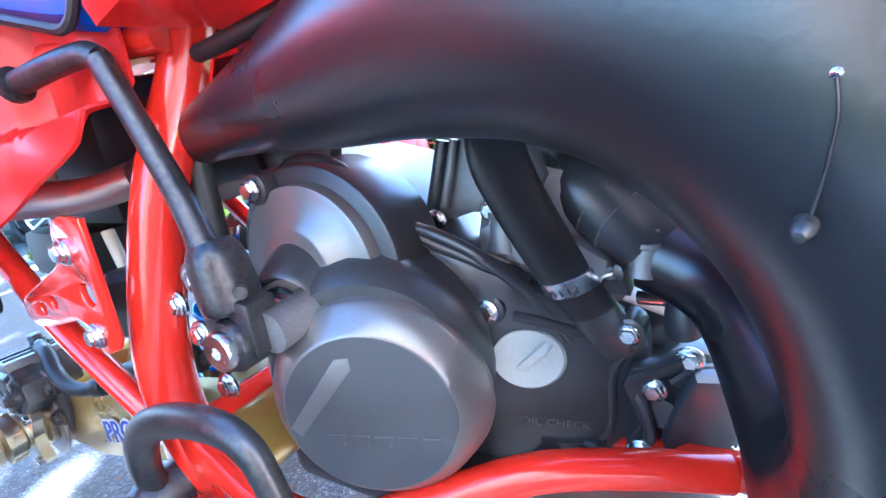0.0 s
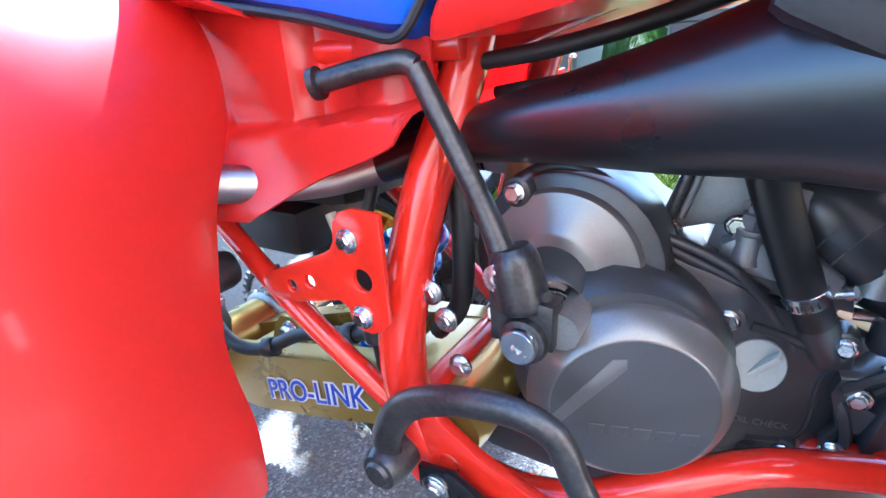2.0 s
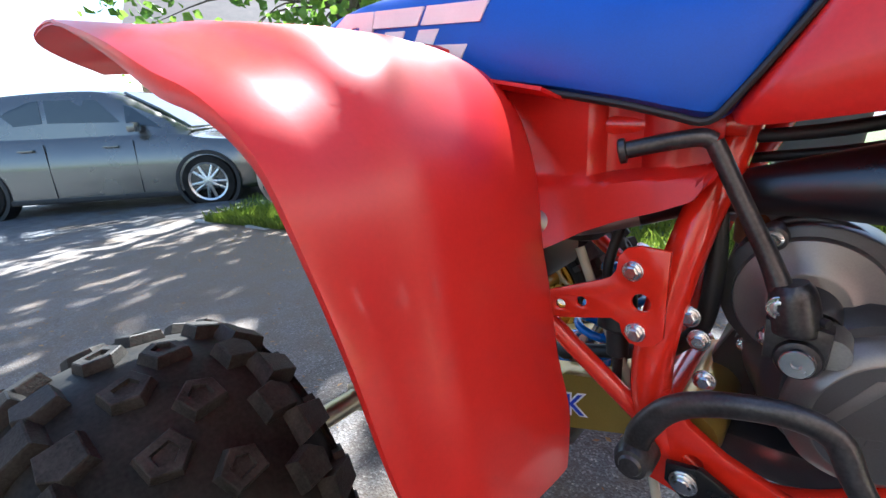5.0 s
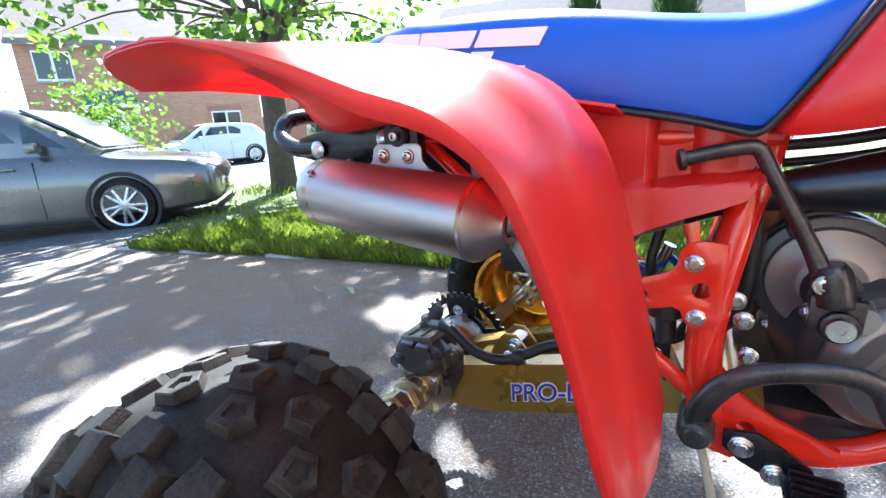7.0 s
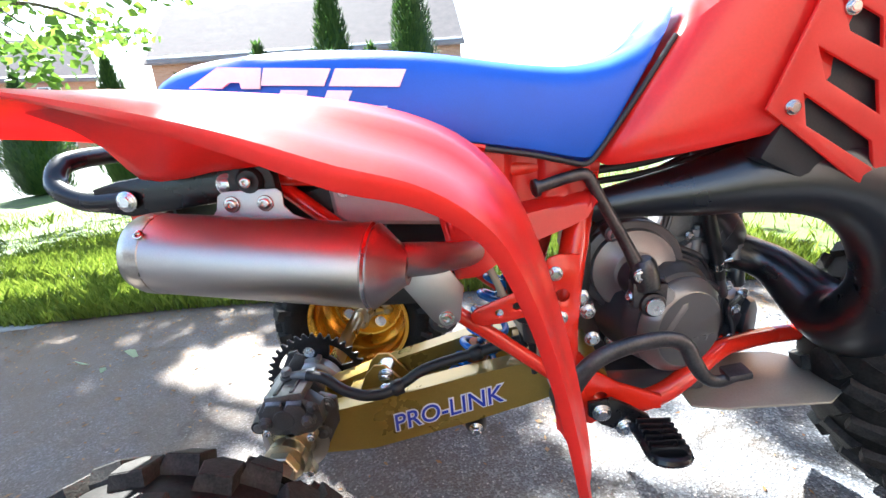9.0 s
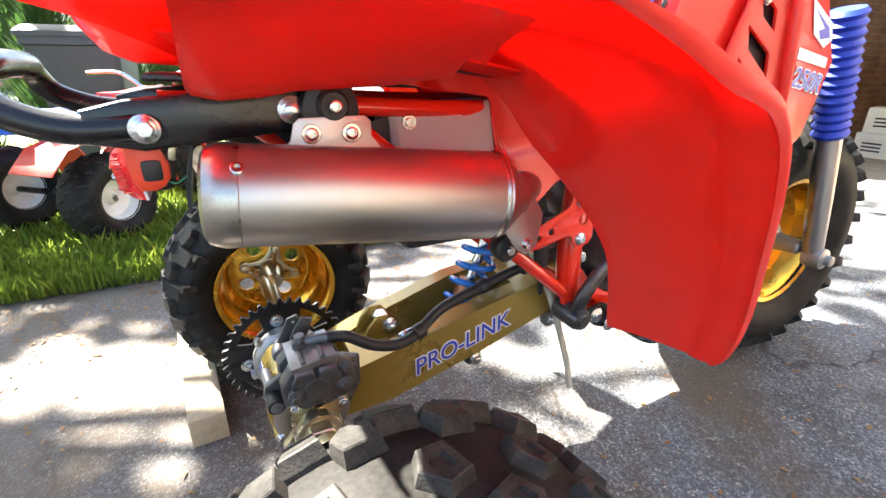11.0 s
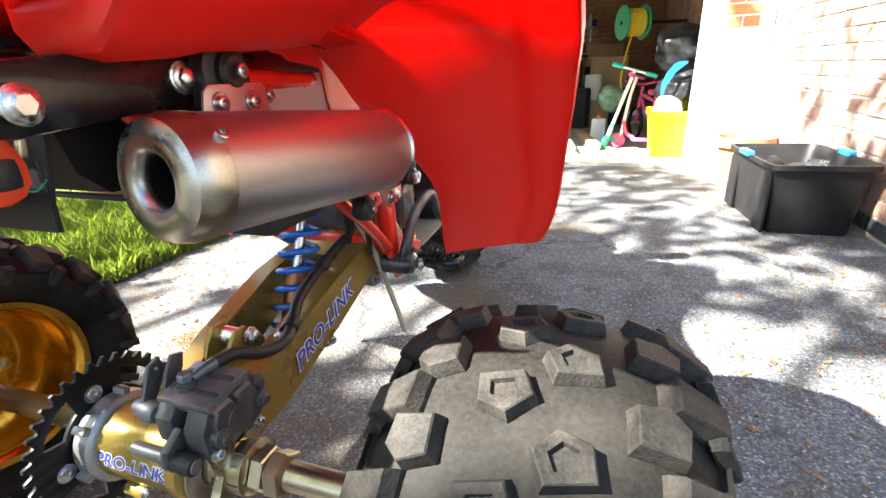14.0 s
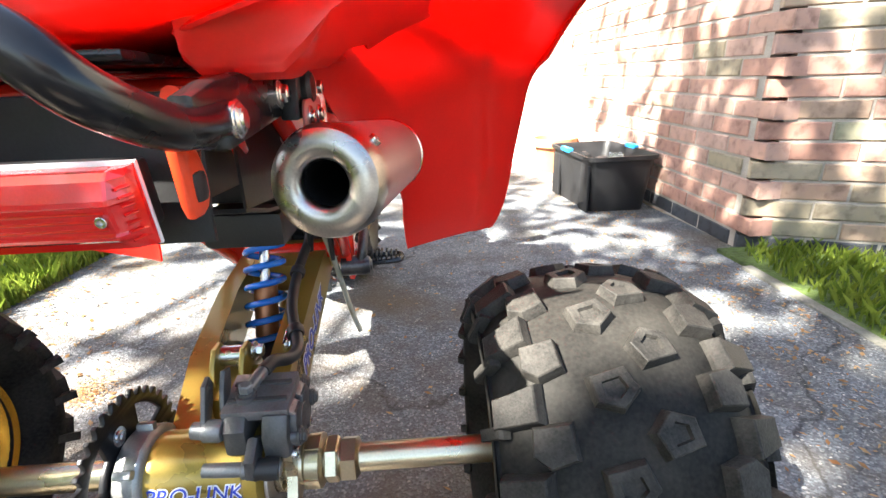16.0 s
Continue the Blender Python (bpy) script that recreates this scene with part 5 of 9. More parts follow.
part("pull_spring", tube([HOOK + Vector((0.0, -0.002, 0.0)), HOOK + Vector((0.0012, -0.0060, 0.012)), HOOK + Vector((0.0018, -0.0075, 0.022)), HOOK + Vector((0.0010, -0.0068, 0.0295))], 0.00035, 6, 5), LEVER, chamber, "thin dark spring wire")
part("spring_hook", lathe([(0.0022, -0.004), (0.0026, 0.0), (0.0024, 0.0035), (0.0012, 0.005), (0.0001, 0.0052)], 12, axis_frame(HOOK, (-0.3, -0.9, -0.25))), LEVER, chamber)
part("spring_eye", lathe([(0.0009, -0.003), (0.0011, 0.001), (0.0001, 0.002)], 8, axis_frame(HOOK + Vector((0.0010, -0.0058, 0.0295)), RIGHT)), ZINC, chamber)
part("tail_pipe", tube([p[:3] for p in PIPEPTS[14:]], [p[3] for p in PIPEPTS[14:]], 24, 6), STEEL, chamber, "bent bare steel tail pipe")
E0, E1 = Vector((-0.108, -0.178, 0.584)), Vector((0.172, -0.213, 0.561))
muf_dir = (E1 - E0).normalized()
mm = axis_frame(E0, muf_dir)
L = (E1 - E0).length
MR = 0.0475
muffler = part("silencer", lathe([(MR, 0.022), (MR, L - 0.01), (MR - 0.002, L - 0.006), (MR - 0.0005, L - 0.001), (MR - 0.004, L + 0.004), (0.033, L + 0.016), (0.021, L + 0.030), (0.019, L + 0.034), (0.012, L + 0.034), (0.012, L), (MR - 0.004, L - 0.006), (MR - 0.003, 0.03)], 56, mm, None, False), STEEL, trike, "round brushed stainless silencer")
part("end_cap", lathe([(MR - 0.004, 0.03), (MR - 0.001, 0.026), (MR + 0.0006, 0.024), (MR + 0.0006, 0.010), (MR - 0.0012, 0.003), (0.0440, -0.0035), (0.0385, -0.0070), (0.030, -0.0080), (0.0235, -0.0070), (0.0203, -0.0040), (0.0190, 0.001), (0.0188, 0.004)], 56, mm, None, False), CAPSTEEL, muffler, "rolled satin end cap with a dark bore")
part("bore", lathe([(0.0189, 0.003), (0.0186, 0.006), (0.0180, 0.12), (0.0001, 0.12)], 28, mm, None, False), SOOT, muffler, "sooty black bore")
part("weld_ring", lathe([(MR - 0.001, L - 0.009), (MR + 0.0014, L - 0.006), (MR - 0.001, L - 0.003)], 56, mm, None, False), POLISH, muffler)
bolt(muffler, tuple(E0 + muf_dir * 0.022 + Vector((0, -0.76, 0.65)) * (MR + 0.0005)), (0, -0.76, 0.65), 0.0055, POLISH, False, "rivet", 0.004, True)
br = part("hanger_bracket", plate([[(-0.026, 0.640), (-0.020, 0.645), (0.046, 0.645), (0.052, 0.640), (0.052, 0.624), (0.062, 0.612), (0.092, 0.598), (-0.066, 0.602), (-0.040, 0.613), (-0.030, 0.624)]], 0.003, Matrix.Translation((0.0, -0.150, 0)) @ side(0) @ Matrix.Rotation(radians(0), 4, "X"), 0.0008), STEEL, muffler, "welded steel hanger tab")
for q in ((-0.010, 0.630), (0.031, 0.629)):
    bolt(br, (q[0], -0.152, q[1]), RIGHT, 0.0065, POLISH, True, "bolt", 0.005, True)
part("lower_tab", plate([[(0.185, 0.535), (0.245, 0.545), (0.262, 0.52), (0.255, 0.478), (0.24, 0.468), (0.225, 0.478)]], 0.003, Matrix.Translation((0.0, -0.185, 0)) @ side(0), 0.0008), STEEL, muffler, "lower steel mounting tab")
bolt(muffler, (0.240, -0.187, 0.482), RIGHT, 0.006, POLISH, True, "bolt", 0.005, True)
part("rubber_mount", lathe([(0.016, -0.012), (0.018, -0.006), (0.018, 0.008), (0.014, 0.012), (0.006, 0.012)], 24, axis_frame((0.236, -0.153, 0.462), RIGHT)), BLACKR, trike, "black rubber mount")
bolt(trike, (0.236, -0.166, 0.462), RIGHT, 0.006, POLISH, False, "bolt", 0.005, True)
part("rubber_mount", join(plate([[(-0.008, 0.628), (-0.008, 0.656), (-0.003, 0.668), (0.008, 0.675), (0.026, 0.675), (0.037, 0.668), (0.042, 0.656), (0.044, 0.628)]], 0.020, Matrix.Translation((0, -0.140, 0)) @ side(0), 0.004), lathe([(0.0165, -0.008), (0.0165, 0.005), (0.0130, 0.009), (0.0060, 0.009)], 26, axis_frame((0.018, -0.150, 0.653), RIGHT))), BLACKR, trike, "black rubber mount block")
bolt(trike, (0.018, -0.163, 0.653), RIGHT, 0.0065, POLISH, False, "bolt", 0.005, True)

# ---- grab bar, lamp and things at the tail ----
bar = [(0.03, -0.118, 0.656), (-0.06, -0.120, 0.650), (-0.155, -0.121, 0.642), (-0.215, -0.118, 0.642), (-0.262, -0.108, 0.660), (-0.275, -0.085, 0.685), (-0.272, -0.05, 0.694), (-0.272, 0.05, 0.694), (-0.275, 0.085, 0.685), (-0.262, 0.108, 0.660), (-0.215, 0.118, 0.642), (-0.155, 0.121, 0.642), (-0.06, 0.120, 0.650), (0.03, 0.118, 0.656)]
grab = part("grab_bar", tube(bar[2:12], 0.0135, 16, 6), BLACK, trike, "black painted rear grab bar")
for s in (-1, 1):
    part("bar_arm", plate([[(-0.20, 0.632), (-0.20, 0.655), (-0.17, 0.662), (-0.02, 0.676), (0.005, 0.672), (0.005, 0.640), (-0.02, 0.636), (-0.16, 0.624)]], 0.016, Matrix.Translation((0, s * 0.119, 0)) @ side(0), 0.004), BLACK, grab)
    bolt(grab, (-0.157, s * 0.1325, 0.641), (0, s, 0), 0.0085, ZINC, True, "bolt", 0.005)
    bolt(grab, (-0.027, s * 0.128, 0.653), (0, s, 0), 0.009, ZINC, True, "bolt", 0.008)
    part("rear_bracket", tube([(-0.02, s * 0.09, 0.60), (-0.08, s * 0.10, 0.645), (-0.15, s * 0.10, 0.652)], 0.008, 10, 4), FRAME, trike)
part("reservoir", loft([[Vector((x, -0.062 + y, z)) for x, z in pr] for y, pr in ((-0.040, [(0.112, 0.582), (0.25, 0.572), (0.262, 0.58), (0.262, 0.636), (0.245, 0.650), (0.20, 0.648), (0.185, 0.644), (0.10, 0.650), (0.095, 0.644), (0.1, 0.592)]), (-0.048, [(0.118, 0.588), (0.246, 0.579), (0.255, 0.585), (0.255, 0.618), (0.242, 0.644), (0.20, 0.626), (0.185, 0.636), (0.108, 0.629), (0.103, 0.636), (0.107, 0.597)]))][::-1] + [[Vector((x, -0.03, z)) for x, z in [(0.112, 0.582), (0.25, 0.572), (0.262, 0.58), (0.262, 0.636), (0.245, 0.650), (0.20, 0.648), (0.185, 0.644), (0.10, 0.650), (0.095, 0.644), (0.1, 0.592)]]]), BOTTLE, trike, "white translucent coolant bottle")
part("tool_case", loft([[Vector((x, y * w, z)) for x, z in ((-0.085, 0.640), (-0.070, 0.575), (-0.045, 0.552), (0.10, 0.545), (0.125, 0.560), (0.125, 0.640), (0.10, 0.652), (-0.065, 0.652))] for y, w in ((-1, 0.046), (-0.92, 0.05), (0.92, 0.05), (1, 0.046))]), BLACKR, trike, "black moulded tool case under the seat")
bolt(trike, (0.118, -0.111, 0.628), RIGHT, 0.006, POLISH, True, "bolt", 0.005, True)
pipe_part("overflow_hose", [(0.235, -0.09, 0.63), (0.265, -0.10, 0.645), (0.285, -0.095, 0.60), (0.28, -0.09, 0.55)], 0.0055, CLEARHOSE, trike, label="clear overflow hose")
# tail lamp
lampm = Matrix.Translation((-0.172, 0.0, 0.587)) @ Matrix.Rotation(radians(-8), 4, "Y")
lamp = part("tail_lamp", box((0.024, 0.146, 0.050), lampm @ Matrix.Translation((0.018, 0, 0)), 0.006), BLACKR, trike, "red tail lamp")
rings = []
for y, k, d in ((-0.0800, 1.0, 0.0), (-0.0800, 1.0, 0.004), (-0.0770, 0.97, 0.012), (-0.0690, 0.94, 0.0215), (-0.0670, 0.93, 0.0225), (0.0670, 0.93, 0.0225), (0.0690, 0.94, 0.0215), (0.0770, 0.97, 0.012), (0.0800, 1.0, 0.004), (0.0800, 1.0, 0.0)):
    rings.append([lampm @ Vector((-max(d, 0.0006) * fx, y, z * k)) for fx, z in ((0.0, -0.0285), (0.55, -0.0280), (0.80, -0.0200), (0.98, -0.0165), (1.0, -0.0140), (0.93, -0.0120), (0.93, 0.0070), (1.0, 0.0085), (0.96, 0.0120), (0.74, 0.0235), (0.50, 0.0280), (0.0, 0.0285))])
part("lens", loft(rings), LENS, lamp, "stepped red lamp lens", False)
for k in range(3):
    part("lens_rib", tube([tuple(lampm @ Vector((-0.0208, -0.064, -0.008 + k * 0.0055))), tuple(lampm @ Vector((-0.0208, 0.064, -0.008 + k * 0.0055)))], 0.0012, 6, 2, 1, None, True, False), LENS, lamp)
for s in (-1, 1):
    for k in range(7):
        part("end_rib", tube([tuple(lampm @ Vector((-0.0175, s * 0.0742, -0.018 + k * 0.0058))), tuple(lampm @ Vector((-0.0100, s * 0.0785, -0.018 + k * 0.0058)))], 0.0011, 6, 2, 1, None, True, False), LENS, lamp)
    bolt(lamp, tuple(lampm @ Vector((-0.021, s * 0.062, -0.0025))), (-1, 0, 0), 0.0038, POLISH, False, "screw", 0.003, True)
part("gasket", box((0.003, 0.1620, 0.0590), lampm @ Matrix.Translation((0.0016, 0, 0)), 0.001), WHITE, lamp, "pale gasket")
for s in (-1, 1):
    rb = part("lamp_bracket", plate([[(-0.1745, 0.632), (-0.1525, 0.636), (-0.1500, 0.618), (-0.1450, 0.608), (-0.1415, 0.598), (-0.1420, 0.586), (-0.1470, 0.579), (-0.1560, 0.5755), (-0.1660, 0.5760), (-0.1700, 0.584)], circle(-0.160, 0.620, 0.0045)], 0.008, Matrix.Translation((0, s * 0.104, 0)) @ side(0), 0.0025), ORANGE, trike, "orange-red lamp bracket")
    part("grommet", box((0.0195, 0.014, 0.0225), Matrix.Translation((-0.1545, s * 0.104, 0.5935)), 0.006), BLACKR, rb, "black rubber grommet")
part("mud_flap", shell([[(-0.125 + 0.006 * math.sin(k), y, 0.655 - k * 0.022) for y in (0.10, 0.05, 0.0, -0.05, -0.10)] for k in range(6)], 0.004), BLACKR, trike, "black rear splash guard")
part("splash_guard", shell([[(x, y, z) for y in (-0.095, -0.04, 0.03, 0.095)] for x, z in ((-0.045, 0.548), (-0.02, 0.542), (0.02, 0.53), (0.08, 0.52))], 0.004), BLACKR, trike)
for s in (-1, 1):
    part("inner_guard", shell([[(x, s * 0.093, z + dz) for dz in (0.09, 0.05, 0.0)] for x, z in ((-0.045, 0.548), (-0.03, 0.545), (0.06, 0.535), (0.12, 0.55))], 0.003), BLACKR, trike)
part("seat_rail", box((0.30, 0.15, 0.008), Matrix.Translation((0.0, 0, 0.674)) @ Matrix.Rotation(radians(2), 4, "Y"), 0.003), BLACK, trike)
pipe_part("wiring", [(-0.132, -0.098, 0.632), (-0.136, -0.10, 0.620), (-0.130, -0.100, 0.600), (-0.128, -0.098, 0.575)], 0.0016, BLACKR, trike, 8)
part("connector", box((0.007, 0.006, 0.022), Matrix.Translation((-0.134, -0.100, 0.612)) @ Matrix.Rotation(radians(14), 4, "Y"), 0.0015), ZGOLD, trike, "brass wire connector")
pipe_part("wiring", [(-0.146, -0.100, 0.582), (-0.136, -0.101, 0.578), (-0.126, -0.099, 0.584)], 0.0008, material("green_wire", (0.02, 0.35, 0.18), 0.4, vary=0.05), trike, 6)

# ---- swing arm, carrier, brake and chain wheel ----
def arm_ring(x, y0, y1, z0, z1):
    return [Vector((x, y0, z0)), Vector((x, y1, z0)), Vector((x, y1, z1)), Vector((x, y0, z1))]


def bevelled(rings, off=0.004):
    bm = loft(rings)
    bmesh.ops.bevel(bm, geom=[e for e in bm.edges if e.calc_face_angle(0) > 0.5], offset=off, segments=2, affect="EDGES", profile=0.6)
    return bm


swing = part("swing_arm", bevelled([arm_ring(-0.005, -0.062, -0.026, 0.186, 0.256), arm_ring(0.10, -0.066, -0.030, 0.196, 0.282), arm_ring(0.26, -0.068, -0.032, 0.240, 0.322), arm_ring(0.365, -0.070, -0.036, 0.275, 0.345), arm_ring(0.435, -0.072, -0.045, 0.300, 0.345)]), GOLD, trike, "gold-painted box-section swing arm")
part("arm", bevelled([arm_ring(-0.005, 0.020, 0.062, 0.186, 0.256), arm_ring(0.12, 0.052, 0.086, 0.200, 0.288), arm_ring(0.26, 0.058, 0.090, 0.245, 0.328), arm_ring(0.435, 0.062, 0.090, 0.300, 0.350)]), GOLD, swing)
part("cross_member", bevelled([[Vector((0.34, y, 0.285)), Vector((0.40, y, 0.300)), Vector((0.40, y, 0.345)), Vector((0.34, y, 0.335))] for y in (-0.06, 0.08)]), GOLD, swing)
part("cross_member", bevelled([[Vector((0.05, y, 0.200)), Vector((0.115, y, 0.215)), Vector((0.115, y, 0.272)), Vector((0.05, y, 0.262))] for y in (-0.06, 0.07)]), GOLD, swing)
part("pivot", lathe([(0.028, -0.095), (0.03, -0.08), (0.03, 0.08), (0.028, 0.095)], 28, Matrix.Translation((0.436, 0.0, 0.322)) @ Matrix.Rotation(radians(90), 4, "X")), GOLD, swing)
for y in (0.0, 0.040):
    part("link_ear", plate([[(0.072, 0.262), (0.085, 0.292), (0.100, 0.308), (0.118, 0.308), (0.134, 0.290), (0.150, 0.272), (0.15, 0.255), (0.075, 0.25)]], 0.008, Matrix.Translation((0, y, 0)) @ side(0), 0.002), GOLD, swing)
part("link_bush", lathe([(0.015, -0.018), (0.015, 0.018)], 20, Matrix.Translation((0.114, 0.020, 0.291)) @ Matrix.Rotation(radians(90), 4, "X")), ZINC, swing)
bolt(swing, (0.120, -0.008, 0.293), RIGHT, 0.009, ZINC, True, "bolt", 0.012)
word = lettering("PRO-LINK", 0.041, Matrix.Translation((0.222, -0.0692, 0.2655)) @ Matrix.Rotation(radians(-15.5), 4, "Y") @ side(0), 0.0003, 0.25, 0.0024)
part("letters", word, WHITE, swing, "white outline of the printed letters", False)
part("letters", lettering("PRO-LINK", 0.041, Matrix.Translation((0.222, -0.0700, 0.2655)) @ Matrix.Rotation(radians(-15.5), 4, "Y") @ side(0), 0.0003, 0.25, 0.0003), NAVY, swing, "blue printed letters", False)
lk = part("linkage", plate([[(0.250, 0.212), (0.270, 0.205), (0.33, 0.245), (0.345, 0.262), (0.33, 0.272), (0.30, 0.258)]], 0.012, Matrix.Translation((0, -0.02, 0)) @ side(0), 0.003), GOLD, trike, "gold suspension link")
part("link_boss", lathe([(0.016, -0.03), (0.018, -0.02), (0.018, 0.02), (0.013, 0.03)], 20, axis_frame((0.262, -0.035, 0.205), RIGHT)), BLACKR, lk)
bolt(lk, (0.262, -0.066, 0.205), RIGHT, 0.008, ZINC, True, "bolt", 0.010)
part("drop_link", tube([(0.40, -0.075, 0.33), (0.402, -0.082, 0.30), (0.405, -0.085, 0.27)], 0.006, 10, 3), ZINC, lk)
part("link_clevis", box((0.026, 0.022, 0.030), Matrix.Translation((0.402, -0.088, 0.268)), 0.005), CAST, lk)
bolt(lk, (0.402, -0.100, 0.268), RIGHT, 0.008)
# axle carrier
XA, ZA = -0.026, 0.222
carm = Matrix.Translation((XA, 0, ZA)) @ Matrix.Rotation(radians(90), 4, "X")      # z points to the machine's right
car = part("axle_carrier", lathe([(0.046, -0.066), (0.0475, -0.060), (0.0465, -0.056), (0.0465, 0.040), (0.0500, 0.044), (0.0500, 0.058), (0.046, 0.062), (0.036, 0.064), (0.034, 0.056)], 48, carm, None, False), GOLD, trike, "gold axle bearing carrier with blue letters")
wordc = lettering("PRO-LINK", 0.0240, Matrix(), 0.0002, 0.25, 0.0014)
for bm_, mt, rr in ((wordc, WHITE, 0.0470), (lettering("PRO-LINK", 0.0240, Matrix(), 0.0002, 0.25, 0.0), NAVY, 0.0474)):
    for v in bm_.verts:
        a = radians(170) - v.co.y / rr
        v.co = Vector((XA + (rr + v.co.z) * math.cos(a), 0.012 - v.co.x, ZA + (rr + v.co.z) * math.sin(a)))
    part("letters", bm_, mt, car, "printed letters wrapped round the carrier", False)
for q in ((-0.060, 0.030, 0.178), (-0.062, -0.052, 0.186)):
    part("pinch_lug", lathe([(0.009, -0.014), (0.010, -0.010), (0.010, 0.010), (0.009, 0.014)], 18, axis_frame(q, (0, 1, 0))), GOLD, car)
    bolt(car, (q[0], q[1] - 0.014, q[2]), RIGHT, 0.0055, ZINC, True, "bolt", 0.005)
part("axle", lathe([(0.0165, -0.42), (0.0170, -0.13), (0.0175, 0.0), (0.0170, 0.13), (0.0165, 0.42)], 32, carm), ZGOLD, trike, "pale zinc-plated rear axle")
# disc hub: three-eared flange, slotted collar and two lock nuts
dh = part("disc_hub", lathe([(0.030, 0.066), (0.033, 0.070), (0.033, 0.082), (0.028, 0.086), (0.026, 0.104), (0.031, 0.108), (0.032, 0.124), (0.027, 0.127)], 36, carm), ZGOLD, trike, "pale gold brake hub with ears")
part("brake_disc", plate([circle(0, 0, 0.054, 48), circle(0, 0, 0.034, 32)], 0.004, Matrix.Translation((XA, -0.072, ZA)) @ side(0), 0.0006), STEEL, dh, "bare steel brake disc")
for k in range(4):
    a = math.pi / 2 * k + 0.62
    u, w = Vector((math.cos(a), 0, math.sin(a))), Vector((-math.sin(a), 0, math.cos(a)))
    c = Vector((XA, 0, ZA))
    ear = part("hub_ear", loft([[c + u * r + w * (h * s) + Vector((0, y, 0)) for s, y in ((-1, -0.088), (1, -0.088), (1, -0.100), (-1, -0.100))] for r, h in ((0.020, 0.020), (0.032, 0.014), (0.042, 0.0095), (0.050, 0.0085), (0.055, 0.005))]), ZGOLD, dh)
    bolt(dh, tuple(c + u * 0.047 + Vector((0, -0.100, 0))), RIGHT, 0.0062, ZINC, False, "bolt", 0.006, True)
for k in range(4):
    a = math.pi / 2 * k + 0.2
    part("slot_plate", box((0.016, 0.018, 0.003), Matrix.Translation((XA + 0.0315 * math.cos(a), -0.116, ZA + 0.0315 * math.sin(a))) @ Matrix.Rotation(math.pi / 2 - a, 4, "Y"), 0.001), ZGOLD, dh)
part("lock_nut", lathe([(0.0255, 0.129), (0.0275, 0.131), (0.0275, 0.143), (0.0255, 0.145)], 6, carm), ZGOLD, dh)
part("lock_nut", lathe([(0.0245, 0.147), (0.0270, 0.149), (0.0270, 0.166), (0.0245, 0.168), (0.019, 0.170)], 6, carm @ Matrix.Rotation(0.4, 4, "Z")), ZGOLD, dh)
# black chain wheel with cut-outs and teeth
T_N, T_R = 38, 0.100
outline = []
for k in range(T_N):
    for f, r in ((0.0, T_R - 0.009), (0.22, T_R - 0.007), (0.42, T_R), (0.58, T_R), (0.78, T_R - 0.007)):
        a = 2 * math.pi * (k + f) / T_N
        outline.append((r * math.cos(a), r * math.sin(a)))
holes = [circle(0, 0, 0.040, 32)]
for k in range(4):
    a0 = math.pi / 2 * k + 0.25
    h = [(0.083 * math.cos(a0 + t), 0.083 * math.sin(a0 + t)) for t in np.linspace(0.20, 0.95, 9)] + [(0.058 * math.cos(a0 + t), 0.058 * math.sin(a0 + t)) for t in np.linspace(0.85, 0.30, 7)]
    holes.append(h)
sp = part("chain_wheel", plate([outline] + holes, 0.006, Matrix.Translation((XA, 0.100, ZA)) @ side(0), 0.0012), SPROCKET, trike, "black toothed chain wheel")
for k in range(4):
    a = math.pi / 2 * k + 0.14
    part("washer", lathe([(0.0065, 0), (0.0110, 0.0), (0.0110, 0.0015), (0.0065, 0.0015)], 24, axis_frame((XA + 0.064 * math.cos(a), 0.0965, ZA + 0.064 * math.sin(a)), RIGHT), None, False), ZINC, sp, "bright washer")
    bolt(sp, (XA + 0.064 * math.cos(a), 0.0960, ZA + 0.064 * math.sin(a)), RIGHT, 0.0068, ZINC, False, "bolt", 0.003, True)
part("chain_wheel_hub", lathe([(0.040, -0.096), (0.053, -0.094), (0.0555, -0.088), (0.0555, -0.070), (0.052, -0.066), (0.044, -0.064)], 40, carm), CAST, sp, "cast grey wheel hub")
for k in range(6):
    a = math.pi / 3 * k + 0.3
    part("hub_rib", box((0.010, 0.020, 0.016), Matrix.Translation((XA + 0.0555 * math.cos(a), 0.079, ZA + 0.0555 * math.sin(a))) @ Matrix.Rotation(math.pi / 2 - a, 4, "Y"), 0.003), CAST, sp)
# calliper and hose
cal = part("brake_caliper", plate([[(-0.060, 0.268), (-0.061, 0.292), (-0.050, 0.309), (-0.012, 0.317), (0.012, 0.312), (0.028, 0.299), (0.031, 0.276), (0.014, 0.259), (-0.040, 0.256)]], 0.030, Matrix.Translation((0, -0.086, 0)) @ side(0), 0.005), DARKCAST, trike, "dark cast brake calliper")
part("inner_half", plate([[(-0.058, 0.276), (-0.058, 0.300), (-0.044, 0.314), (-0.010, 0.321), (0.010, 0.315), (0.018, 0.298), (0.012, 0.276), (-0.02, 0.268)]], 0.026, Matrix.Translation((0, -0.042, 0)) @ side(0), 0.005), DARKCAST, cal)
# bridge and chamfers get the paler colour, as if sun fell on them
part("caliper_bridge", box((0.062, 0.074, 0.014), Matrix.Translation((-0.020, -0.064, 0.317)) @ Matrix.Rotation(radians(-8), 4, "Y"), 0.0025), SUNTOP, cal, "grey calliper bridge, coloured paler for the sun on it")
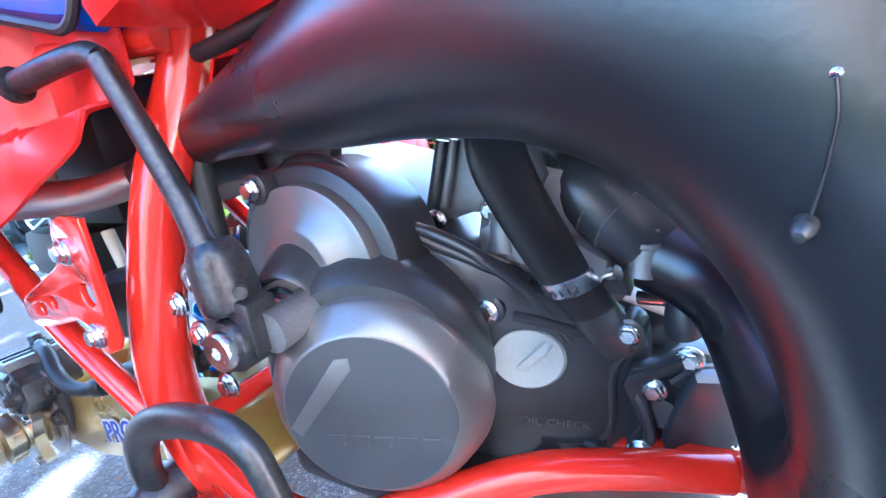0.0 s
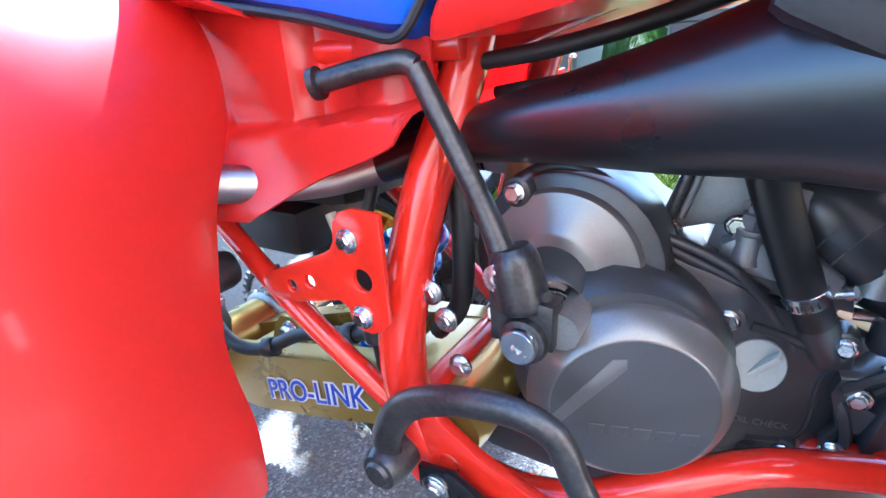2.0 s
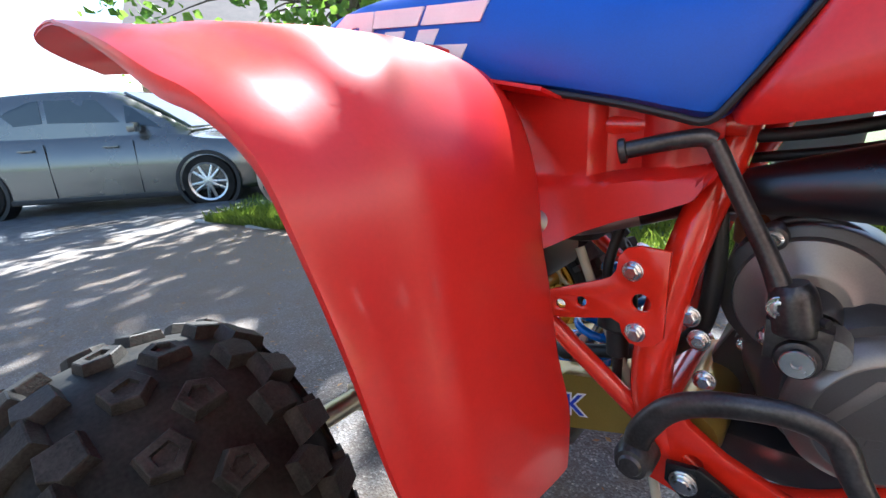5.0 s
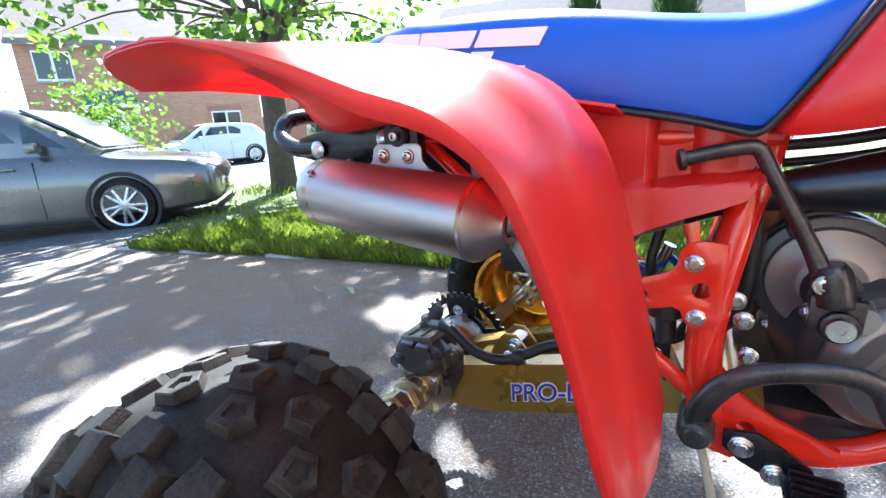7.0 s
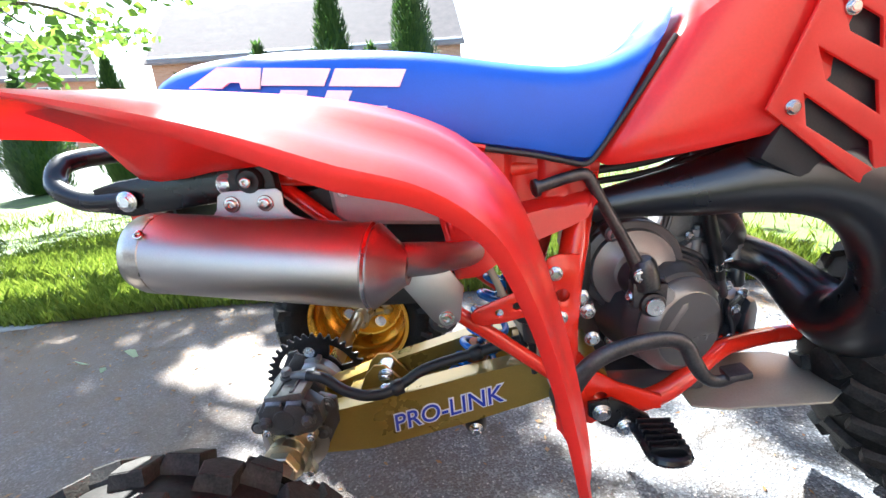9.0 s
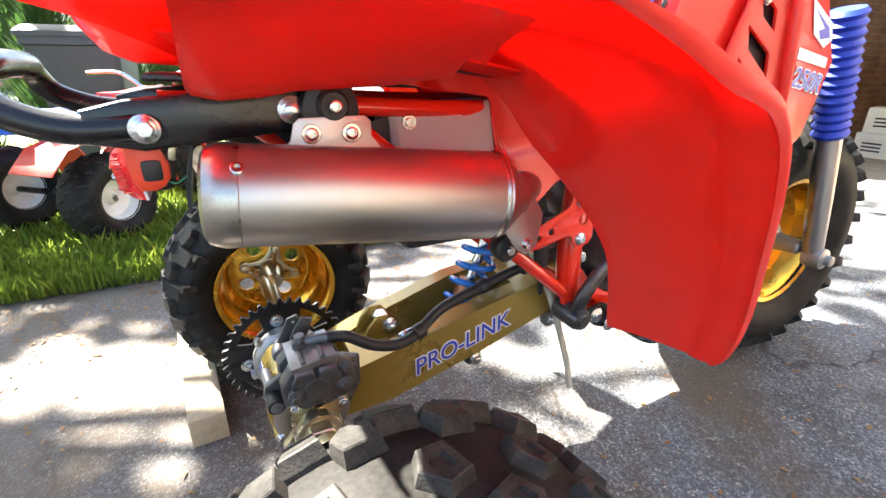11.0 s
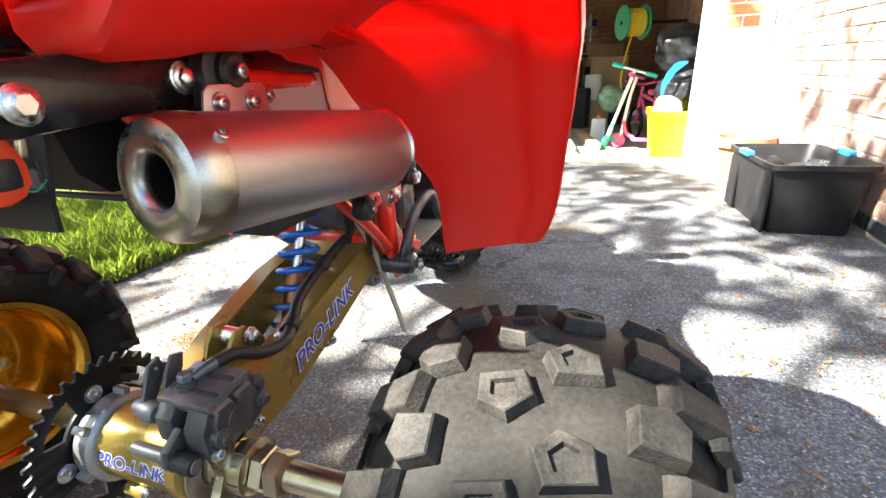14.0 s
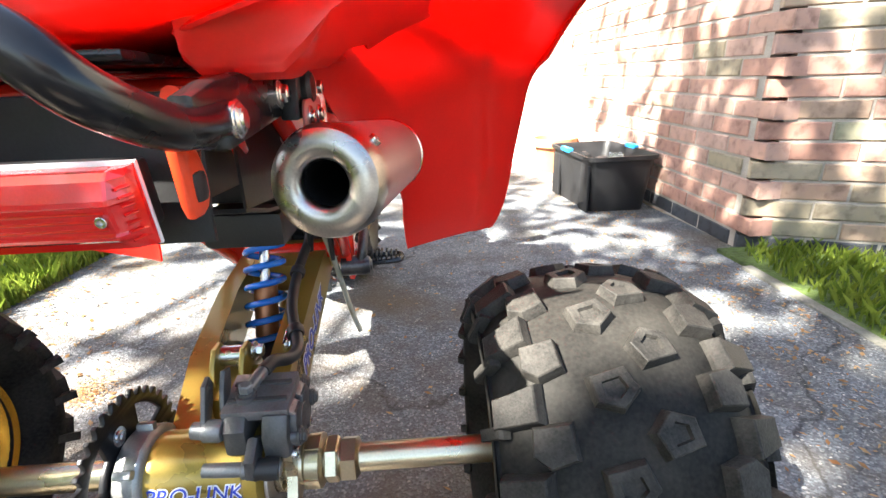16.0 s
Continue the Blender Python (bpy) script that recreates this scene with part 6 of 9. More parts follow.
for dx in (-0.036, -0.004):
    part("caliper_face", plate([[(dx - 0.014, 0.270), (dx - 0.015, 0.300), (dx - 0.009, 0.309), (dx + 0.009, 0.309), (dx + 0.015, 0.300), (dx + 0.014, 0.270), (dx, 0.263)]], 0.010, Matrix.Translation((0, -0.104, 0)) @ side(0), 0.0022), DARKCAST, cal)
    part("caliper_chamfer", box((0.024, 0.016, 0.005), Matrix.Translation((dx, -0.100, 0.312)) @ Matrix.Rotation(radians(32), 4, "X"), 0.0012), SUNTOP, cal, "edge coloured pale like a sunlit facet")
for dx in (-0.034, -0.008):
    part("bridge_rib", box((0.007, 0.066, 0.008), Matrix.Translation((dx, -0.064, 0.3225 + (dx + 0.02) * 0.14)) @ Matrix.Rotation(radians(-8), 4, "Y"), 0.002), DARKCAST, cal)
for q, r in (((-0.022, -0.098, 0.286), 0.0190), ((0.016, -0.098, 0.284), 0.0105), ((-0.050, -0.098, 0.282), 0.0090)):
    part("housing", lathe([(r, 0), (r, 0.008), (r - 0.003, 0.012), (0.0001, 0.013)], 26, axis_frame(q, RIGHT)), DARKCAST, cal)
for q in ((0.016, -0.110, 0.284), (-0.050, -0.110, 0.282), (0.022, -0.101, 0.302), (-0.036, -0.101, 0.303), (-0.008, -0.101, 0.264)):
    bolt(cal, q, RIGHT, 0.0070, DARKCAST, True)
part("slide_pin", lathe([(0.0072, -0.02), (0.0078, 0.0), (0.0078, 0.020), (0.0105, 0.022), (0.0105, 0.034), (0.0080, 0.038), (0.0100, 0.044), (0.0080, 0.050), (0.0100, 0.056), (0.0080, 0.062)], 18, axis_frame((-0.077, -0.030, 0.266), (0.05, -1, -0.10))), CALGREY, cal, "grey slide pin with a rubber boot")
part("slide_boot", lathe([(0.0115, 0.030), (0.0125, 0.036), (0.0115, 0.042), (0.0128, 0.048), (0.0118, 0.060), (0.0001, 0.062)], 20, axis_frame((-0.077, -0.030, 0.266), (0.05, -1, -0.10))), BLACKR, cal)
part("pin_arm", plate([[(-0.085, 0.262), (-0.082, 0.278), (-0.062, 0.290), (-0.050, 0.282), (-0.056, 0.264), (-0.070, 0.256)]], 0.012, Matrix.Translation((0, -0.062, 0)) @ side(0), 0.003), DARKCAST, cal)
part("guide_pin", lathe([(0.0095, 0), (0.0100, 0.012), (0.0125, 0.014), (0.0125, 0.030), (0.0100, 0.034)], 20, axis_frame((-0.052, 0.004, 0.300), (-0.1, -1, 0))), CALGREY, cal)
part("caliper_bracket", plate([[(-0.010, 0.225), (0.026, 0.215), (0.046, 0.252), (0.046, 0.292), (0.024, 0.300), (-0.01, 0.276)]], 0.012, Matrix.Translation((0, -0.064, 0)) @ side(0), 0.003), DARKCAST, cal)
for q in ((0.034, -0.072, 0.286), (0.022, -0.072, 0.236)):
    bolt(cal, q, RIGHT, 0.0085, DARKCAST, True, "bolt", 0.008)
part("parking_lever", plate([[(-0.058, 0.306), (-0.046, 0.302), (-0.030, 0.322), (-0.022, 0.340), (-0.026, 0.349), (-0.038, 0.346), (-0.048, 0.326)], circle(-0.031, 0.341, 0.0042)], 0.006, Matrix.Translation((0, -0.010, 0)) @ side(0), 0.002), DARKCAST, cal)
part("parking_lever", plate([[(-0.040, 0.316), (-0.026, 0.314), (-0.012, 0.334), (-0.008, 0.348), (-0.020, 0.352), (-0.032, 0.336)]], 0.006, Matrix.Translation((0, -0.026, 0)) @ side(0), 0.002), DARKCAST, cal)
bj = part("banjo", lathe([(0.0115, 0), (0.0115, 0.010), (0.0090, 0.011), (0.0090, 0.014)], 20, axis_frame((-0.030, -0.050, 0.318), (0, -0.1, 1))), DARKCAST, cal)
part("banjo_bolt", lathe([(0.0082, 0.013), (0.0082, 0.022), (0.0065, 0.0235), (0.0001, 0.0235)], 6, axis_frame((-0.030, -0.050, 0.318), (0, -0.1, 1))), CALGREY, bj)
part("ferrule", tube([(-0.022, -0.052, 0.328), (-0.006, -0.056, 0.331), (0.012, -0.060, 0.332)], [0.0060, 0.0072, 0.0078], 14, 4), CALGREY, bj)
hose = pipe_part("brake_hose", [(0.006, -0.060, 0.332), (0.034, -0.064, 0.328), (0.066, -0.072, 0.310), (0.100, -0.074, 0.300), (0.130, -0.068, 0.300), (0.158, -0.058, 0.310), (0.20, -0.048, 0.330), (0.29, -0.042, 0.352), (0.36, -0.046, 0.374), (0.38, -0.05, 0.40)], 0.0086, BLACKR, trike, 14, 6, "black rubber brake hose")
for q, d in (((0.148, -0.062, 0.305), (1, 0.3, 0.25)), ((0.275, -0.042, 0.348), (1, 0, 0.3))):
    part("hose_clip", lathe([(0.0110, -0.009), (0.0125, -0.006), (0.0125, 0.006), (0.0110, 0.009)], 18, axis_frame(q, d)), BLACKR, hose)
part("clip_tab", box((0.030, 0.004, 0.014), Matrix.Translation((0.135, -0.050, 0.298)) @ Matrix.Rotation(radians(-14), 4, "Y"), 0.001), ZINC, hose)
bolt(hose, (0.126, -0.053, 0.297), RIGHT, 0.006, ZINC, True)
# shock absorber
s0, s1 = Vector((0.232, 0.018, 0.205)), Vector((0.345, 0.018, 0.485))
sd = s1 - s0
shock = part("shock_absorber", tube([s0, s0 + sd * 0.45], 0.020, 20, 2, 1, None, True, False), COPPER, trike, "rear shock absorber with a blue spring")
part("shock_rod", tube([s0 + sd * 0.3, s1], 0.009, 14, 2, 1, None, True, False), POLISH, shock)
part("spring_seat", lathe([(0.037, 0), (0.038, 0.006), (0.03, 0.02), (0.02, 0.03)], 24, axis_frame(s0 + sd * 0.02, sd)), BLACKR, shock)
fr = axis_frame((0, 0, 0), sd).to_3x3()
coil = []
for k in range(8 * 16 + 1):
    u = k / (8 * 16)
    a = 2 * math.pi * 8 * u
    coil.append(s0 + sd * (0.10 + 0.82 * u) + fr @ Vector((0.031 * math.cos(a), 0.031 * math.sin(a), 0)))
part("coil_spring", tube(coil, 0.0058, 10, 1), SPRING, shock, "bright blue coil spring")

# how the assembled groups sit on the frame
TAIL, AXLE, PEG = (0.007, -0.007, -0.004), (-0.010, -0.006, 0.008), (0.003, -0.003, 0.010)
SEATED = {"kick_starter": (0.003, -0.008, 0.005), "gusset_plate": (0.010, -0.013, 0.004), "linkage": (0.005, 0.028, -0.002), "cylinder": (0.006, 0.010, 0.003), "footpeg_hanger": PEG, "footpeg": PEG, "brake_pedal": (0.0, 0.003, 0.006), "chain_wheel": AXLE, "axle_carrier": AXLE, "silencer": (0.003, -0.006, -0.003), "grab_bar": TAIL}
for ob in trike.children:
    if ob.name.split(".")[0] in SEATED:
        ob.location = ob.location + Vector(SEATED[ob.name.split(".")[0]])

# the front of the engine stands closer to the machine's middle and lower
def settle(ob, x0=0.63, inward=0.9, down=0.45):
    xs = [v.co.x for v in ob.data.vertices]
    whole = max(xs) - min(xs) < 0.035
    if not whole and min(xs) < x0 < max(xs):
        bm = bmesh.new()
        bm.from_mesh(ob.data)
        bmesh.ops.bisect_plane(bm, geom=bm.verts[:] + bm.edges[:] + bm.faces[:], dist=1e-5, plane_co=(x0, 0, 0), plane_no=(1, 0, 0))
        bm.to_mesh(ob.data)
        bm.free()
        ob.data.set_sharp_from_angle(angle=radians(38))
    for v in ob.data.vertices:
        d = max(0.0, (sum(xs) / len(xs) if whole else v.co.x) - x0)
        v.co.y += inward * d
        v.co.z -= down * d
    for ch in ob.children:
        settle(ch, x0, inward, down)


for ob in trike.children:
    if ob.name.split(".")[0] in ("crankcase", "water_pump", "coolant_hose", "bypass_pipe"):
        settle(ob)
    elif ob.name.split(".")[0] == "cylinder":
        settle(ob, 0.64, 0.6, 0.2)

# ---- trees, hedge, grass ----
BARK = material("grey_brown_bark", (0.085, 0.065, 0.05), 0.9, vary=0.4, scale=9, fine=70, bump=0.9, dist=0.01)


def leaf_material(name, c, c2):
    def build(nt, b):
        geo = nt.nodes.new("ShaderNodeNewGeometry")
        col = ramp(nt, geo.outputs["Random Per Island"], [(0.0, c), (1.0, c2)])
        nt.links.new(col, b.inputs["Base Color"])
        b.inputs["Roughness"].default_value = 0.5
        tr = nt.nodes.new("ShaderNodeBsdfTranslucent")
        nt.links.new(col, tr.inputs["Color"])
        mx = nt.nodes.new("ShaderNodeMixShader")
        mx.inputs["Fac"].default_value = 0.45
        out = nt.nodes["Material Output"]
        nt.links.new(b.outputs["BSDF"], mx.inputs[1])
        nt.links.new(tr.outputs["BSDF"], mx.inputs[2])
        nt.links.new(mx.outputs[0], out.inputs["Surface"])
    return tex_material(name, build)


LEAF = leaf_material("maple_leaf", (0.07, 0.15, 0.018), (0.16, 0.26, 0.035))
CONIFER = leaf_material("conifer_green", (0.022, 0.060, 0.014), (0.06, 0.11, 0.022))
GRASS = leaf_material("grass_blade", (0.10, 0.16, 0.015), (0.25, 0.31, 0.045))
DEADLEAF = leaf_material("dry_leaf", (0.20, 0.09, 0.03), (0.34, 0.21, 0.09))


def raw_mesh(name, verts, faces, mat, parent=None, label="", smooth=False):
    me = bpy.data.meshes.new(name)
    me.from_pydata(verts, [], faces)
    return part(name, me, mat, parent, label, smooth)


def leaves(points, size, rng, droop=0.3):
    """Small pointed leaves, each folded along its rib, hung at points."""
    vs, fs = [], []
    for p in points:
        s = size * rng.uniform(0.6, 1.3)
        a = rng.uniform(0, 2 * math.pi)
        d = Vector((math.cos(a), math.sin(a), rng.uniform(-0.9, 0.4) - droop)).normalized()
        w = d.cross(Vector((rng.uniform(-1, 1), rng.uniform(-1, 1), rng.uniform(-0.2, 1)))).normalized()
        n = d.cross(w)
        k = len(vs)
        b = Vector(p)
        vs += [b, b + d * s * 0.35 + w * s * 0.42 + n * s * 0.1, b + d * s * 0.7 + w * s * 0.25 + n * s * 0.08, b + d * s, b + d * s * 0.7 - w * s * 0.25 + n * s * 0.08, b + d * s * 0.35 - w * s * 0.42 + n * s * 0.1]
        fs += [(k, k + 1, k + 2, k + 3), (k, k + 3, k + 4, k + 5)]
    return vs, fs


# leaves left out of the crown along the sun's rays to light these spots
GAPS = [(-0.05, -0.45, 0.43, 0.155), (0.27, -0.34, 0.66, 0.28), (-0.25, 0.40, 0.05, 0.22), (0.05, 0.0, 0.75, 0.2), (3.4, -1.2, 0.25, 0.48), (0.75, -0.6, 0.0, 0.16), (2.6, 0.3, 0.0, 0.5), (-0.6, 2.0, 0.2, 0.5), (-0.9, -0.2, 0.0, 0.25), (0.45, 0.6, 0.0, 0.2), (1.3, -0.15, 0.0, 0.2), (1.0, 0.7, 0.0, 0.3), (0.7, 0.06, 0.0, 0.16), (0.9, -0.1, 0.0, 0.16), (0.53, -0.19, 0.0, 0.12), (-0.42, 0.55, 0.0, 0.2), (1.08, -0.1, 0.0, 0.15), (0.58, 0.11, 0.0, 0.12), (0.79, -0.86, 0.0, 0.15), (1.3, -1.2, 0.0, 0.15), (2.3, -1.2, 0.0, 0.25), (-2.2, 1.9, 0.0, 0.40), (-1.3, 1.5, 0.0, 0.25), (-3.2, 1.7, 0.0, 0.35)]
# extra leaf clumps added out of view so that these spots stay shaded
SHADES = [(-0.24, -0.48, 0.22, 0.20, 110), (-0.26, -0.60, 0.15, 0.16, 60), (-1.5, 0.55, 0.0, 0.8, 200), (-0.7, 0.5, 0.0, 0.5, 80), (-1.0, -0.1, 0.0, 0.5, 160), (-1.7, 0.4, 0.0, 0.5, 160)]


def broad_tree(at, height, crown_c, crown_r, seed, count, trunk_r, label, low=0.0):
    rng = random.Random(seed)
    t = thing("tree", label, "tree", at=Matrix.Translation(at))
    c = Vector(crown_c) - Vector(at)
    fork = Vector((0.05, 0.0, height * 0.36))
    trunk = part("trunk", tube([(0, 0, -0.1), (0.0, 0, 0.15), (0.02, 0, height * 0.18), fork, fork + Vector((0.1, 0.05, height * 0.2)), fork + Vector((0.15, 0.1, height * 0.45))], [trunk_r * 1.45, trunk_r * 1.1, trunk_r * 0.95, trunk_r * 0.85, trunk_r * 0.5, trunk_r * 0.2], 16, 5), BARK, t)
    tips = []
    for k in range(15):
        a = 2 * math.pi * k / 15 + rng.uniform(-0.3, 0.3)
        e = c + Vector((math.cos(a) * crown_r[0], math.sin(a) * crown_r[1], rng.uniform(-0.75, 0.7) * crown_r[2])) * rng.uniform(0.6, 0.95)
        s = fork + Vector((0, 0, rng.uniform(-0.1, 0.35) * height * 0.5))
        m = s.lerp(e, 0.5) + Vector((rng.uniform(-0.3, 0.3), rng.uniform(-0.3, 0.3), 0.35))
        part("limb", tube([s, s.lerp(m, 0.5) + Vector((0, 0, 0.1)), m, e], [trunk_r * 0.36, trunk_r * 0.25, trunk_r * 0.16, 0.012], 8, 4), BARK, t)
        tips += [m, e, m.lerp(e, 0.5), m.lerp(e, 0.8), s.lerp(m, 0.8)]
    pts = []
    clumps = [(p, rng.uniform(0.35, 0.85)) for p in tips]
    for _ in range(70):
        u = Vector((rng.gauss(0, 1), rng.gauss(0, 1), rng.gauss(0, 1))).normalized() * rng.uniform(0.45, 1.0)
        clumps.append((c + Vector((u.x * crown_r[0], u.y * crown_r[1], u.z * crown_r[2])), rng.uniform(0.3, 0.8)))
    for _ in range(60):                    # the crown is densest over the middle of the drive
        clumps.append((c + Vector((rng.uniform(-1.6, 2.0), rng.uniform(-2.0, 1.4), rng.uniform(-0.9, 0.9))), rng.uniform(0.3, 0.7)))
    for _ in range(count):
        p, r = rng.choice(clumps)
        q = p + Vector((rng.gauss(0, 0.5), rng.gauss(0, 0.5), rng.gauss(0, 0.35))) * r
        if q.xy.length < 3.4 and q.z < 3.4 and rng.random() < 0.5:
            q.z = max(q.z, 1.9)
        clear = any((q + Vector(at) - Vector(g[:3])).cross(sun_dir).length < g[3] for g in GAPS)
        if q.z > low and not clear:
            pts.append(q)
    for k in range(26):                    # low sprays round the trunk
        a, d, z = rng.uniform(0, 2 * math.pi), rng.uniform(0.8, 3.2), rng.uniform(2.0, 3.3)
        b0 = Vector((math.cos(a) * d, math.sin(a) * d, z))
        part("twig", tube([fork + Vector((0, 0, 0.2)), fork.lerp(b0, 0.6) + Vector((0, 0, 0.35)), b0], [0.03, 0.016, 0.004], 6, 4), BARK, t)
        pts += [b0 + Vector((rng.gauss(0, 0.24), rng.gauss(0, 0.24), rng.gauss(0, 0.13))) for _ in range(42)]
    for x, y, z, r, n in SHADES:
        for _ in range(n):
            h = rng.uniform(4.6, 5.9)
            p = Vector((x, y, z)) + sun_dir * ((h - z) / sun_dir.z) + Vector((rng.gauss(0, 0.5), rng.gauss(0, 0.5), 0)) * r
            if not any((p - Vector(g[:3])).cross(sun_dir).length < g[3] for g in GAPS):
                pts.append(p - Vector(at))
    vs, fs = leaves(pts, 0.15, rng)
    raw_mesh("crown", vs, fs, LEAF, t)
    return t


broad_tree((-6.2, 4.9, ground_z(-6.2, 4.9)), 7.0, (-4.0, 4.2, 5.5), (5.8, 4.0, 1.8), 3, 13500, 0.21, "maple tree in fresh leaf standing on the verge", 2.5)


def conifer(at, h, r, seed, label="slim clipped conifer in the hedge row"):
    rng = random.Random(seed)
    t = thing("conifer", label, "conifer", "hedge conifers", at=Matrix.Translation(at))
    part("trunk", tube([(0, 0, -0.05), (0, 0, h * 0.5), (0, 0, h * 0.9)], [0.05, 0.035, 0.01], 8, 3), BARK, t)
    vs, fs = [], []
    rings = []
    for k in range(9):
        u = k / 8
        rad = r * 0.80 * math.sin(math.pi * min(1, 0.12 + u * 0.88) ** 0.8) * (1 - u * 0.25) + 0.01
        rings.append([Vector((rad * math.cos(a), rad * math.sin(a), 0.05 + u * h * 0.94)) for a in (2 * math.pi * i / 12 for i in range(12))])
    part("inner_mass", loft(rings), CONIFER, t)
    for _ in range(int(1500 * h * r / 0.7)):
        u = rng.uniform(0.02, 1)
        rad = r * math.sin(math.pi * min(1, 0.12 + u * 0.88) ** 0.8) * (1 - u * 0.25) * rng.uniform(0.75, 1.06) * (1 + 0.12 * math.sin(u * 17 + seed))
        a = rng.uniform(0, 2 * math.pi)
        p = Vector((rad * math.cos(a), rad * math.sin(a), u * h))
        d = Vector((math.cos(a) * 0.5, math.sin(a) * 0.5, 1.0 + rng.uniform(-0.3, 0.3))).normalized()
        w = Vector((-math.sin(a), math.cos(a), rng.uniform(-0.4, 0.4))) * 0.018
        L_ = rng.uniform(0.05, 0.12)
        k = len(vs)
        vs += [p - w, p + w, p + d * L_ + w * 0.6, p + d * L_ * 1.3, p + d * L_ - w * 0.6]
        fs.append((k, k + 1, k + 2, k + 3, k + 4))
    raw_mesh("foliage", vs, fs, CONIFER, t)


for i, (x, y, h, r) in enumerate(((-2.75, 4.55, 1.45, 0.30), (-2.45, 4.75, 1.15, 0.27), (-2.0, 4.95, 1.75, 0.36), (-1.35, 5.6, 1.7, 0.36), (-0.85, 5.75, 1.75, 0.36), (-2.4, 10.0, 4.0, 0.7), (-0.7, 10.2, 4.2, 0.75), (-9.5, 9.8, 2.6, 0.8), (-6.4, 8.5, 2.6, 0.6))):
    conifer((x, y, ground_z(x, y)), h, r, 20 + i)

# grass blades over the lawn, thicker near the drive
rng = random.Random(5)
vs, fs = [], []
for _ in range(52000):
    if rng.random() < 0.75:
        x, y = rng.uniform(-3.6, 1.8), KERB_Y - 0.015 + rng.random() ** 1.6 * 2.4
    else:
        x, y = rng.uniform(-8.5, 2.5), KERB_Y + rng.random() * 6.0
    if not inside(x, y + 0.03, EDGE):
        continue
    h = rng.uniform(0.03, 0.085) * (1.5 if rng.random() < 0.06 else 1)
    if math.hypot(x + 6.2, y - 4.9) < 0.9:
        h *= 2.0
    a = rng.uniform(0, 2 * math.pi)
    lean = Vector((math.cos(a), math.sin(a), 0)) * h * rng.uniform(0.1, 0.7)
    w = Vector((-math.sin(a), math.cos(a), 0)) * rng.uniform(0.002, 0.005)
    b = Vector((x, y, ground_z(x, y) + 0.004))
    k = len(vs)
    vs += [b - w, b + w, b + lean * 0.4 + Vector((0, 0, h * 0.65)) + w * 0.7, b + lean + Vector((0, 0, h)), b + lean * 0.4 + Vector((0, 0, h * 0.65)) - w * 0.7]
    fs.append((k, k + 1, k + 2, k + 3, k + 4))
tagged(raw_mesh("grass", vs, fs, GRASS), "thick green grass blades on the verge", "grass", kind="stuff")
# a second patch by the house corner
vs, fs = [], []
for _ in range(5000):
    x, y = rng.uniform(-0.2, 1.12), -1.36 - rng.random() * 1.1
    if y > -1.40 + (x - 0.3) * -0.08:
        continue
    h = rng.uniform(0.03, 0.09)
    a = rng.uniform(0, 2 * math.pi)
    lean = Vector((math.cos(a), math.sin(a), 0)) * h * rng.uniform(0.2, 0.8)
    w = Vector((-math.sin(a), math.cos(a), 0)) * rng.uniform(0.002, 0.0045)
    b = Vector((x, y, ground_z(x, y)))
    k = len(vs)
    vs += [b - w, b + w, b + lean * 0.4 + Vector((0, 0, h * 0.65)) + w * 0.7, b + lean + Vector((0, 0, h)), b + lean * 0.4 + Vector((0, 0, h * 0.65)) - w * 0.7]
    fs.append((k, k + 1, k + 2, k + 3, k + 4))
tagged(raw_mesh("grass", vs, fs, GRASS), "long grass at the foot of the house wall", "grass", kind="stuff")
tagged(part("soil_bed", box((1.5, 1.4, 0.03), Matrix.Translation((0.40, -2.10, -0.02)), 0.005), SOIL), "strip of grassy soil by the house", "soil", kind="structure")
for k in range(3):
    tagged(part("edging_stone", box((0.60, 0.038, 0.10), Matrix.Translation((-0.55 + k * 0.61, -1.395, -0.053)), 0.006), MOSSCON), "narrow concrete edging stone between asphalt and grass", "edging", "edging stones", "structure")
# leaf litter and grit
vs, fs = [], []
for _ in range(7600):
    m_ = rng.random()
    if m_ < 0.08:
        x, y = rng.gauss(0.45, 0.036), rng.gauss(0.53, 0.030)
    elif m_ < 0.45:
        x, y = rng.uniform(-3.2, 1.6), KERB_Y - 0.03 - abs(rng.gauss(0, 0.30))
    elif m_ < 0.7:
        x, y = rng.uniform(-0.2, 3.6), -1.36 + abs(rng.gauss(0, 0.28))
    else:
        x, y = rng.uniform(-3.0, 3.2), rng.uniform(-1.3, 1.0)
    s = rng.uniform(0.003, 0.011) if m_ > 0.08 else rng.uniform(0.002, 0.005)
    a = rng.uniform(0, 6.28)
    d, w = Vector((math.cos(a), math.sin(a), rng.uniform(-0.2, 0.3))) * s, Vector((-math.sin(a), math.cos(a), rng.uniform(-0.2, 0.2))) * s * rng.uniform(0.25, 0.6)
    b = Vector((x, y, ground_z(x, y) + 0.003))
    k = len(vs)
    vs += [b - d, b + w + Vector((0, 0, 0.001)), b + d, b - w]
    fs.append((k, k + 1, k + 2, k + 3))
tagged(raw_mesh("leaf_litter", vs, fs, DEADLEAF), "brown blossom and leaf litter on the asphalt", "litter", kind="stuff")
vs, fs = leaves([(-1.0, 0.62, 0.008), (-0.93, 0.60, 0.006), (-0.86, 0.66, 0.008)], 0.045, rng, -0.4)
tagged(raw_mesh("fallen_leaf", vs, fs, leaf_material("pale_leaf", (0.32, 0.42, 0.25), (0.45, 0.52, 0.35))), "pale green fallen leaves on the asphalt", "leaf", kind="stuff")

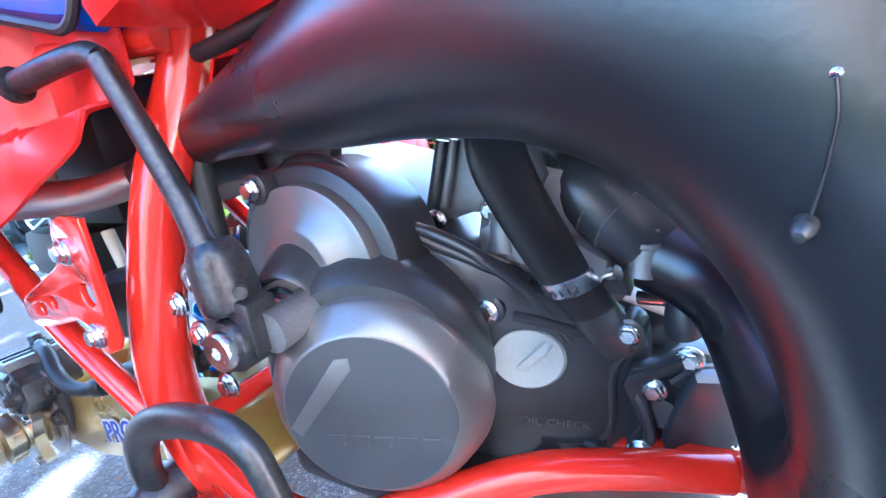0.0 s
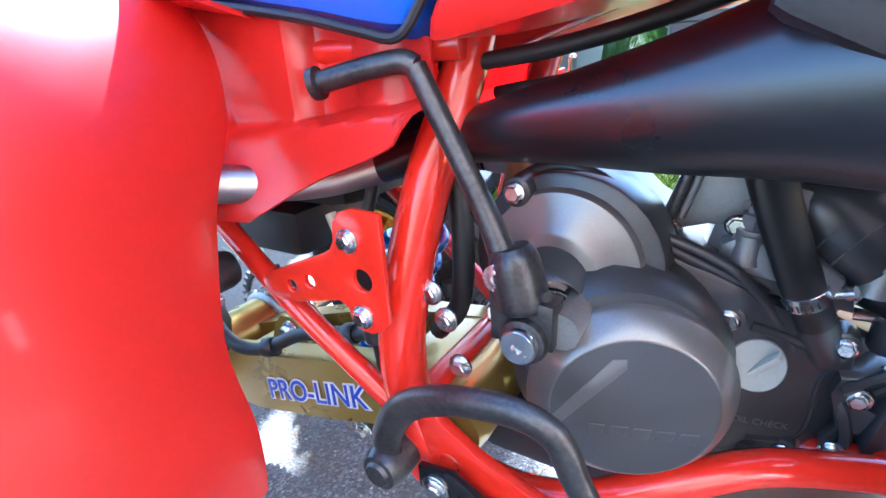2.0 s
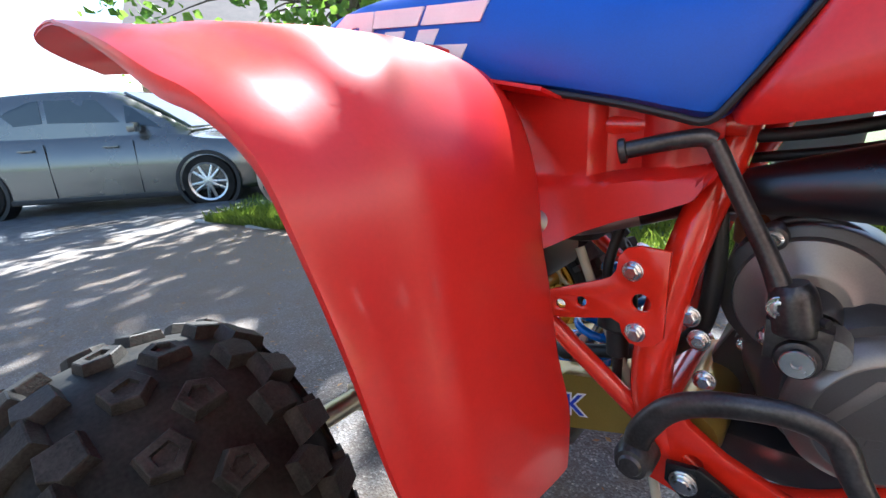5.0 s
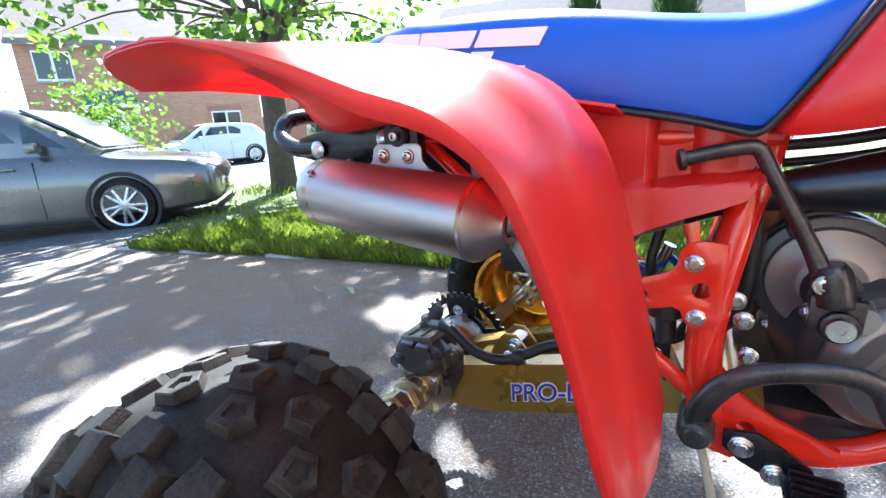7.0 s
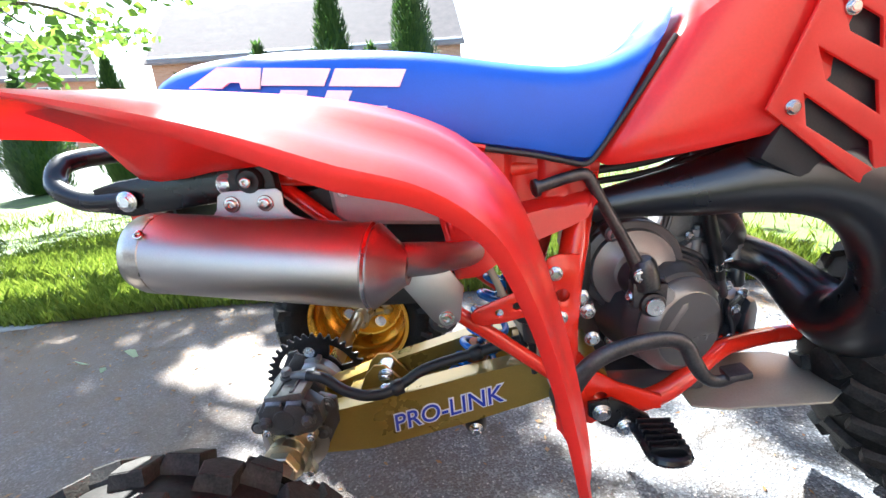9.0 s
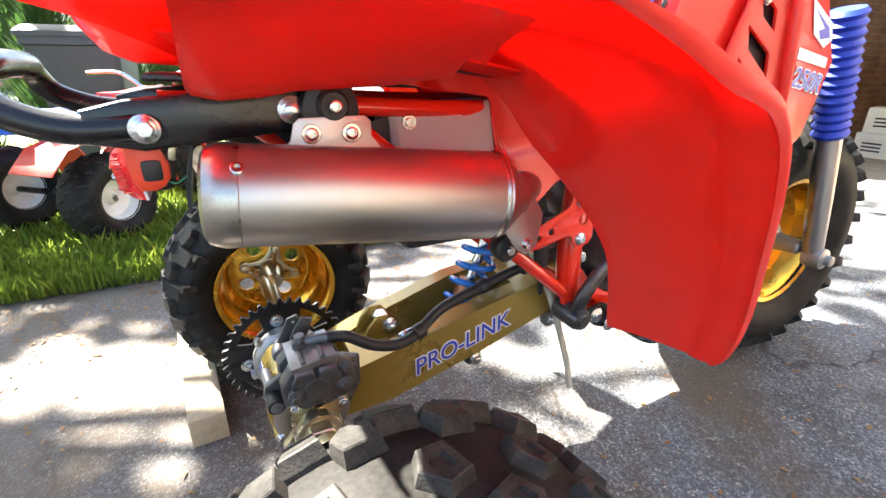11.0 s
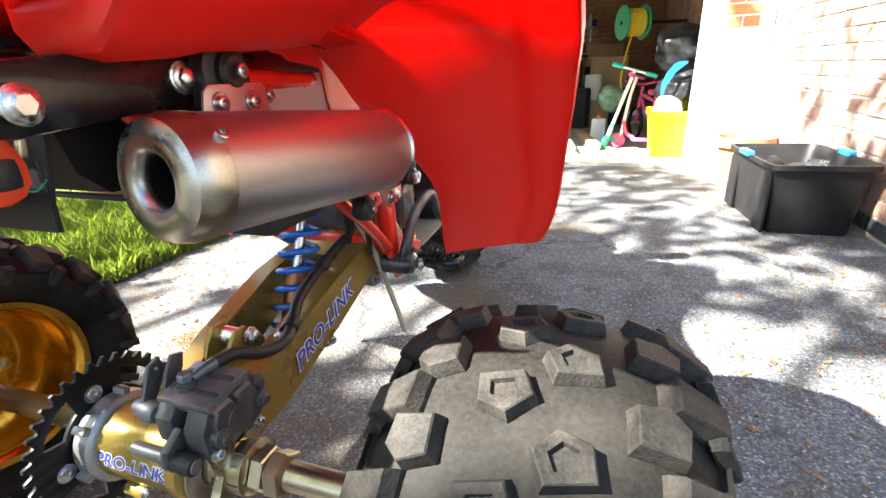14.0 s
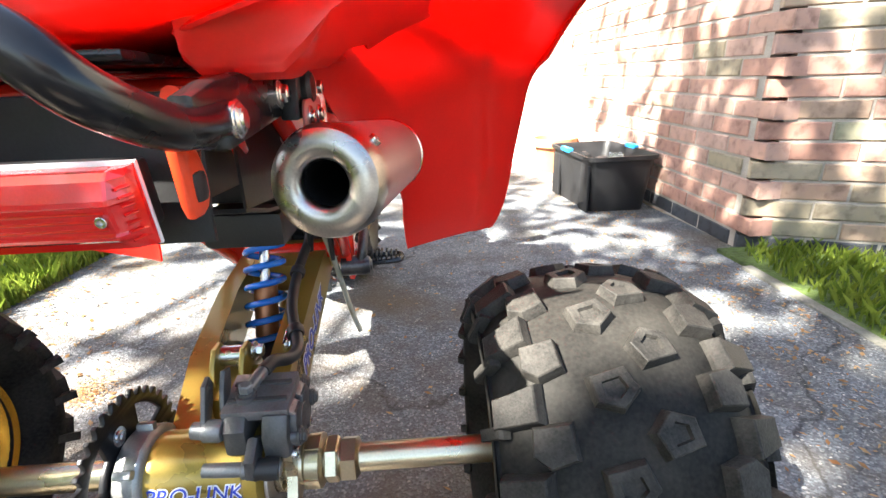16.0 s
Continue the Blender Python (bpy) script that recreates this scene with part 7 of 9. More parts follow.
# ---- timber and planks ----
pl = part("timber_plank", box((0.066, 0.55, 0.062), Matrix.Translation((-0.205, 0.47, 0.031)) @ Matrix.Rotation(radians(4), 4, "Z"), 0.003), WOOD)
tagged(pl, "weathered timber block chocking the rear wheel", "plank")
for dy in (0.0, -0.20):
    tagged(part("plank", box((1.75, 0.09, 0.05), Matrix.Translation((4.65, -0.10 + dy, -0.115)) @ Matrix.Rotation(radians(8), 4, "Z") @ Matrix.Rotation(radians(2.1), 4, "Y"), 0.003), WOOD), "rough timber plank lying on the garage floor", "plank", "planks on the floor")

# ---- storage box by the wall, pot, brick wall ----
BOXB = material("black_recycled_plastic", (0.009, 0.009, 0.010), 0.55, vary=0.3, scale=15, fine=200, bump=0.1)
CLIPB = material("blue_clip_plastic", (0.02, 0.32, 0.75), 0.4, vary=0.1, scale=20, fine=200)


def rrect(x, y, z, cx=0.04):
    pts = []
    for sx, sy, a0 in ((1, 1, 0), (-1, 1, 90), (-1, -1, 180), (1, -1, 270)):
        for k in range(5):
            a = radians(a0 + 90 * k / 4)
            pts.append(Vector((sx * (x - cx) + cx * math.cos(a), sy * (y - cx) + cx * math.sin(a), z)))
    return pts


bx = thing("storage_box", "open black plastic recycling box with blue clips by the wall", "box", at=Matrix.Translation((2.06, -1.27, ground_z(2.06, -1.27))) @ Matrix.Rotation(radians(4), 4, "Z"))
part("body", loft([rrect(0.24, 0.15, 0.0), rrect(0.27, 0.175, 0.27), rrect(0.285, 0.19, 0.275), rrect(0.285, 0.19, 0.295), rrect(0.272, 0.178, 0.295), rrect(0.262, 0.168, 0.27), rrect(0.235, 0.145, 0.012)]), BOXB, bx)
for x in (-0.20, 0.20):
    part("rib", box((0.10, 0.012, 0.24), Matrix.Translation((x, 0.170, 0.13)), 0.004), BOXB, bx)
for y in (-0.188, 0.188):
    part("clip", box((0.11, 0.03, 0.022), Matrix.Translation((0.02, y, 0.298)), 0.006), CLIPB, bx)
part("jar", lathe([(0.0, 0.0), (0.042, 0.0), (0.042, 0.06), (0.036, 0.075), (0.038, 0.085)], 24, Matrix.Translation((-0.12, -0.03, 0.20)), None, False), material("clear_glass_jar", (0.8, 0.85, 0.85), 0.05, vary=0.02, alpha_glass=0.9, bump=0), bx, "glass jar")
for k in range(5):
    part("rubbish", lathe([(0.03, -0.02), (0.045, 0.0), (0.03, 0.02)], 12, Matrix.Translation((-0.16 + k * 0.07, 0.03 * (-1) ** k, 0.19 + 0.01 * k)) @ Matrix.Rotation(k, 4, "X")), BOXB, bx)
TERRA = material("terracotta", (0.45, 0.19, 0.09), 0.8, vary=0.2, scale=12, fine=150, bump=0.2)
pot = thing("plant_pot", "wide terracotta plant pot at the pier", "pot", at=Matrix.Translation((3.15, -1.33, ground_z(3.15, -1.33))))
part("pot", lathe([(0.11, 0.0), (0.15, 0.20), (0.17, 0.20), (0.17, 0.26), (0.155, 0.26), (0.14, 0.22), (0.10, 0.03)], 32), TERRA, pot)
down = thing("cable", "thin dark cable running down the white pier", "cable", at=Matrix.Translation((3.380, -1.43, -0.08)))
part("cable", tube([(0, 0, 0.0), (0.0, 0.004, 0.8), (0, -0.004, 1.6), (0, 0, 2.4)], 0.004, 8, 3), BLACKR, down)

# ---- wheelie bins ----
BINB = material("grey_bin_plastic", (0.055, 0.058, 0.062), 0.5, vary=0.2, scale=10, fine=120, bump=0.08)
BING = material("green_bin_plastic", (0.02, 0.14, 0.06), 0.5, vary=0.2, scale=10, fine=120, bump=0.08)


def wheelie_bin(at, mat, lid, label, rz):
    t = thing("wheelie_bin", label, "bin", "wheelie bins", at=Matrix.Translation(at) @ Matrix.Rotation(rz, 4, "Z"))
    part("body", loft([rrect(0.20, 0.22, 0.04), rrect(0.27, 0.31, 0.90), rrect(0.285, 0.325, 0.91), rrect(0.285, 0.325, 0.96)]), mat, t)
    part("lid", loft([rrect(0.30, 0.34, 0.96), rrect(0.30, 0.34, 0.99), rrect(0.26, 0.29, 1.03)]), lid, t)
    part("handle", tube([(-0.2, 0.33, 0.95), (-0.2, 0.38, 0.98), (0.2, 0.38, 0.98), (0.2, 0.33, 0.95)], 0.014, 10, 3), mat, t)
    for x in (-0.23, 0.23):
        part("wheel", lathe([(0.10, -0.02), (0.10, 0.02), (0.03, 0.025)], 24, Matrix.Translation((x, 0.24, 0.09)) @ Matrix.Rotation(radians(90), 4, "Y")), RUBBER, t)


wheelie_bin((0.34, 3.6, ground_z(0.34, 3.6)), BINB, material("pale_bin_lid", (0.30, 0.32, 0.34), 0.5, vary=0.1), "grey wheelie bin with a bag on its lid on grass", 0.15)
wheelie_bin((-0.78, 3.8, ground_z(-0.78, 3.8)), BINB, BINB, "dark grey wheelie bin standing on grass", -0.1)
wheelie_bin((0.05, 6.2, ground_z(0.05, 6.2)), BING, BING, "green wheelie bin behind the grey ones", 0.1)

# ---- little three-wheeler on the grass ----
mini = thing("small_three_wheeler", "small red three-wheeler with white rims parked on grass", "trike", at=Matrix.Translation((-0.46, 2.12, ground_z(-0.46, 2.12) + 0.02)) @ Matrix.Rotation(radians(48), 4, "Z"))
MRED = material("faded_red_plastic", (0.55, 0.035, 0.02), 0.4, vary=0.15, scale=9, fine=200, bump=0.04)
RIMW = material("white_rim_paint", (0.72, 0.72, 0.70), 0.4, vary=0.1, scale=20, fine=200)


def mini_wheel(p, w, n=18):
    prof = tyre_profile(0.185, w, 0.085)
    ob = part("wheel", lathe(prof, 40, None, None, False), RUBBER, mini)
    ob.matrix_local = Matrix.Translation(p) @ Matrix.Rotation(radians(90), 4, "X")
    part("rim", lathe([(0.088, w * 0.34), (0.094, w * 0.36), (0.086, w * 0.28), (0.075, 0.02), (0.03, 0.0), (0.02, 0.03), (0.001, 0.03), (0.001, -0.03), (0.02, -0.03), (0.03, 0.0), (0.075, -0.02), (0.086, -w * 0.28), (0.094, -w * 0.36), (0.088, -w * 0.34)], 32, None, None, False), RIMW, ob, "white painted rim")
    lugs(ob, prof, [(LUG_D, a, n, 0.5 * (i % 2), 0.4) for i, a in enumerate((-w * 0.36, -w * 0.12, w * 0.12, w * 0.36))])


mini_wheel((0.42, 0, 0.185), 0.17)
mini_wheel((-0.36, -0.27, 0.185), 0.19)
mini_wheel((-0.36, 0.27, 0.185), 0.19)
for s in (-1, 1):
    part("fork", tube([(0.42, s * 0.11, 0.19), (0.36, s * 0.11, 0.36), (0.30, s * 0.06, 0.48)], 0.014, 10, 4), MRED, mini)
    part("rear_fender", shell([[(x, s * y, z) for y in ((0.15, 0.24, 0.33, 0.36) if s < 0 else (0.36, 0.33, 0.24, 0.15))] for x, z in ((-0.62, 0.33), (-0.54, 0.41), (-0.36, 0.45), (-0.18, 0.41), (-0.10, 0.30), (-0.08, 0.20))], 0.004), MRED, mini)
part("seat", loft([[Vector((x, y * 0.11, z + dz)) for y, dz in ((-1, 0), (-0.9, 0.07), (0, 0.09), (0.9, 0.07), (1, 0), (0, -0.01))] for x, z in ((-0.55, 0.46), (-0.30, 0.44), (-0.05, 0.45))]), SEAT, mini, "blue seat")
part("tank", loft([[Vector((x, y * w, z + dz)) for y, dz in ((-1, 0), (-0.95, 0.10), (-0.5, 0.15), (0.5, 0.15), (0.95, 0.10), (1, 0), (0.4, -0.03), (-0.4, -0.03))] for x, z, w in ((-0.05, 0.43, 0.08), (0.08, 0.43, 0.11), (0.22, 0.45, 0.08))]), MRED, mini)
part("engine", box((0.20, 0.16, 0.15), Matrix.Translation((0.02, 0, 0.27)), 0.03), CAST, mini, "bare metal engine")
part("cylinder", lathe([(0.05 if k % 2 else 0.058, 0.012 * k) for k in range(12)], 16, axis_frame((0.10, 0, 0.28), (1, 0, 0.2))), CAST, mini)
part("exhaust", tube([(0.16, -0.08, 0.22), (0.05, -0.12, 0.16), (-0.20, -0.13, 0.18), (-0.35, -0.13, 0.22)], [0.015, 0.016, 0.03, 0.028], 12, 4), BLACK, mini)
part("handlebar", tube([(0.16, -0.32, 0.66), (0.22, -0.18, 0.66), (0.27, -0.08, 0.58), (0.27, 0.08, 0.58), (0.22, 0.18, 0.66), (0.16, 0.32, 0.66)], 0.011, 10, 4), POLISH, mini, "chrome handlebar")
part("steering_post", tube([(0.31, 0, 0.46), (0.27, 0, 0.60)], 0.022, 10, 2, 1, None, True, False), MRED, mini)
part("front_fender", shell([[(0.42 + 0.215 * math.cos(a), y, 0.185 + 0.215 * math.sin(a)) for y in (0.09, 0.0, -0.09)] for a in (radians(d) for d in range(40, 150, 15))], 0.004), MRED, mini)
part("frame", tube([(0.31, 0, 0.46), (0.20, 0, 0.40), (0.0, 0.0, 0.36), (-0.36, 0, 0.20)], 0.018, 10, 4), MRED, mini)
part("axle", tube([(-0.36, -0.3, 0.185), (-0.36, 0.3, 0.185)], 0.014, 10, 2, 1, None, True, False), BLACK, mini)

# ---- cars ----
CARG = material("grey_metallic_car_paint", (0.16, 0.155, 0.14), 0.25, metal=0.7, vary=0.05, scale=3, fine=900, bump=0.0, coat=0.9)
CARW = material("white_car_paint", (0.80, 0.81, 0.82), 0.3, vary=0.03, scale=3, fine=300, bump=0.0, coat=0.8)
GLASS = material("dark_car_glass", (0.02, 0.028, 0.03), 0.05, vary=0.1, scale=2, fine=10, bump=0.0, coat=0.5, rvary=0.02)
ALLOY = material("alloy_wheel", (0.62, 0.62, 0.60), 0.3, metal=0.9, vary=0.1, scale=20, fine=200)
LAMPG = material("clear_headlamp", (0.6, 0.63, 0.65), 0.1, metal=0.5, vary=0.1, bump=0.0)


def car(name, label, at, rz, L_, W_, H_, wb, paint, low=0.16, hatch=False):
    """A car facing its own +x; its origin is on the ground under its middle."""
    t = thing(name, label, "car", at=Matrix.Translation(at) @ Matrix.Rotation(rz, 4, "Z"))
    h = L_ / 2
    shoulder = 0.62 * H_
    # outline of body sections: x, half width, bottom, shoulder height
    secs = [(-h, 0.30, 0.40, 0.52 * H_), (-h + 0.06, 0.40, 0.30, 0.60 * H_), (-h + 0.35, 0.46, 0.22, 0.63 * H_), (-wb / 2, 0.49, low, 0.64 * H_), (-0.3, 0.5, low, 0.63 * H_), (wb / 2 - 0.35, 0.5, low, 0.62 * H_), (wb / 2, 0.49, low, 0.575 * H_), (h - 0.35, 0.46, 0.20, 0.53 * H_), (h - 0.08, 0.38, 0.24, 0.46 * H_), (h, 0.28, 0.30, 0.38 * H_)]
    rings = []
    for x, w, z0, z1 in spline(secs, 4):
        w = w * W_
        m = (z0 + z1) / 2
        rings.append([Vector((x, y * w, z)) for y, z in ((0.9, z0), (0.99, z0 + 0.06), (1.0, m), (0.985, z1 - 0.07), (0.93, z1 - 0.01), (0.7, z1 + 0.015), (0, z1 + 0.03), (-0.7, z1 + 0.015), (-0.93, z1 - 0.01), (-0.985, z1 - 0.07), (-1.0, m), (-0.99, z0 + 0.06), (-0.9, z0))])
    part("body", loft(rings), paint, t)
    tail = -h + (0.25 if hatch else 0.75)
    cab = [(tail - 0.25, 0.60, 0.64 * H_), (tail + 0.10, 0.80, 0.86 * H_), (tail + 0.45, 0.84, 0.97 * H_), (-0.15, 0.86, 1.0 * H_), (0.35, 0.85, 0.965 * H_), (0.75, 0.82, 0.82 * H_), (1.15, 0.76, 0.64 * H_)]
    rings = []
    for x, w, z1 in spline(cab, 4):
        z0 = 0.60 * H_
        w = w * W_ / 2
        d = max(0.0, z1 - z0)
        rings.append([Vector((x, y * W_ / 2 if k < 0.05 else y * (w + (0.93 * W_ / 2 - w) * (1 - k)), z0 + d * k)) for y, k in ((0.93, 0.0), (1.0, 0.35), (1.0, 0.80), (0.92, 0.94), (0.6, 1.0), (0, 1.01), (-0.6, 1.0), (-0.92, 0.94), (-1.0, 0.80), (-1.0, 0.35), (-0.93, 0.0))])
    part("cabin", loft(rings), paint, t)
    for s in (-1, 1):
        for x0, x1 in ((tail + 0.18, -0.42), (-0.36, 0.42), (0.48, 0.86)):
            q = []
            for x, k in ((x0, 0.36), (x1, 0.36), (x1 - (0.0 if x1 < 0.4 else 0.22 if x1 < 0.5 else 0.30), 0.80), (x0 + (0.12 if x0 < -1 else 0.0 if x0 < 0.4 else 0.0), 0.80)):
                zr = np.interp(x, [c[0] for c in cab], [c[2] for c in cab])
                wr = np.interp(x, [c[0] for c in cab], [c[1] for c in cab]) * W_ / 2
                z = 0.60 * H_ + (zr - 0.60 * H_) * k
                y = wr + (0.93 * W_ / 2 - wr) * (1 - k)
                q.append(Vector((x, s * (y + 0.006), z)))
            o = Vector((0, s * 0.006, 0))
            bm = bmesh.new()
            a = [bm.verts.new(p) for p in q]
            b = [bm.verts.new(p - o * 2) for p in q]
            bm.faces.new(a)
            bm.faces.new(b[::-1])
            for i in range(4):
                bm.faces.new((a[i], b[i], b[(i + 1) % 4], a[(i + 1) % 4]))
            part("side_window", bm, GLASS, t, "", False)
        part("mirror", box((0.10, 0.16, 0.11), Matrix.Translation((0.62, s * (W_ / 2 + 0.05), 0.68 * H_)), 0.03), paint, t)
        for x in (-0.62, 0.30):
            part("door_handle", box((0.17, 0.03, 0.025), Matrix.Translation((x, s * (W_ / 2 + 0.002), 0.54 * H_)), 0.008), paint, t)
        for x in (-0.42, 0.55):
            part("door_gap", box((0.006, 0.008, 0.42 * H_), Matrix.Translation((x, s * (W_ / 2 - 0.003), 0.37 * H_)), 0), BLACKR, t)
        part("headlamp", lathe([(0.10, -0.02), (0.11, 0.02), (0.08, 0.06), (0.001, 0.07)], 20, axis_frame((h - 0.26, s * 0.36 * W_, 0.46 * H_), (0.8, s * 0.5, 0.15))), LAMPG, t)
        part("sill", box((wb - 0.7, 0.03, 0.06), Matrix.Translation((0, s * W_ * 0.492, low + 0.03)), 0.01), BLACKR, t)
        for x in (-wb / 2, wb / 2):
            wm_ = Matrix.Translation((x, s * (W_ / 2 - 0.10), 0.31)) @ Matrix.Rotation(radians(-90) * s, 4, "X")
            part("wheel_arch", lathe([(0.37, -0.10), (0.37, 0.106), (0.33, 0.106), (0.33, -0.10)], 32, wm_, None, False), BLACKR, t)
            wl = part("wheel", lathe([(0.22, -0.10), (0.30, -0.10), (0.315, -0.07), (0.315, 0.07), (0.30, 0.10), (0.225, 0.105), (0.215, 0.09), (0.20, 0.02), (0.001, 0.02)], 40, wm_, None, False), RUBBER, t, "black tyre with a spoked alloy wheel")
            bm = bmesh.new()
            for k in range(10):
                a = 2 * math.pi * k / 10 + (0.16 if k % 2 else -0.02)
                tube([(0.05 * math.cos(a), 0.05 * math.sin(a), 0.095), (0.215 * math.cos(a), 0.215 * math.sin(a), 0.085)], [0.017, 0.013], 8, 2, 1.3, bm, True, False)
            lathe([(0.225, 0.09), (0.228, 0.108), (0.205, 0.10), (0.205, 0.085)], 40, None, bm, False)
            lathe([(0.06, 0.08), (0.058, 0.105), (0.001, 0.11)], 20, None, bm)
            bmesh.ops.transform(bm, matrix=wm_, verts=bm.verts)
            part("rim", bm, ALLOY, wl)
    part("windscreen", loft([[Vector((x, y * w, z)) for y in (-1, -0.5, 0, 0.5, 1)] + [Vector((x - 0.02, y * w, z - 0.02)) for y in (1, 0.5, 0, -0.5, -1)] for x, w, z in ((1.13, 0.70 * W_ / 2, 0.665 * H_), (0.80, 0.70 * W_ / 2, 0.825 * H_), (0.44, 0.66 * W_ / 2, 0.962 * H_))]), GLASS, t, "", False)
    part("grille", box((0.03, W_ * 0.5, 0.12), Matrix.Translation((h - 0.03, 0, 0.30 * H_)), 0.01), BLACKR, t)
    part("bumper_lip", box((0.05, W_ * 0.6, 0.05), Matrix.Translation((h - 0.06, 0, 0.17)), 0.01), BLACKR, t)


car("parked_car", "dark grey metallic saloon car parked on the drive", (-6.8, 1.56, ground_z(-6.8, 1.56)), radians(46), 4.5, 1.76, 1.44, 2.6, CARG)
car("parked_car", "small white hatchback parked across the road", (-15.7, 9.9, ground_z(-15.7, 9.9)), radians(-104), 3.85, 1.66, 1.47, 2.44, CARW, hatch=True)

# ---- houses ----


def wall_brick(nt, b):
    tc = nt.nodes.new("ShaderNodeTexCoord")
    mp = nt.nodes.new("ShaderNodeMapping")
    mp.inputs["Rotation"].default_value = (radians(90), 0, 0)
    nt.links.new(tc.outputs["Object"], mp.inputs["Vector"])
    br_ = node(nt, "ShaderNodeTexBrick", Scale=1.0)
    br_.inputs["Brick Width"].default_value, br_.inputs["Row Height"].default_value, br_.inputs["Mortar Size"].default_value = 0.225, 0.075, 0.006
    br_.inputs["Color1"].default_value, br_.inputs["Color2"].default_value, br_.inputs["Mortar"].default_value = (0.36, 0.18, 0.10, 1), (0.45, 0.25, 0.15, 1), (0.42, 0.36, 0.28, 1)
    nt.links.new(mp.outputs[0], br_.inputs["Vector"])
    nt.links.new(br_.outputs["Color"], b.inputs["Base Color"])
    b.inputs["Roughness"].default_value = 0.9


FARBRICK = tex_material("far_house_brick", wall_brick)
TILE = material("grey_brown_roof_tile", (0.20, 0.165, 0.14), 0.85, vary=0.25, scale=2, fine=30, bump=0.3)
UPVC = material("white_window_frame", (0.8, 0.8, 0.8), 0.4, vary=0.03)


def house(label, at, rz, w, d, eave, ridge, wins, door=None):
    """A brick house whose front is its own -y side."""
    t = thing("house", label, "house", at=Matrix.Translation(at) @ Matrix.Rotation(rz, 4, "Z"))
    part("wall", box((w, d, eave), Matrix.Translation((0, d / 2, eave / 2)), 0), FARBRICK, t, "orange brick walls", False)
    for s in (-1, 1):
        part("gable", plate([[(0, eave), (d, eave), (d / 2, ridge)]], 0.1, Matrix.Translation((s * (w / 2 - 0.05), 0, 0)) @ Matrix(((0, 0, 1, 0), (1, 0, 0, 0), (0, 1, 0, 0), (0, 0, 0, 1)))), FARBRICK, t, "", False)
    n = 16
    for s in (-1, 1):
        prof = []
        for k in range(n + 1):
            u = -0.10 + 1.10 * k / n
            y, z = d / 2 - s * (1 - u) * d / 2, eave + u * (ridge - eave) + 0.06
            prof += [(y, z + 0.05), (y, z)] if k else [(y, z)]
        prof = prof[:-1] + [(d / 2, ridge - 0.10), (d / 2 - s * 1.1 * d / 2, eave - 0.10 * (ridge - eave) - 0.04)]
        part("roof_slope", loft([[Vector((x, y, z)) for y, z in prof] for x in (-w / 2 - 0.2, w / 2 + 0.2)]), TILE, t, "tiled roof slope", False)
    part("gutter", tube([(-w / 2 - 0.1, -0.14, eave), (w / 2 + 0.1, -0.14, eave)], 0.06, 8, 2, 1, None, True, False), UPVC, t)
    for x, z, ww, hh in wins:
        f = part("window", box((ww, 0.10, hh), Matrix.Translation((x, -0.03, z)), 0.01), UPVC, t, "white framed window")
        for sx in (-1, 1):
            part("pane", box((ww / 2 - 0.10, 0.02, hh - 0.14), Matrix.Translation((x + sx * ww / 4, -0.085, z)), 0), GLASS, f, "", False)
        part("sill", box((ww + 0.16, 0.16, 0.07), Matrix.Translation((x, -0.06, z - hh / 2 - 0.05)), 0.01), CONCRETE, f)
        part("head", box((ww + 0.2, 0.12, 0.22), Matrix.Translation((x, -0.008, z + hh / 2 + 0.12)), 0.01), BRICK, f)
    if door:
        x = door
        f = part("door", box((0.95, 0.08, 2.05), Matrix.Translation((x, -0.03, 1.03)), 0.01), UPVC, t, "white front door")
        part("door_light", box((0.22, 0.02, 0.7), Matrix.Translation((x, -0.075, 1.45)), 0), GLASS, f)
        part("porch", loft([[Vector((x - 1.0, -0.9, 2.3)), Vector((x + 1.0, -0.9, 2.3)), Vector((x + 1.0, -0.02, 2.3)), Vector((x - 1.0, -0.02, 2.3))], [Vector((x - 0.7, -0.02, 2.95)), Vector((x + 0.7, -0.02, 2.95)), Vector((x + 0.7, 0.0, 2.95)), Vector((x - 0.7, 0.0, 2.95))]]), material("slate_porch", (0.10, 0.13, 0.17), 0.6), t, "slate porch roof", False)
        for s in (-1, 1):
            part("porch_post", tube([(x + s * 0.9, -0.05, 1.6), (x + s * 0.9, -0.75, 2.28)], 0.04, 8, 2, 1, None, True, False), UPVC, t)
        part("porch_trim", box((2.0, 0.05, 0.14), Matrix.Translation((x, -0.9, 2.3)), 0.01), UPVC, t)


G0 = ground_z(20, 20)
house("orange brick house with white windows across the road", (-21.0, 11.2, G0), radians(63), 8.6, 7.0, 4.9, 7.4, [(2.6, 3.9, 1.15, 1.1), (2.7, 1.4, 1.25, 1.2), (-0.9, 3.9, 0.6, 0.7), (-3.2, 3.9, 1.2, 1.1)], -1.6)
house("brick houses in a row beyond the hedge", (-8.0, 27.0, G0), radians(8), 17.0, 8.0, 5.0, 8.2, [(-6, 3.8, 1.2, 1.2), (-3, 3.8, 1.2, 1.2), (0, 3.8, 1.2, 1.2), (3, 3.8, 1.2, 1.2), (6, 3.8, 1.2, 1.2), (-6, 1.4, 1.4, 1.3), (0, 1.4, 1.4, 1.3), (6, 1.4, 1.4, 1.3)], -3.0)
house("brick house at the end of the road", (-27.0, 28.0, G0), radians(40), 9.0, 7.0, 5.0, 7.6, [(-2, 3.9, 1.2, 1.1), (2, 3.9, 1.2, 1.1), (2, 1.4, 1.2, 1.2)], -1.5)
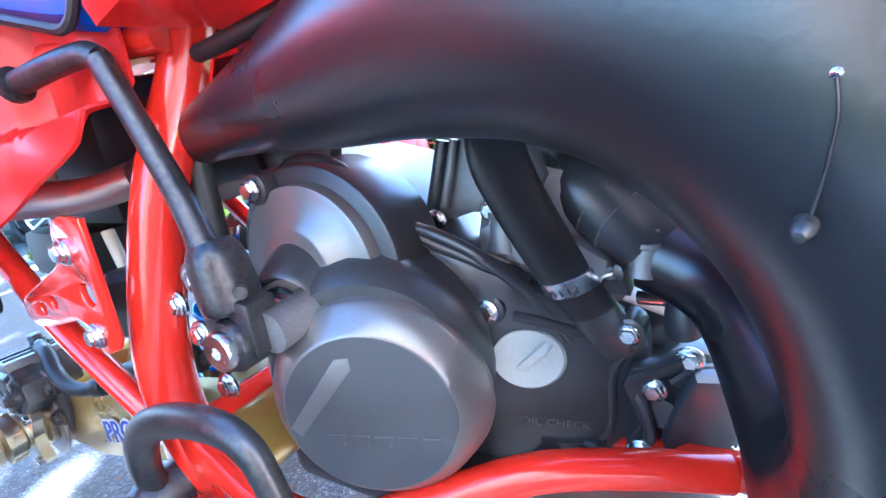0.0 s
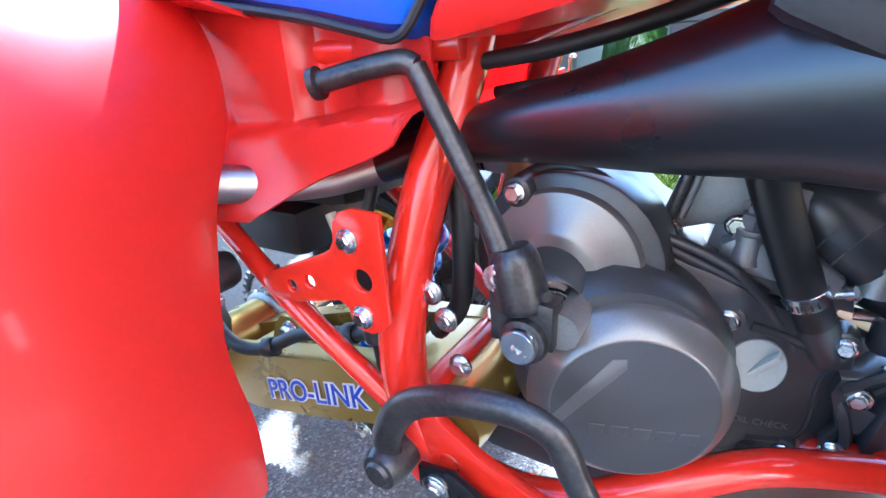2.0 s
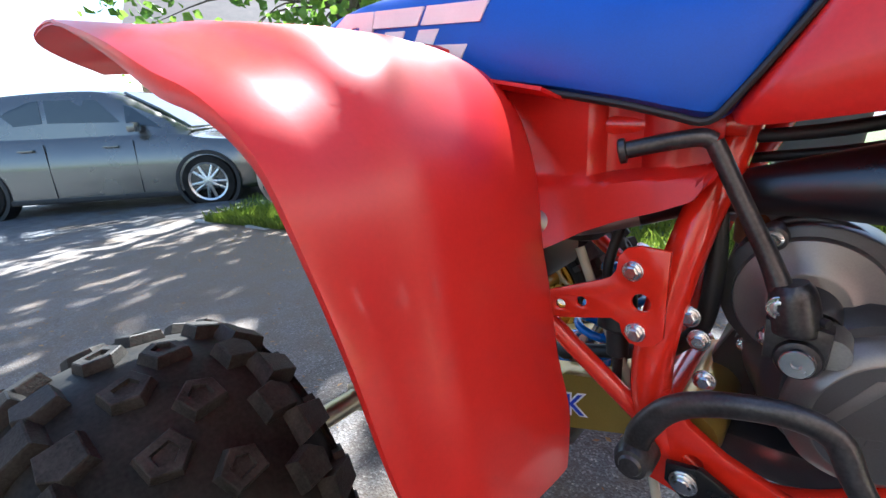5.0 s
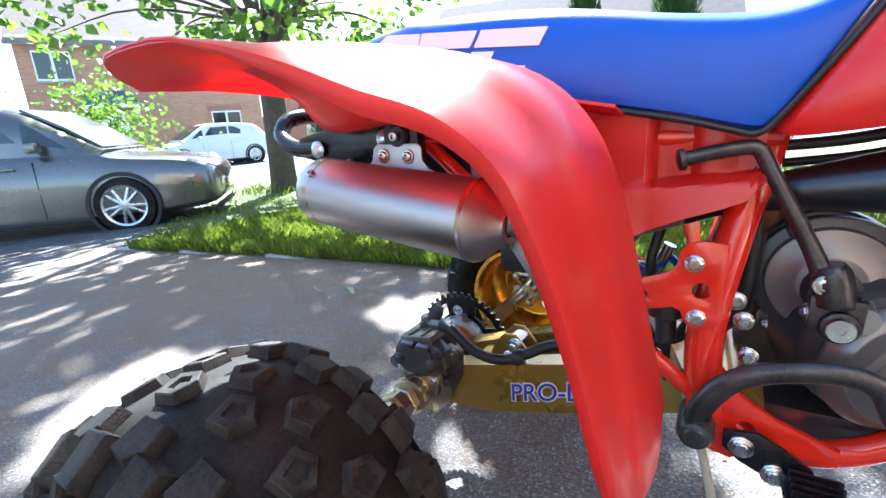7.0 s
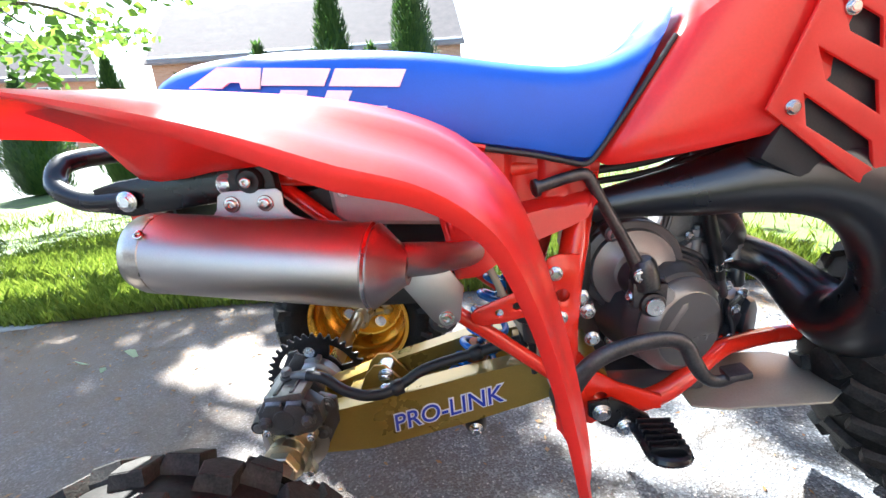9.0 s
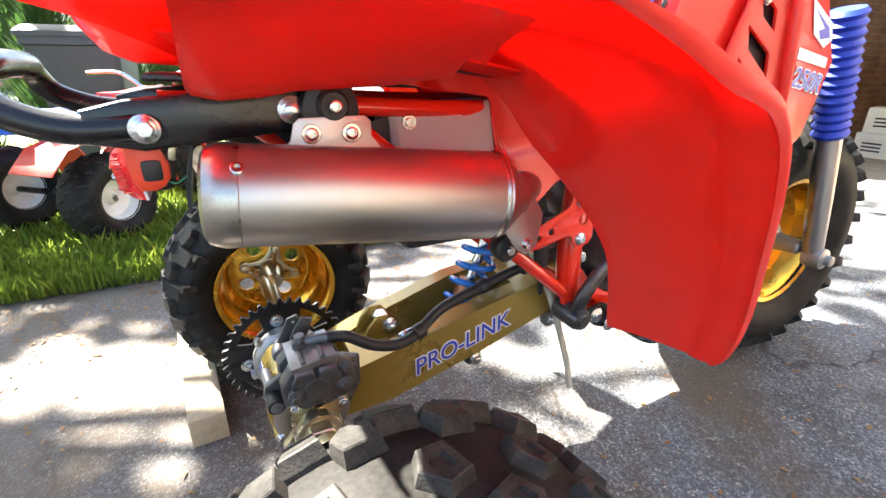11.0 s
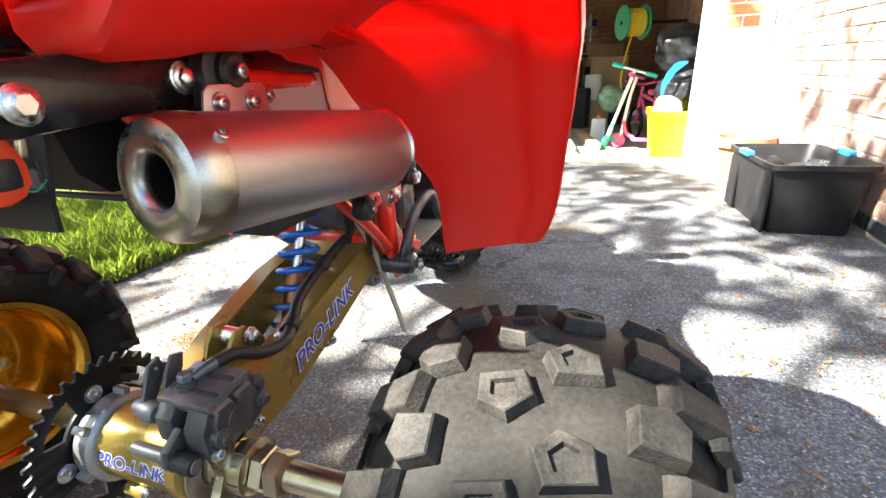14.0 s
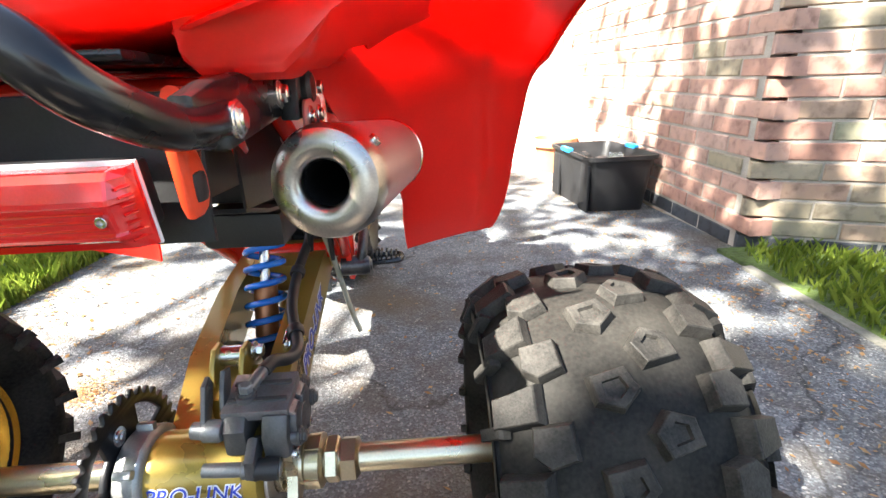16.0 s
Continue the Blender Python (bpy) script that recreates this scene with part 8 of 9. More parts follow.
house("brick house close behind the garage", (-14.5, -9.0, G0), radians(120), 9.0, 7.0, 5.0, 7.6, [(-2, 3.9, 1.2, 1.1), (2, 3.9, 1.2, 1.1), (2, 1.4, 1.2, 1.2)], -1.5)
rngb = random.Random(9)
sh = thing("shrub", "pale sunlit shrub by the front door", "shrub", at=Matrix.Translation((-16.0, 6.8, G0)))
vs, fs = leaves([(rngb.gauss(0, 0.9), rngb.gauss(0, 0.7), abs(rngb.gauss(1.4, 0.8))) for _ in range(1500)], 0.16, rngb)
raw_mesh("foliage", vs, fs, LEAF, sh)
part("stem", tube([(0, 0, -0.05), (0.05, 0, 0.8), (0.1, 0.1, 1.8)], [0.05, 0.04, 0.015], 8, 3), BARK, sh)

# distant belt of trees and roofs, closing the horizon
far = material("far_woodland", (0.05, 0.09, 0.035), 0.95, vary=0.35, scale=0.25, fine=2, bump=0.0)
bm = bmesh.new()
rings = [[], []]
for k in range(180):
    a = 2 * math.pi * k / 180
    r = 95 + 6 * math.sin(a * 7)
    rings[0].append(Vector((r * math.cos(a), r * math.sin(a), -2)))
    rings[1].append(Vector((r * math.cos(a), r * math.sin(a), 3.2 + 1.2 * noise.noise((a * 9, 0, 0)) + 0.8 * noise.noise((a * 40, 3, 0)))))
loft(rings, False, bm)
tagged(part("backdrop", bm, far), "far line of trees behind the houses", "backdrop", kind="structure")

# ---- things in the garage ----
def fl(x, y):
    """Height of the sloping garage floor."""
    return -0.165 - (x - 6.3) * 0.0358


CARD = material("cardboard", (0.40, 0.26, 0.14), 0.85, vary=0.15, scale=8, fine=120, bump=0.1)
YEL = material("yellow_crate_plastic", (0.80, 0.68, 0.01), 0.4, vary=0.08, scale=10, fine=120, bump=0.04)
BAG = material("black_bin_bag", (0.010, 0.011, 0.014), 0.36, vary=0.4, scale=20, fine=40, bump=0.25, dist=0.006)
PINK = material("pink_scooter_paint", (0.62, 0.08, 0.20), 0.4, vary=0.12, scale=20, fine=200)
TEAL = material("teal_scooter_paint", (0.01, 0.32, 0.24), 0.35, vary=0.12, scale=20, fine=200)
ALU = material("aluminium_ladder", (0.62, 0.62, 0.60), 0.4, metal=0.9, vary=0.15, scale=20, fine=200)
GREEN = material("green_reel_plastic", (0.01, 0.30, 0.11), 0.4, vary=0.12, scale=20, fine=200)
YHOSE = material("yellow_hose", (0.72, 0.52, 0.02), 0.45, vary=0.12, scale=20, fine=200)
OLIVE = material("red_holdall_fabric", (0.36, 0.05, 0.025), 0.8, vary=0.25, scale=20, fine=300, bump=0.2)
DARKF = material("black_fabric", (0.02, 0.02, 0.023), 0.85, vary=0.4, scale=14, fine=300, bump=0.3)
PAPER = material("white_paper", (0.75, 0.75, 0.72), 0.7, vary=0.06, scale=12, fine=100)
RUST = material("orange_red_tin", (0.55, 0.07, 0.02), 0.4, vary=0.15, scale=20, fine=200)
# emission put into the glass in place of daylight behind the door
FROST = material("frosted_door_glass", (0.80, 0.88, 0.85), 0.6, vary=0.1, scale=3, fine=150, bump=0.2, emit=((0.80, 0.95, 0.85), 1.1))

# back door with a frosted pane whose own glow stands in for daylight
bd = tagged(new("door_1"), "white back door with a tall frosted pane glowing in place of daylight", "door", kind="structure")
bd.matrix_world = Matrix.Translation((GX1 - 0.03, 1.56, fl(GX1, 1.5)))
part("leaf", plate([[(-0.40, 0.02), (0.40, 0.02), (0.40, 2.0), (-0.40, 2.0)], [(-0.29, 1.02), (0.29, 1.02), (0.29, 1.88), (-0.29, 1.88)]], 0.05, Matrix(((0, 0, -1, 0), (-1, 0, 0, 0), (0, 1, 0, 0), (0, 0, 0, 1))), 0.004), UPVC, bd, "white door leaf", False)
part("pane", box((0.012, 0.60, 0.88), Matrix.Translation((0, 0, 1.45)), 0), FROST, bd, "frosted pane glowing in place of daylight", False)
part("frame", plate([[(-0.50, 0.0), (0.50, 0.0), (0.50, 2.10), (-0.50, 2.10)], [(-0.405, 0.0), (0.405, 0.0), (0.405, 2.005), (-0.405, 2.005)]], 0.08, Matrix(((0, 0, -1, 0), (-1, 0, 0, 0), (0, 1, 0, 0), (0, 0, 0, 1))), 0.004), UPVC, bd, "", False)
part("lower_panel", box((0.02, 0.62, 0.72), Matrix.Translation((-0.028, 0, 0.48)), 0.008), UPVC, bd)
part("handle", box((0.03, 0.03, 0.14), Matrix.Translation((-0.045, -0.36, 1.02)), 0.006), RIM, bd)

# shelves with bottles and tins
rng = random.Random(31)
CANS = [material("can_%s" % n, c, 0.35, metal=0.3, vary=0.1, scale=20, fine=200) for n, c in (("blue", (0.02, 0.06, 0.35)), ("white", (0.7, 0.7, 0.66)), ("red", (0.5, 0.03, 0.03)), ("grey", (0.25, 0.26, 0.27)), ("dark", (0.04, 0.04, 0.045)), ("amber", (0.40, 0.20, 0.04)))]


def bottle(at, r, h, mat, label):
    t = thing("bottle", label, "bottle", "bottles on the shelves", at=Matrix.Translation(at))
    part("body", lathe([(r * 0.9, 0.0), (r, 0.01), (r, h * 0.72), (r * 0.75, h * 0.82), (r * 0.4, h * 0.86), (r * 0.4, h * 0.92)], 14), mat, t)
    part("cap", lathe([(r * 0.46, h * 0.90), (r * 0.46, h), (r * 0.3, h * 1.01)], 12), CANS[rng.choice((1, 2, 4))], t)


for z, y0, y1, cnt in ((1.50, -0.20, 0.80, 13), (1.08, -0.05, 0.72, 12)):
    s_ = thing("wall_shelf", "timber wall shelf crowded with bottles and tins", "shelf", "wall shelves", at=Matrix.Translation((GX1 - 0.15, (y0 + y1) / 2, fl(GX1, 0) + z)))
    part("board", box((0.26, y1 - y0, 0.022), Matrix(), 0.003), WOOD, s_)
    for y in (-0.38, 0.0, 0.38):
        part("bracket", join(box((0.22, 0.02, 0.006), Matrix.Translation((0.0, y * (y1 - y0), -0.014)), 0), box((0.008, 0.02, 0.22), Matrix.Translation((0.115, y * (y1 - y0), -0.12)), 0)), ALU, s_)
    for k in range(cnt):
        y = y0 + 0.06 + (y1 - y0 - 0.12) * k / (cnt - 1)
        m_ = rng.choice(CANS)
        bottle((GX1 - 0.15 + rng.uniform(-0.05, 0.04), y, fl(GX1, 0) + z + 0.011), rng.uniform(0.022, 0.036), rng.uniform(0.12, 0.25), m_, "%s bottle standing on the shelf" % m_.name[4:])

# ladder leaning in the garage
ld = thing("ladder", "aluminium ladder leaning inside the garage door", "ladder", at=Matrix.Translation((4.9, 0.66, fl(4.9, 0.6))))
top = Vector((0.55, 0.78, 2.05))
for s in (-0.5, 0.5):
    o = Vector((0.24 * s, -0.26 * s, 0)) * 0.9
    part("stile", box((0.03, 0.06, top.length), axis_frame(o + top / 2, top), 0.004), ALU, ld)
    part("foot", box((0.05, 0.08, 0.05), axis_frame(o + top * 0.012, top), 0.006), RUST, ld)
for k in range(9):
    p = top * (0.08 + 0.105 * k)
    part("rung", tube([p + Vector((0.108, -0.117, 0)), p - Vector((0.108, -0.117, 0))], 0.013, 8, 2, 1, None, True, False), ALU, ld)

# yellow crate with bags, behind the pier
yc = thing("plastic_crate", "bright yellow plastic crate with a clear bag in it", "crate", at=Matrix.Translation((3.93, -0.99, fl(3.9, 0) - 0.03)))
part("body", loft([rrect(0.19, 0.155, 0.0), rrect(0.22, 0.185, 0.34), rrect(0.235, 0.20, 0.345), rrect(0.235, 0.20, 0.39), rrect(0.22, 0.186, 0.39), rrect(0.185, 0.15, 0.02)]), YEL, yc)
bag_pts = [((4.02, -1.05, fl(3.9, 0) + 0.50), 0.19, BAG, "rubbish_bag", "shiny black rubbish bag heaped on the crate"), ((4.10, -1.03, fl(4, 0) + 0.80), 0.22, BAG, "rubbish_bag", "shiny black rubbish bag heaped on the crate"), ((3.84, -0.92, fl(3.8, 0) + 0.38), 0.10, PAPER, "carrier_bag", "crumpled white carrier bag in the crate")]


def lump(at, r, mat, name, label, seed, cat="bag", sz=0.8):
    t = bmesh.new()
    bmesh.ops.create_icosphere(t, subdivisions=4, radius=r)
    for v in t.verts:
        n = v.co.normalized()
        k = 1 + 0.30 * noise.noise(n * 1.7 + Vector((seed, 0, 0))) + 0.07 * noise.noise(n * 5 + Vector((0, seed, 0))) + 0.05 * abs(noise.noise(Vector((n.x * 11, n.y * 11, n.z * 3 + seed))))
        v.co = Vector((n.x * r * k, n.y * r * k, n.z * r * k * sz))
    ob = part(name, t, mat)
    ob.matrix_world = Matrix.Translation(at)
    tagged(ob, label, cat)


bs = thing("plastic_strap", "bright blue plastic strap hanging over the rubbish bag", "strap", at=Matrix.Translation((3.80, -0.93, 0.42)))
part("band", loft([[Vector((-0.004, y - w, z)), Vector((-0.004, y + w, z)), Vector((0.004, y + w, z)), Vector((0.004, y - w, z))] for y, z, w in ((0.065, -0.02, 0.008), (0.055, 0.06, 0.020), (0.015, 0.14, 0.030), (-0.04, 0.20, 0.044), (-0.06, 0.215, 0.030))]), material("blue_strap_plastic", (0.01, 0.26, 0.75), 0.4, vary=0.1, scale=20, fine=200), bs)
for i, (a, b) in enumerate((((6.05, 0.12), (3.80, -0.20)), ((5.40, -0.17), (4.06, -0.40)))):
    a, b = Vector((*a, fl(a[0], 0) + 0.045)), Vector((*b, fl(b[0], 0) + 0.045))
    pk = thing("floor_timber", "pale length of timber lying on the garage floor", "timber", "lengths of timber", at=axis_frame((a + b) / 2, b - a))
    part("timber", box((0.09, 0.05, (b - a).length), Matrix(), 0.004), WOOD, pk)
bc = thing("cardboard_box", "large brown cardboard box behind the suitcase", "box", at=Matrix.Translation((7.2, -0.45, fl(7.2, 0))))
part("carton", box((0.40, 0.52, 0.50), Matrix.Translation((0, 0, 0.25)), 0.008), DARKF, bc, "black lower half", False)
part("lid_carton", box((0.40, 0.50, 0.42), Matrix.Translation((0, 0, 0.712)), 0.008), CARD, bc, "brown upper half", False)
for i, (p, r, m_, nm, lb) in enumerate(bag_pts):
    lump(p, r, m_, nm, lb, i * 3.1)
lump((7.9, 0.85, fl(7.9, 0) + 0.10), 0.26, DARKF, "jacket", "dark jacket dropped on the garage floor", 4.0, "jacket", 0.45)
lump((8.5, 0.68, fl(8.5, 0) + 0.20), 0.18, PAPER, "sack", "pale crumpled sack on the garage floor", 7.0, "sack", 1.1)
lump((5.0, -0.50, fl(5.0, 0) + 0.42), 0.13, material("green_carrier_bag", (0.16, 0.26, 0.17), 0.4, vary=0.15), "carrier_bag", "pale green carrier bag hung on the handlebar", 9.0, "bag", 1.0)

# scooters
def scooter(at, rz, frame_m, grip_m, label, h=0.72, lean=12):
    t = thing("kick_scooter", label, "scooter", "kick scooters", at=Matrix.Translation(at) @ Matrix.Rotation(rz, 4, "Z") @ Matrix.Rotation(radians(lean), 4, "X"))
    part("deck", box((0.42, 0.11, 0.03), Matrix.Translation((-0.22, 0, 0.08)), 0.008), frame_m, t)
    part("neck", tube([(-0.02, 0, 0.09), (0.06, 0, 0.14), (0.09, 0, 0.24)], 0.018, 10, 3), frame_m, t)
    part("stem", tube([(0.10, 0, 0.10), (0.06, 0, 0.45), (0.02, 0, h)], 0.015, 10, 3), PAPER, t)
    part("bar", tube([(0.02, -0.18, h), (0.02, 0.18, h)], 0.012, 10, 2, 1, None, True, False), ALU, t)
    for s in (-1, 1):
        part("grip", tube([(0.02, s * 0.10, h), (0.02, s * 0.20, h)], 0.019, 10, 2, 1, None, True, False), grip_m, t)
    for x in (0.12, -0.40):
        part("wheel", lathe([(0.06, -0.014), (0.066, 0), (0.06, 0.014), (0.02, 0.015)], 22, Matrix.Translation((x, 0, 0.066)) @ Matrix.Rotation(radians(90), 4, "X")), frame_m, t)


scooter((4.35, -0.50, fl(4.35, 0)), radians(160), TEAL, TEAL, "teal and white child's kick scooter leaning in the garage", 0.70, -16)
scooter((4.30, -0.70, fl(4.25, 0)), radians(70), PINK, PINK, "pink child's kick scooter in the garage", 0.62, 6)
bk = thing("child_bicycle", "pink child's bicycle behind the scooters", "bicycle", at=Matrix.Translation((4.72, -0.86, fl(4.7, 0))) @ Matrix.Rotation(radians(20), 4, "Z"))
for x in (-0.30, 0.30):
    wv = part("wheel", lathe([(0.15, -0.018), (0.165, 0), (0.15, 0.018), (0.143, 0)], 36, Matrix.Translation((x, 0, 0.165)) @ Matrix.Rotation(radians(90), 4, "X"), None, False), RUBBER, bk)
    part("hub", lathe([(0.02, -0.04), (0.02, 0.04)], 12, Matrix.Translation((x, 0, 0.165)) @ Matrix.Rotation(radians(90), 4, "X")), ALU, wv)
for a, b in (((-0.30, 0, 0.165), (-0.1, 0, 0.40)), ((-0.1, 0, 0.40), (0.22, 0, 0.45)), ((-0.05, 0, 0.18), (0.20, 0, 0.40)), ((-0.05, 0, 0.18), (-0.30, 0, 0.165)), ((-0.05, 0, 0.18), (-0.12, 0, 0.46)), ((0.30, 0, 0.165), (0.20, 0, 0.52))):
    part("tube", tube([a, b], 0.016, 10, 2, 1, None, True, False), PINK, bk)
part("saddle", box((0.20, 0.11, 0.05), Matrix.Translation((-0.13, 0, 0.48)), 0.02), PINK, bk)
part("handlebar", tube([(0.15, -0.2, 0.58), (0.2, 0, 0.54), (0.15, 0.2, 0.58)], 0.012, 10, 3), PINK, bk)
jc = thing("jerry_can", "pale grey plastic jerry can on the floor", "can", at=Matrix.Translation((4.75, -0.40, fl(4.75, 0))))
part("body", box((0.10, 0.14, 0.24), Matrix.Translation((0, 0, 0.12)), 0.025), material("pale_grey_can", (0.45, 0.48, 0.50), 0.4, vary=0.08), jc)
part("cap", lathe([(0.02, 0.23), (0.02, 0.27), (0.001, 0.272)], 12), RUST, jc)
# hose reel on the side wall
hr = thing("hose_reel", "green hose reel with yellow hose on the wall", "reel", at=Matrix.Translation((5.6, -0.66, 1.04)) @ Matrix.Rotation(radians(25), 4, "Z"))
for x in (-0.115, 0.115):
    part("flange", lathe([(0.17, -0.008), (0.175, 0.0), (0.17, 0.008), (0.04, 0.01)], 32, Matrix.Translation((0, x, 0)) @ Matrix.Rotation(radians(90), 4, "X")), GREEN, hr)
for k in range(9):
    part("hose_turn", lathe([(0.135 - 0.010, -0.012), (0.137, 0.0), (0.125, 0.012)], 28, Matrix.Translation((0, -0.085 + k * 0.021, 0)) @ Matrix.Rotation(radians(90), 4, "X"), None, False), YHOSE, hr)
part("hose_tail", tube([(0.0, 0.0, -0.13), (0.08, 0.0, -0.30), (0.12, 0.02, -0.55), (0.05, 0.02, -0.75)], 0.010, 8, 4), YHOSE, hr)
part("wall_arm", tube([(0, 0.14, 0), (0.0, -0.62, 0.0)], 0.02, 8, 2, 1, None, True, False), BLACKR, hr)
# suitcase, kitchen roll, boxes, holdall, tools
su = thing("suitcase", "black upright suitcase on the garage floor", "suitcase", at=Matrix.Translation((6.30, -0.09, fl(6.3, 0))) @ Matrix.Rotation(radians(-15), 4, "Z"))
part("shell", box((0.20, 0.30, 0.50), Matrix.Translation((0, 0, 0.27)), 0.04), DARKF, su)
part("handle", tube([(0, -0.08, 0.52), (0, -0.06, 0.56), (0, 0.06, 0.56), (0, 0.08, 0.52)], 0.010, 8, 3), BLACKR, su)
cb = thing("cardboard_box", "brown cardboard box beside the suitcase", "box", at=Matrix.Translation((6.60, -0.34, fl(6.6, 0))))
part("carton", box((0.30, 0.30, 0.36), Matrix.Translation((0, 0, 0.18)), 0.006), CARD, cb)
kr = thing("paper_roll", "large white paper roll on the box", "roll", at=Matrix.Translation((6.60, -0.27, fl(6.6, 0) + 0.36)))
part("roll", lathe([(0.025, 0.0), (0.11, 0.0), (0.112, 0.01), (0.112, 0.31), (0.105, 0.32), (0.025, 0.32)], 28), PAPER, kr)
for i, (y, z) in enumerate(((1.62, 0.0), (1.60, 0.24))):
    w_ = thing("white_carton", "white printed carton stacked in the garage", "carton", "stacked cartons", at=Matrix.Translation((5.9, y, fl(5.9, 0) + z)) @ Matrix.Rotation(0.2 * i, 4, "Z"))
    part("carton", box((0.28, 0.34, 0.235), Matrix.Translation((0, 0, 0.118)), 0.004), PAPER, w_)
    for k in range(3):
        part("print_bar", box((0.002, 0.16, 0.016), Matrix.Translation((-0.1415, 0.02, 0.07 + k * 0.035)), 0), BLACKR, w_, "", False)
hd = thing("holdall", "red holdall bag hanging on the garage wall", "bag", at=Matrix.Translation((8.2, 2.05, 0.70)))
part("body", loft([[Vector((0.16 * w * math.cos(a), 0.22 * w * math.sin(a), z)) for a in (2 * math.pi * k / 18 for k in range(18))] for z, w in ((-0.45, 0.5), (-0.38, 0.9), (-0.1, 1.05), (0.2, 0.95), (0.35, 0.6))]), OLIVE, hd)
part("strap", tube([(-0.1, 0, 0.34), (0, 0.02, 0.65), (0.1, 0, 0.34)], 0.012, 8, 4), DARKF, hd)
ct = thing("coat", "dark coat hanging beside the back door", "coat", at=Matrix.Translation((9.05, 0.93, 0.62)))
part("cloth", loft([[Vector((0.09 * w * math.cos(a), 0.20 * w * (1 + 0.12 * math.cos(5 * a)) * math.sin(a), z)) for a in (2 * math.pi * k / 24 for k in range(24))] for z, w in ((-0.50, 1.0), (-0.2, 0.95), (0.2, 0.9), (0.45, 0.7), (0.55, 0.25))]), DARKF, ct)
for i, (y, m_) in enumerate(((0.98, ALU), (0.80, BLACKR), (0.70, BLACKR))):
    b_ = thing("broom", "long-handled broom leaning on the back wall", "broom", "brooms by the door", at=Matrix.Translation((8.75, y, fl(8.8, 0))))
    part("shaft", tube([(0, 0, 0.02), (0.12, -0.02, 0.6), (0.25, 0.04, 1.05)], 0.012, 8, 3), m_, b_)
    part("head", box((0.06, 0.22, 0.06), Matrix.Translation((0, 0, 0.035)), 0.01), BLACKR, b_)
vc = thing("gas_cylinder", "orange-red gas cylinder on the garage floor", "cylinder", at=Matrix.Translation((8.55, 0.36, fl(8.5, 0))))
part("body", lathe([(0.10, 0.0), (0.13, 0.03), (0.13, 0.26), (0.10, 0.32), (0.04, 0.34), (0.04, 0.38)], 24), RUST, vc)
bu = thing("bucket", "grey bucket full of rags by the door", "bucket", at=Matrix.Translation((8.7, 1.12, fl(8.7, 0))))
part("pail", lathe([(0.13, 0.0), (0.17, 0.34), (0.18, 0.34), (0.18, 0.36), (0.165, 0.36), (0.12, 0.03)], 26), CANS[3], bu)
pv = thing("pump", "upright blue and red foot pump", "pump", at=Matrix.Translation((8.3, 0.02, fl(8.3, 0))))
part("barrel", lathe([(0.03, 0.0), (0.03, 0.25), (0.02, 0.26), (0.02, 0.5)], 14), RUST, pv)
part("shaft", lathe([(0.045, 0.5), (0.05, 0.9), (0.02, 0.95)], 14), CANS[4], pv)
part("handle", tube([(0, -0.12, 1.0), (0, 0.12, 1.0)], 0.02, 8, 2, 1, None, True, False), BLACKR, pv)
bxs = thing("tool_chest", "dark tool chest and board against the back wall", "chest", at=Matrix.Translation((8.9, -0.35, fl(8.9, 0))))
part("case", box((0.40, 0.62, 0.85), Matrix.Translation((0, 0, 0.43)), 0.01), DARKF, bxs)
part("board", box((0.05, 0.60, 0.35), Matrix.Translation((0.05, 0, 1.03)), 0.005), CARD, bxs)

# ---- bricks of the house walls ----


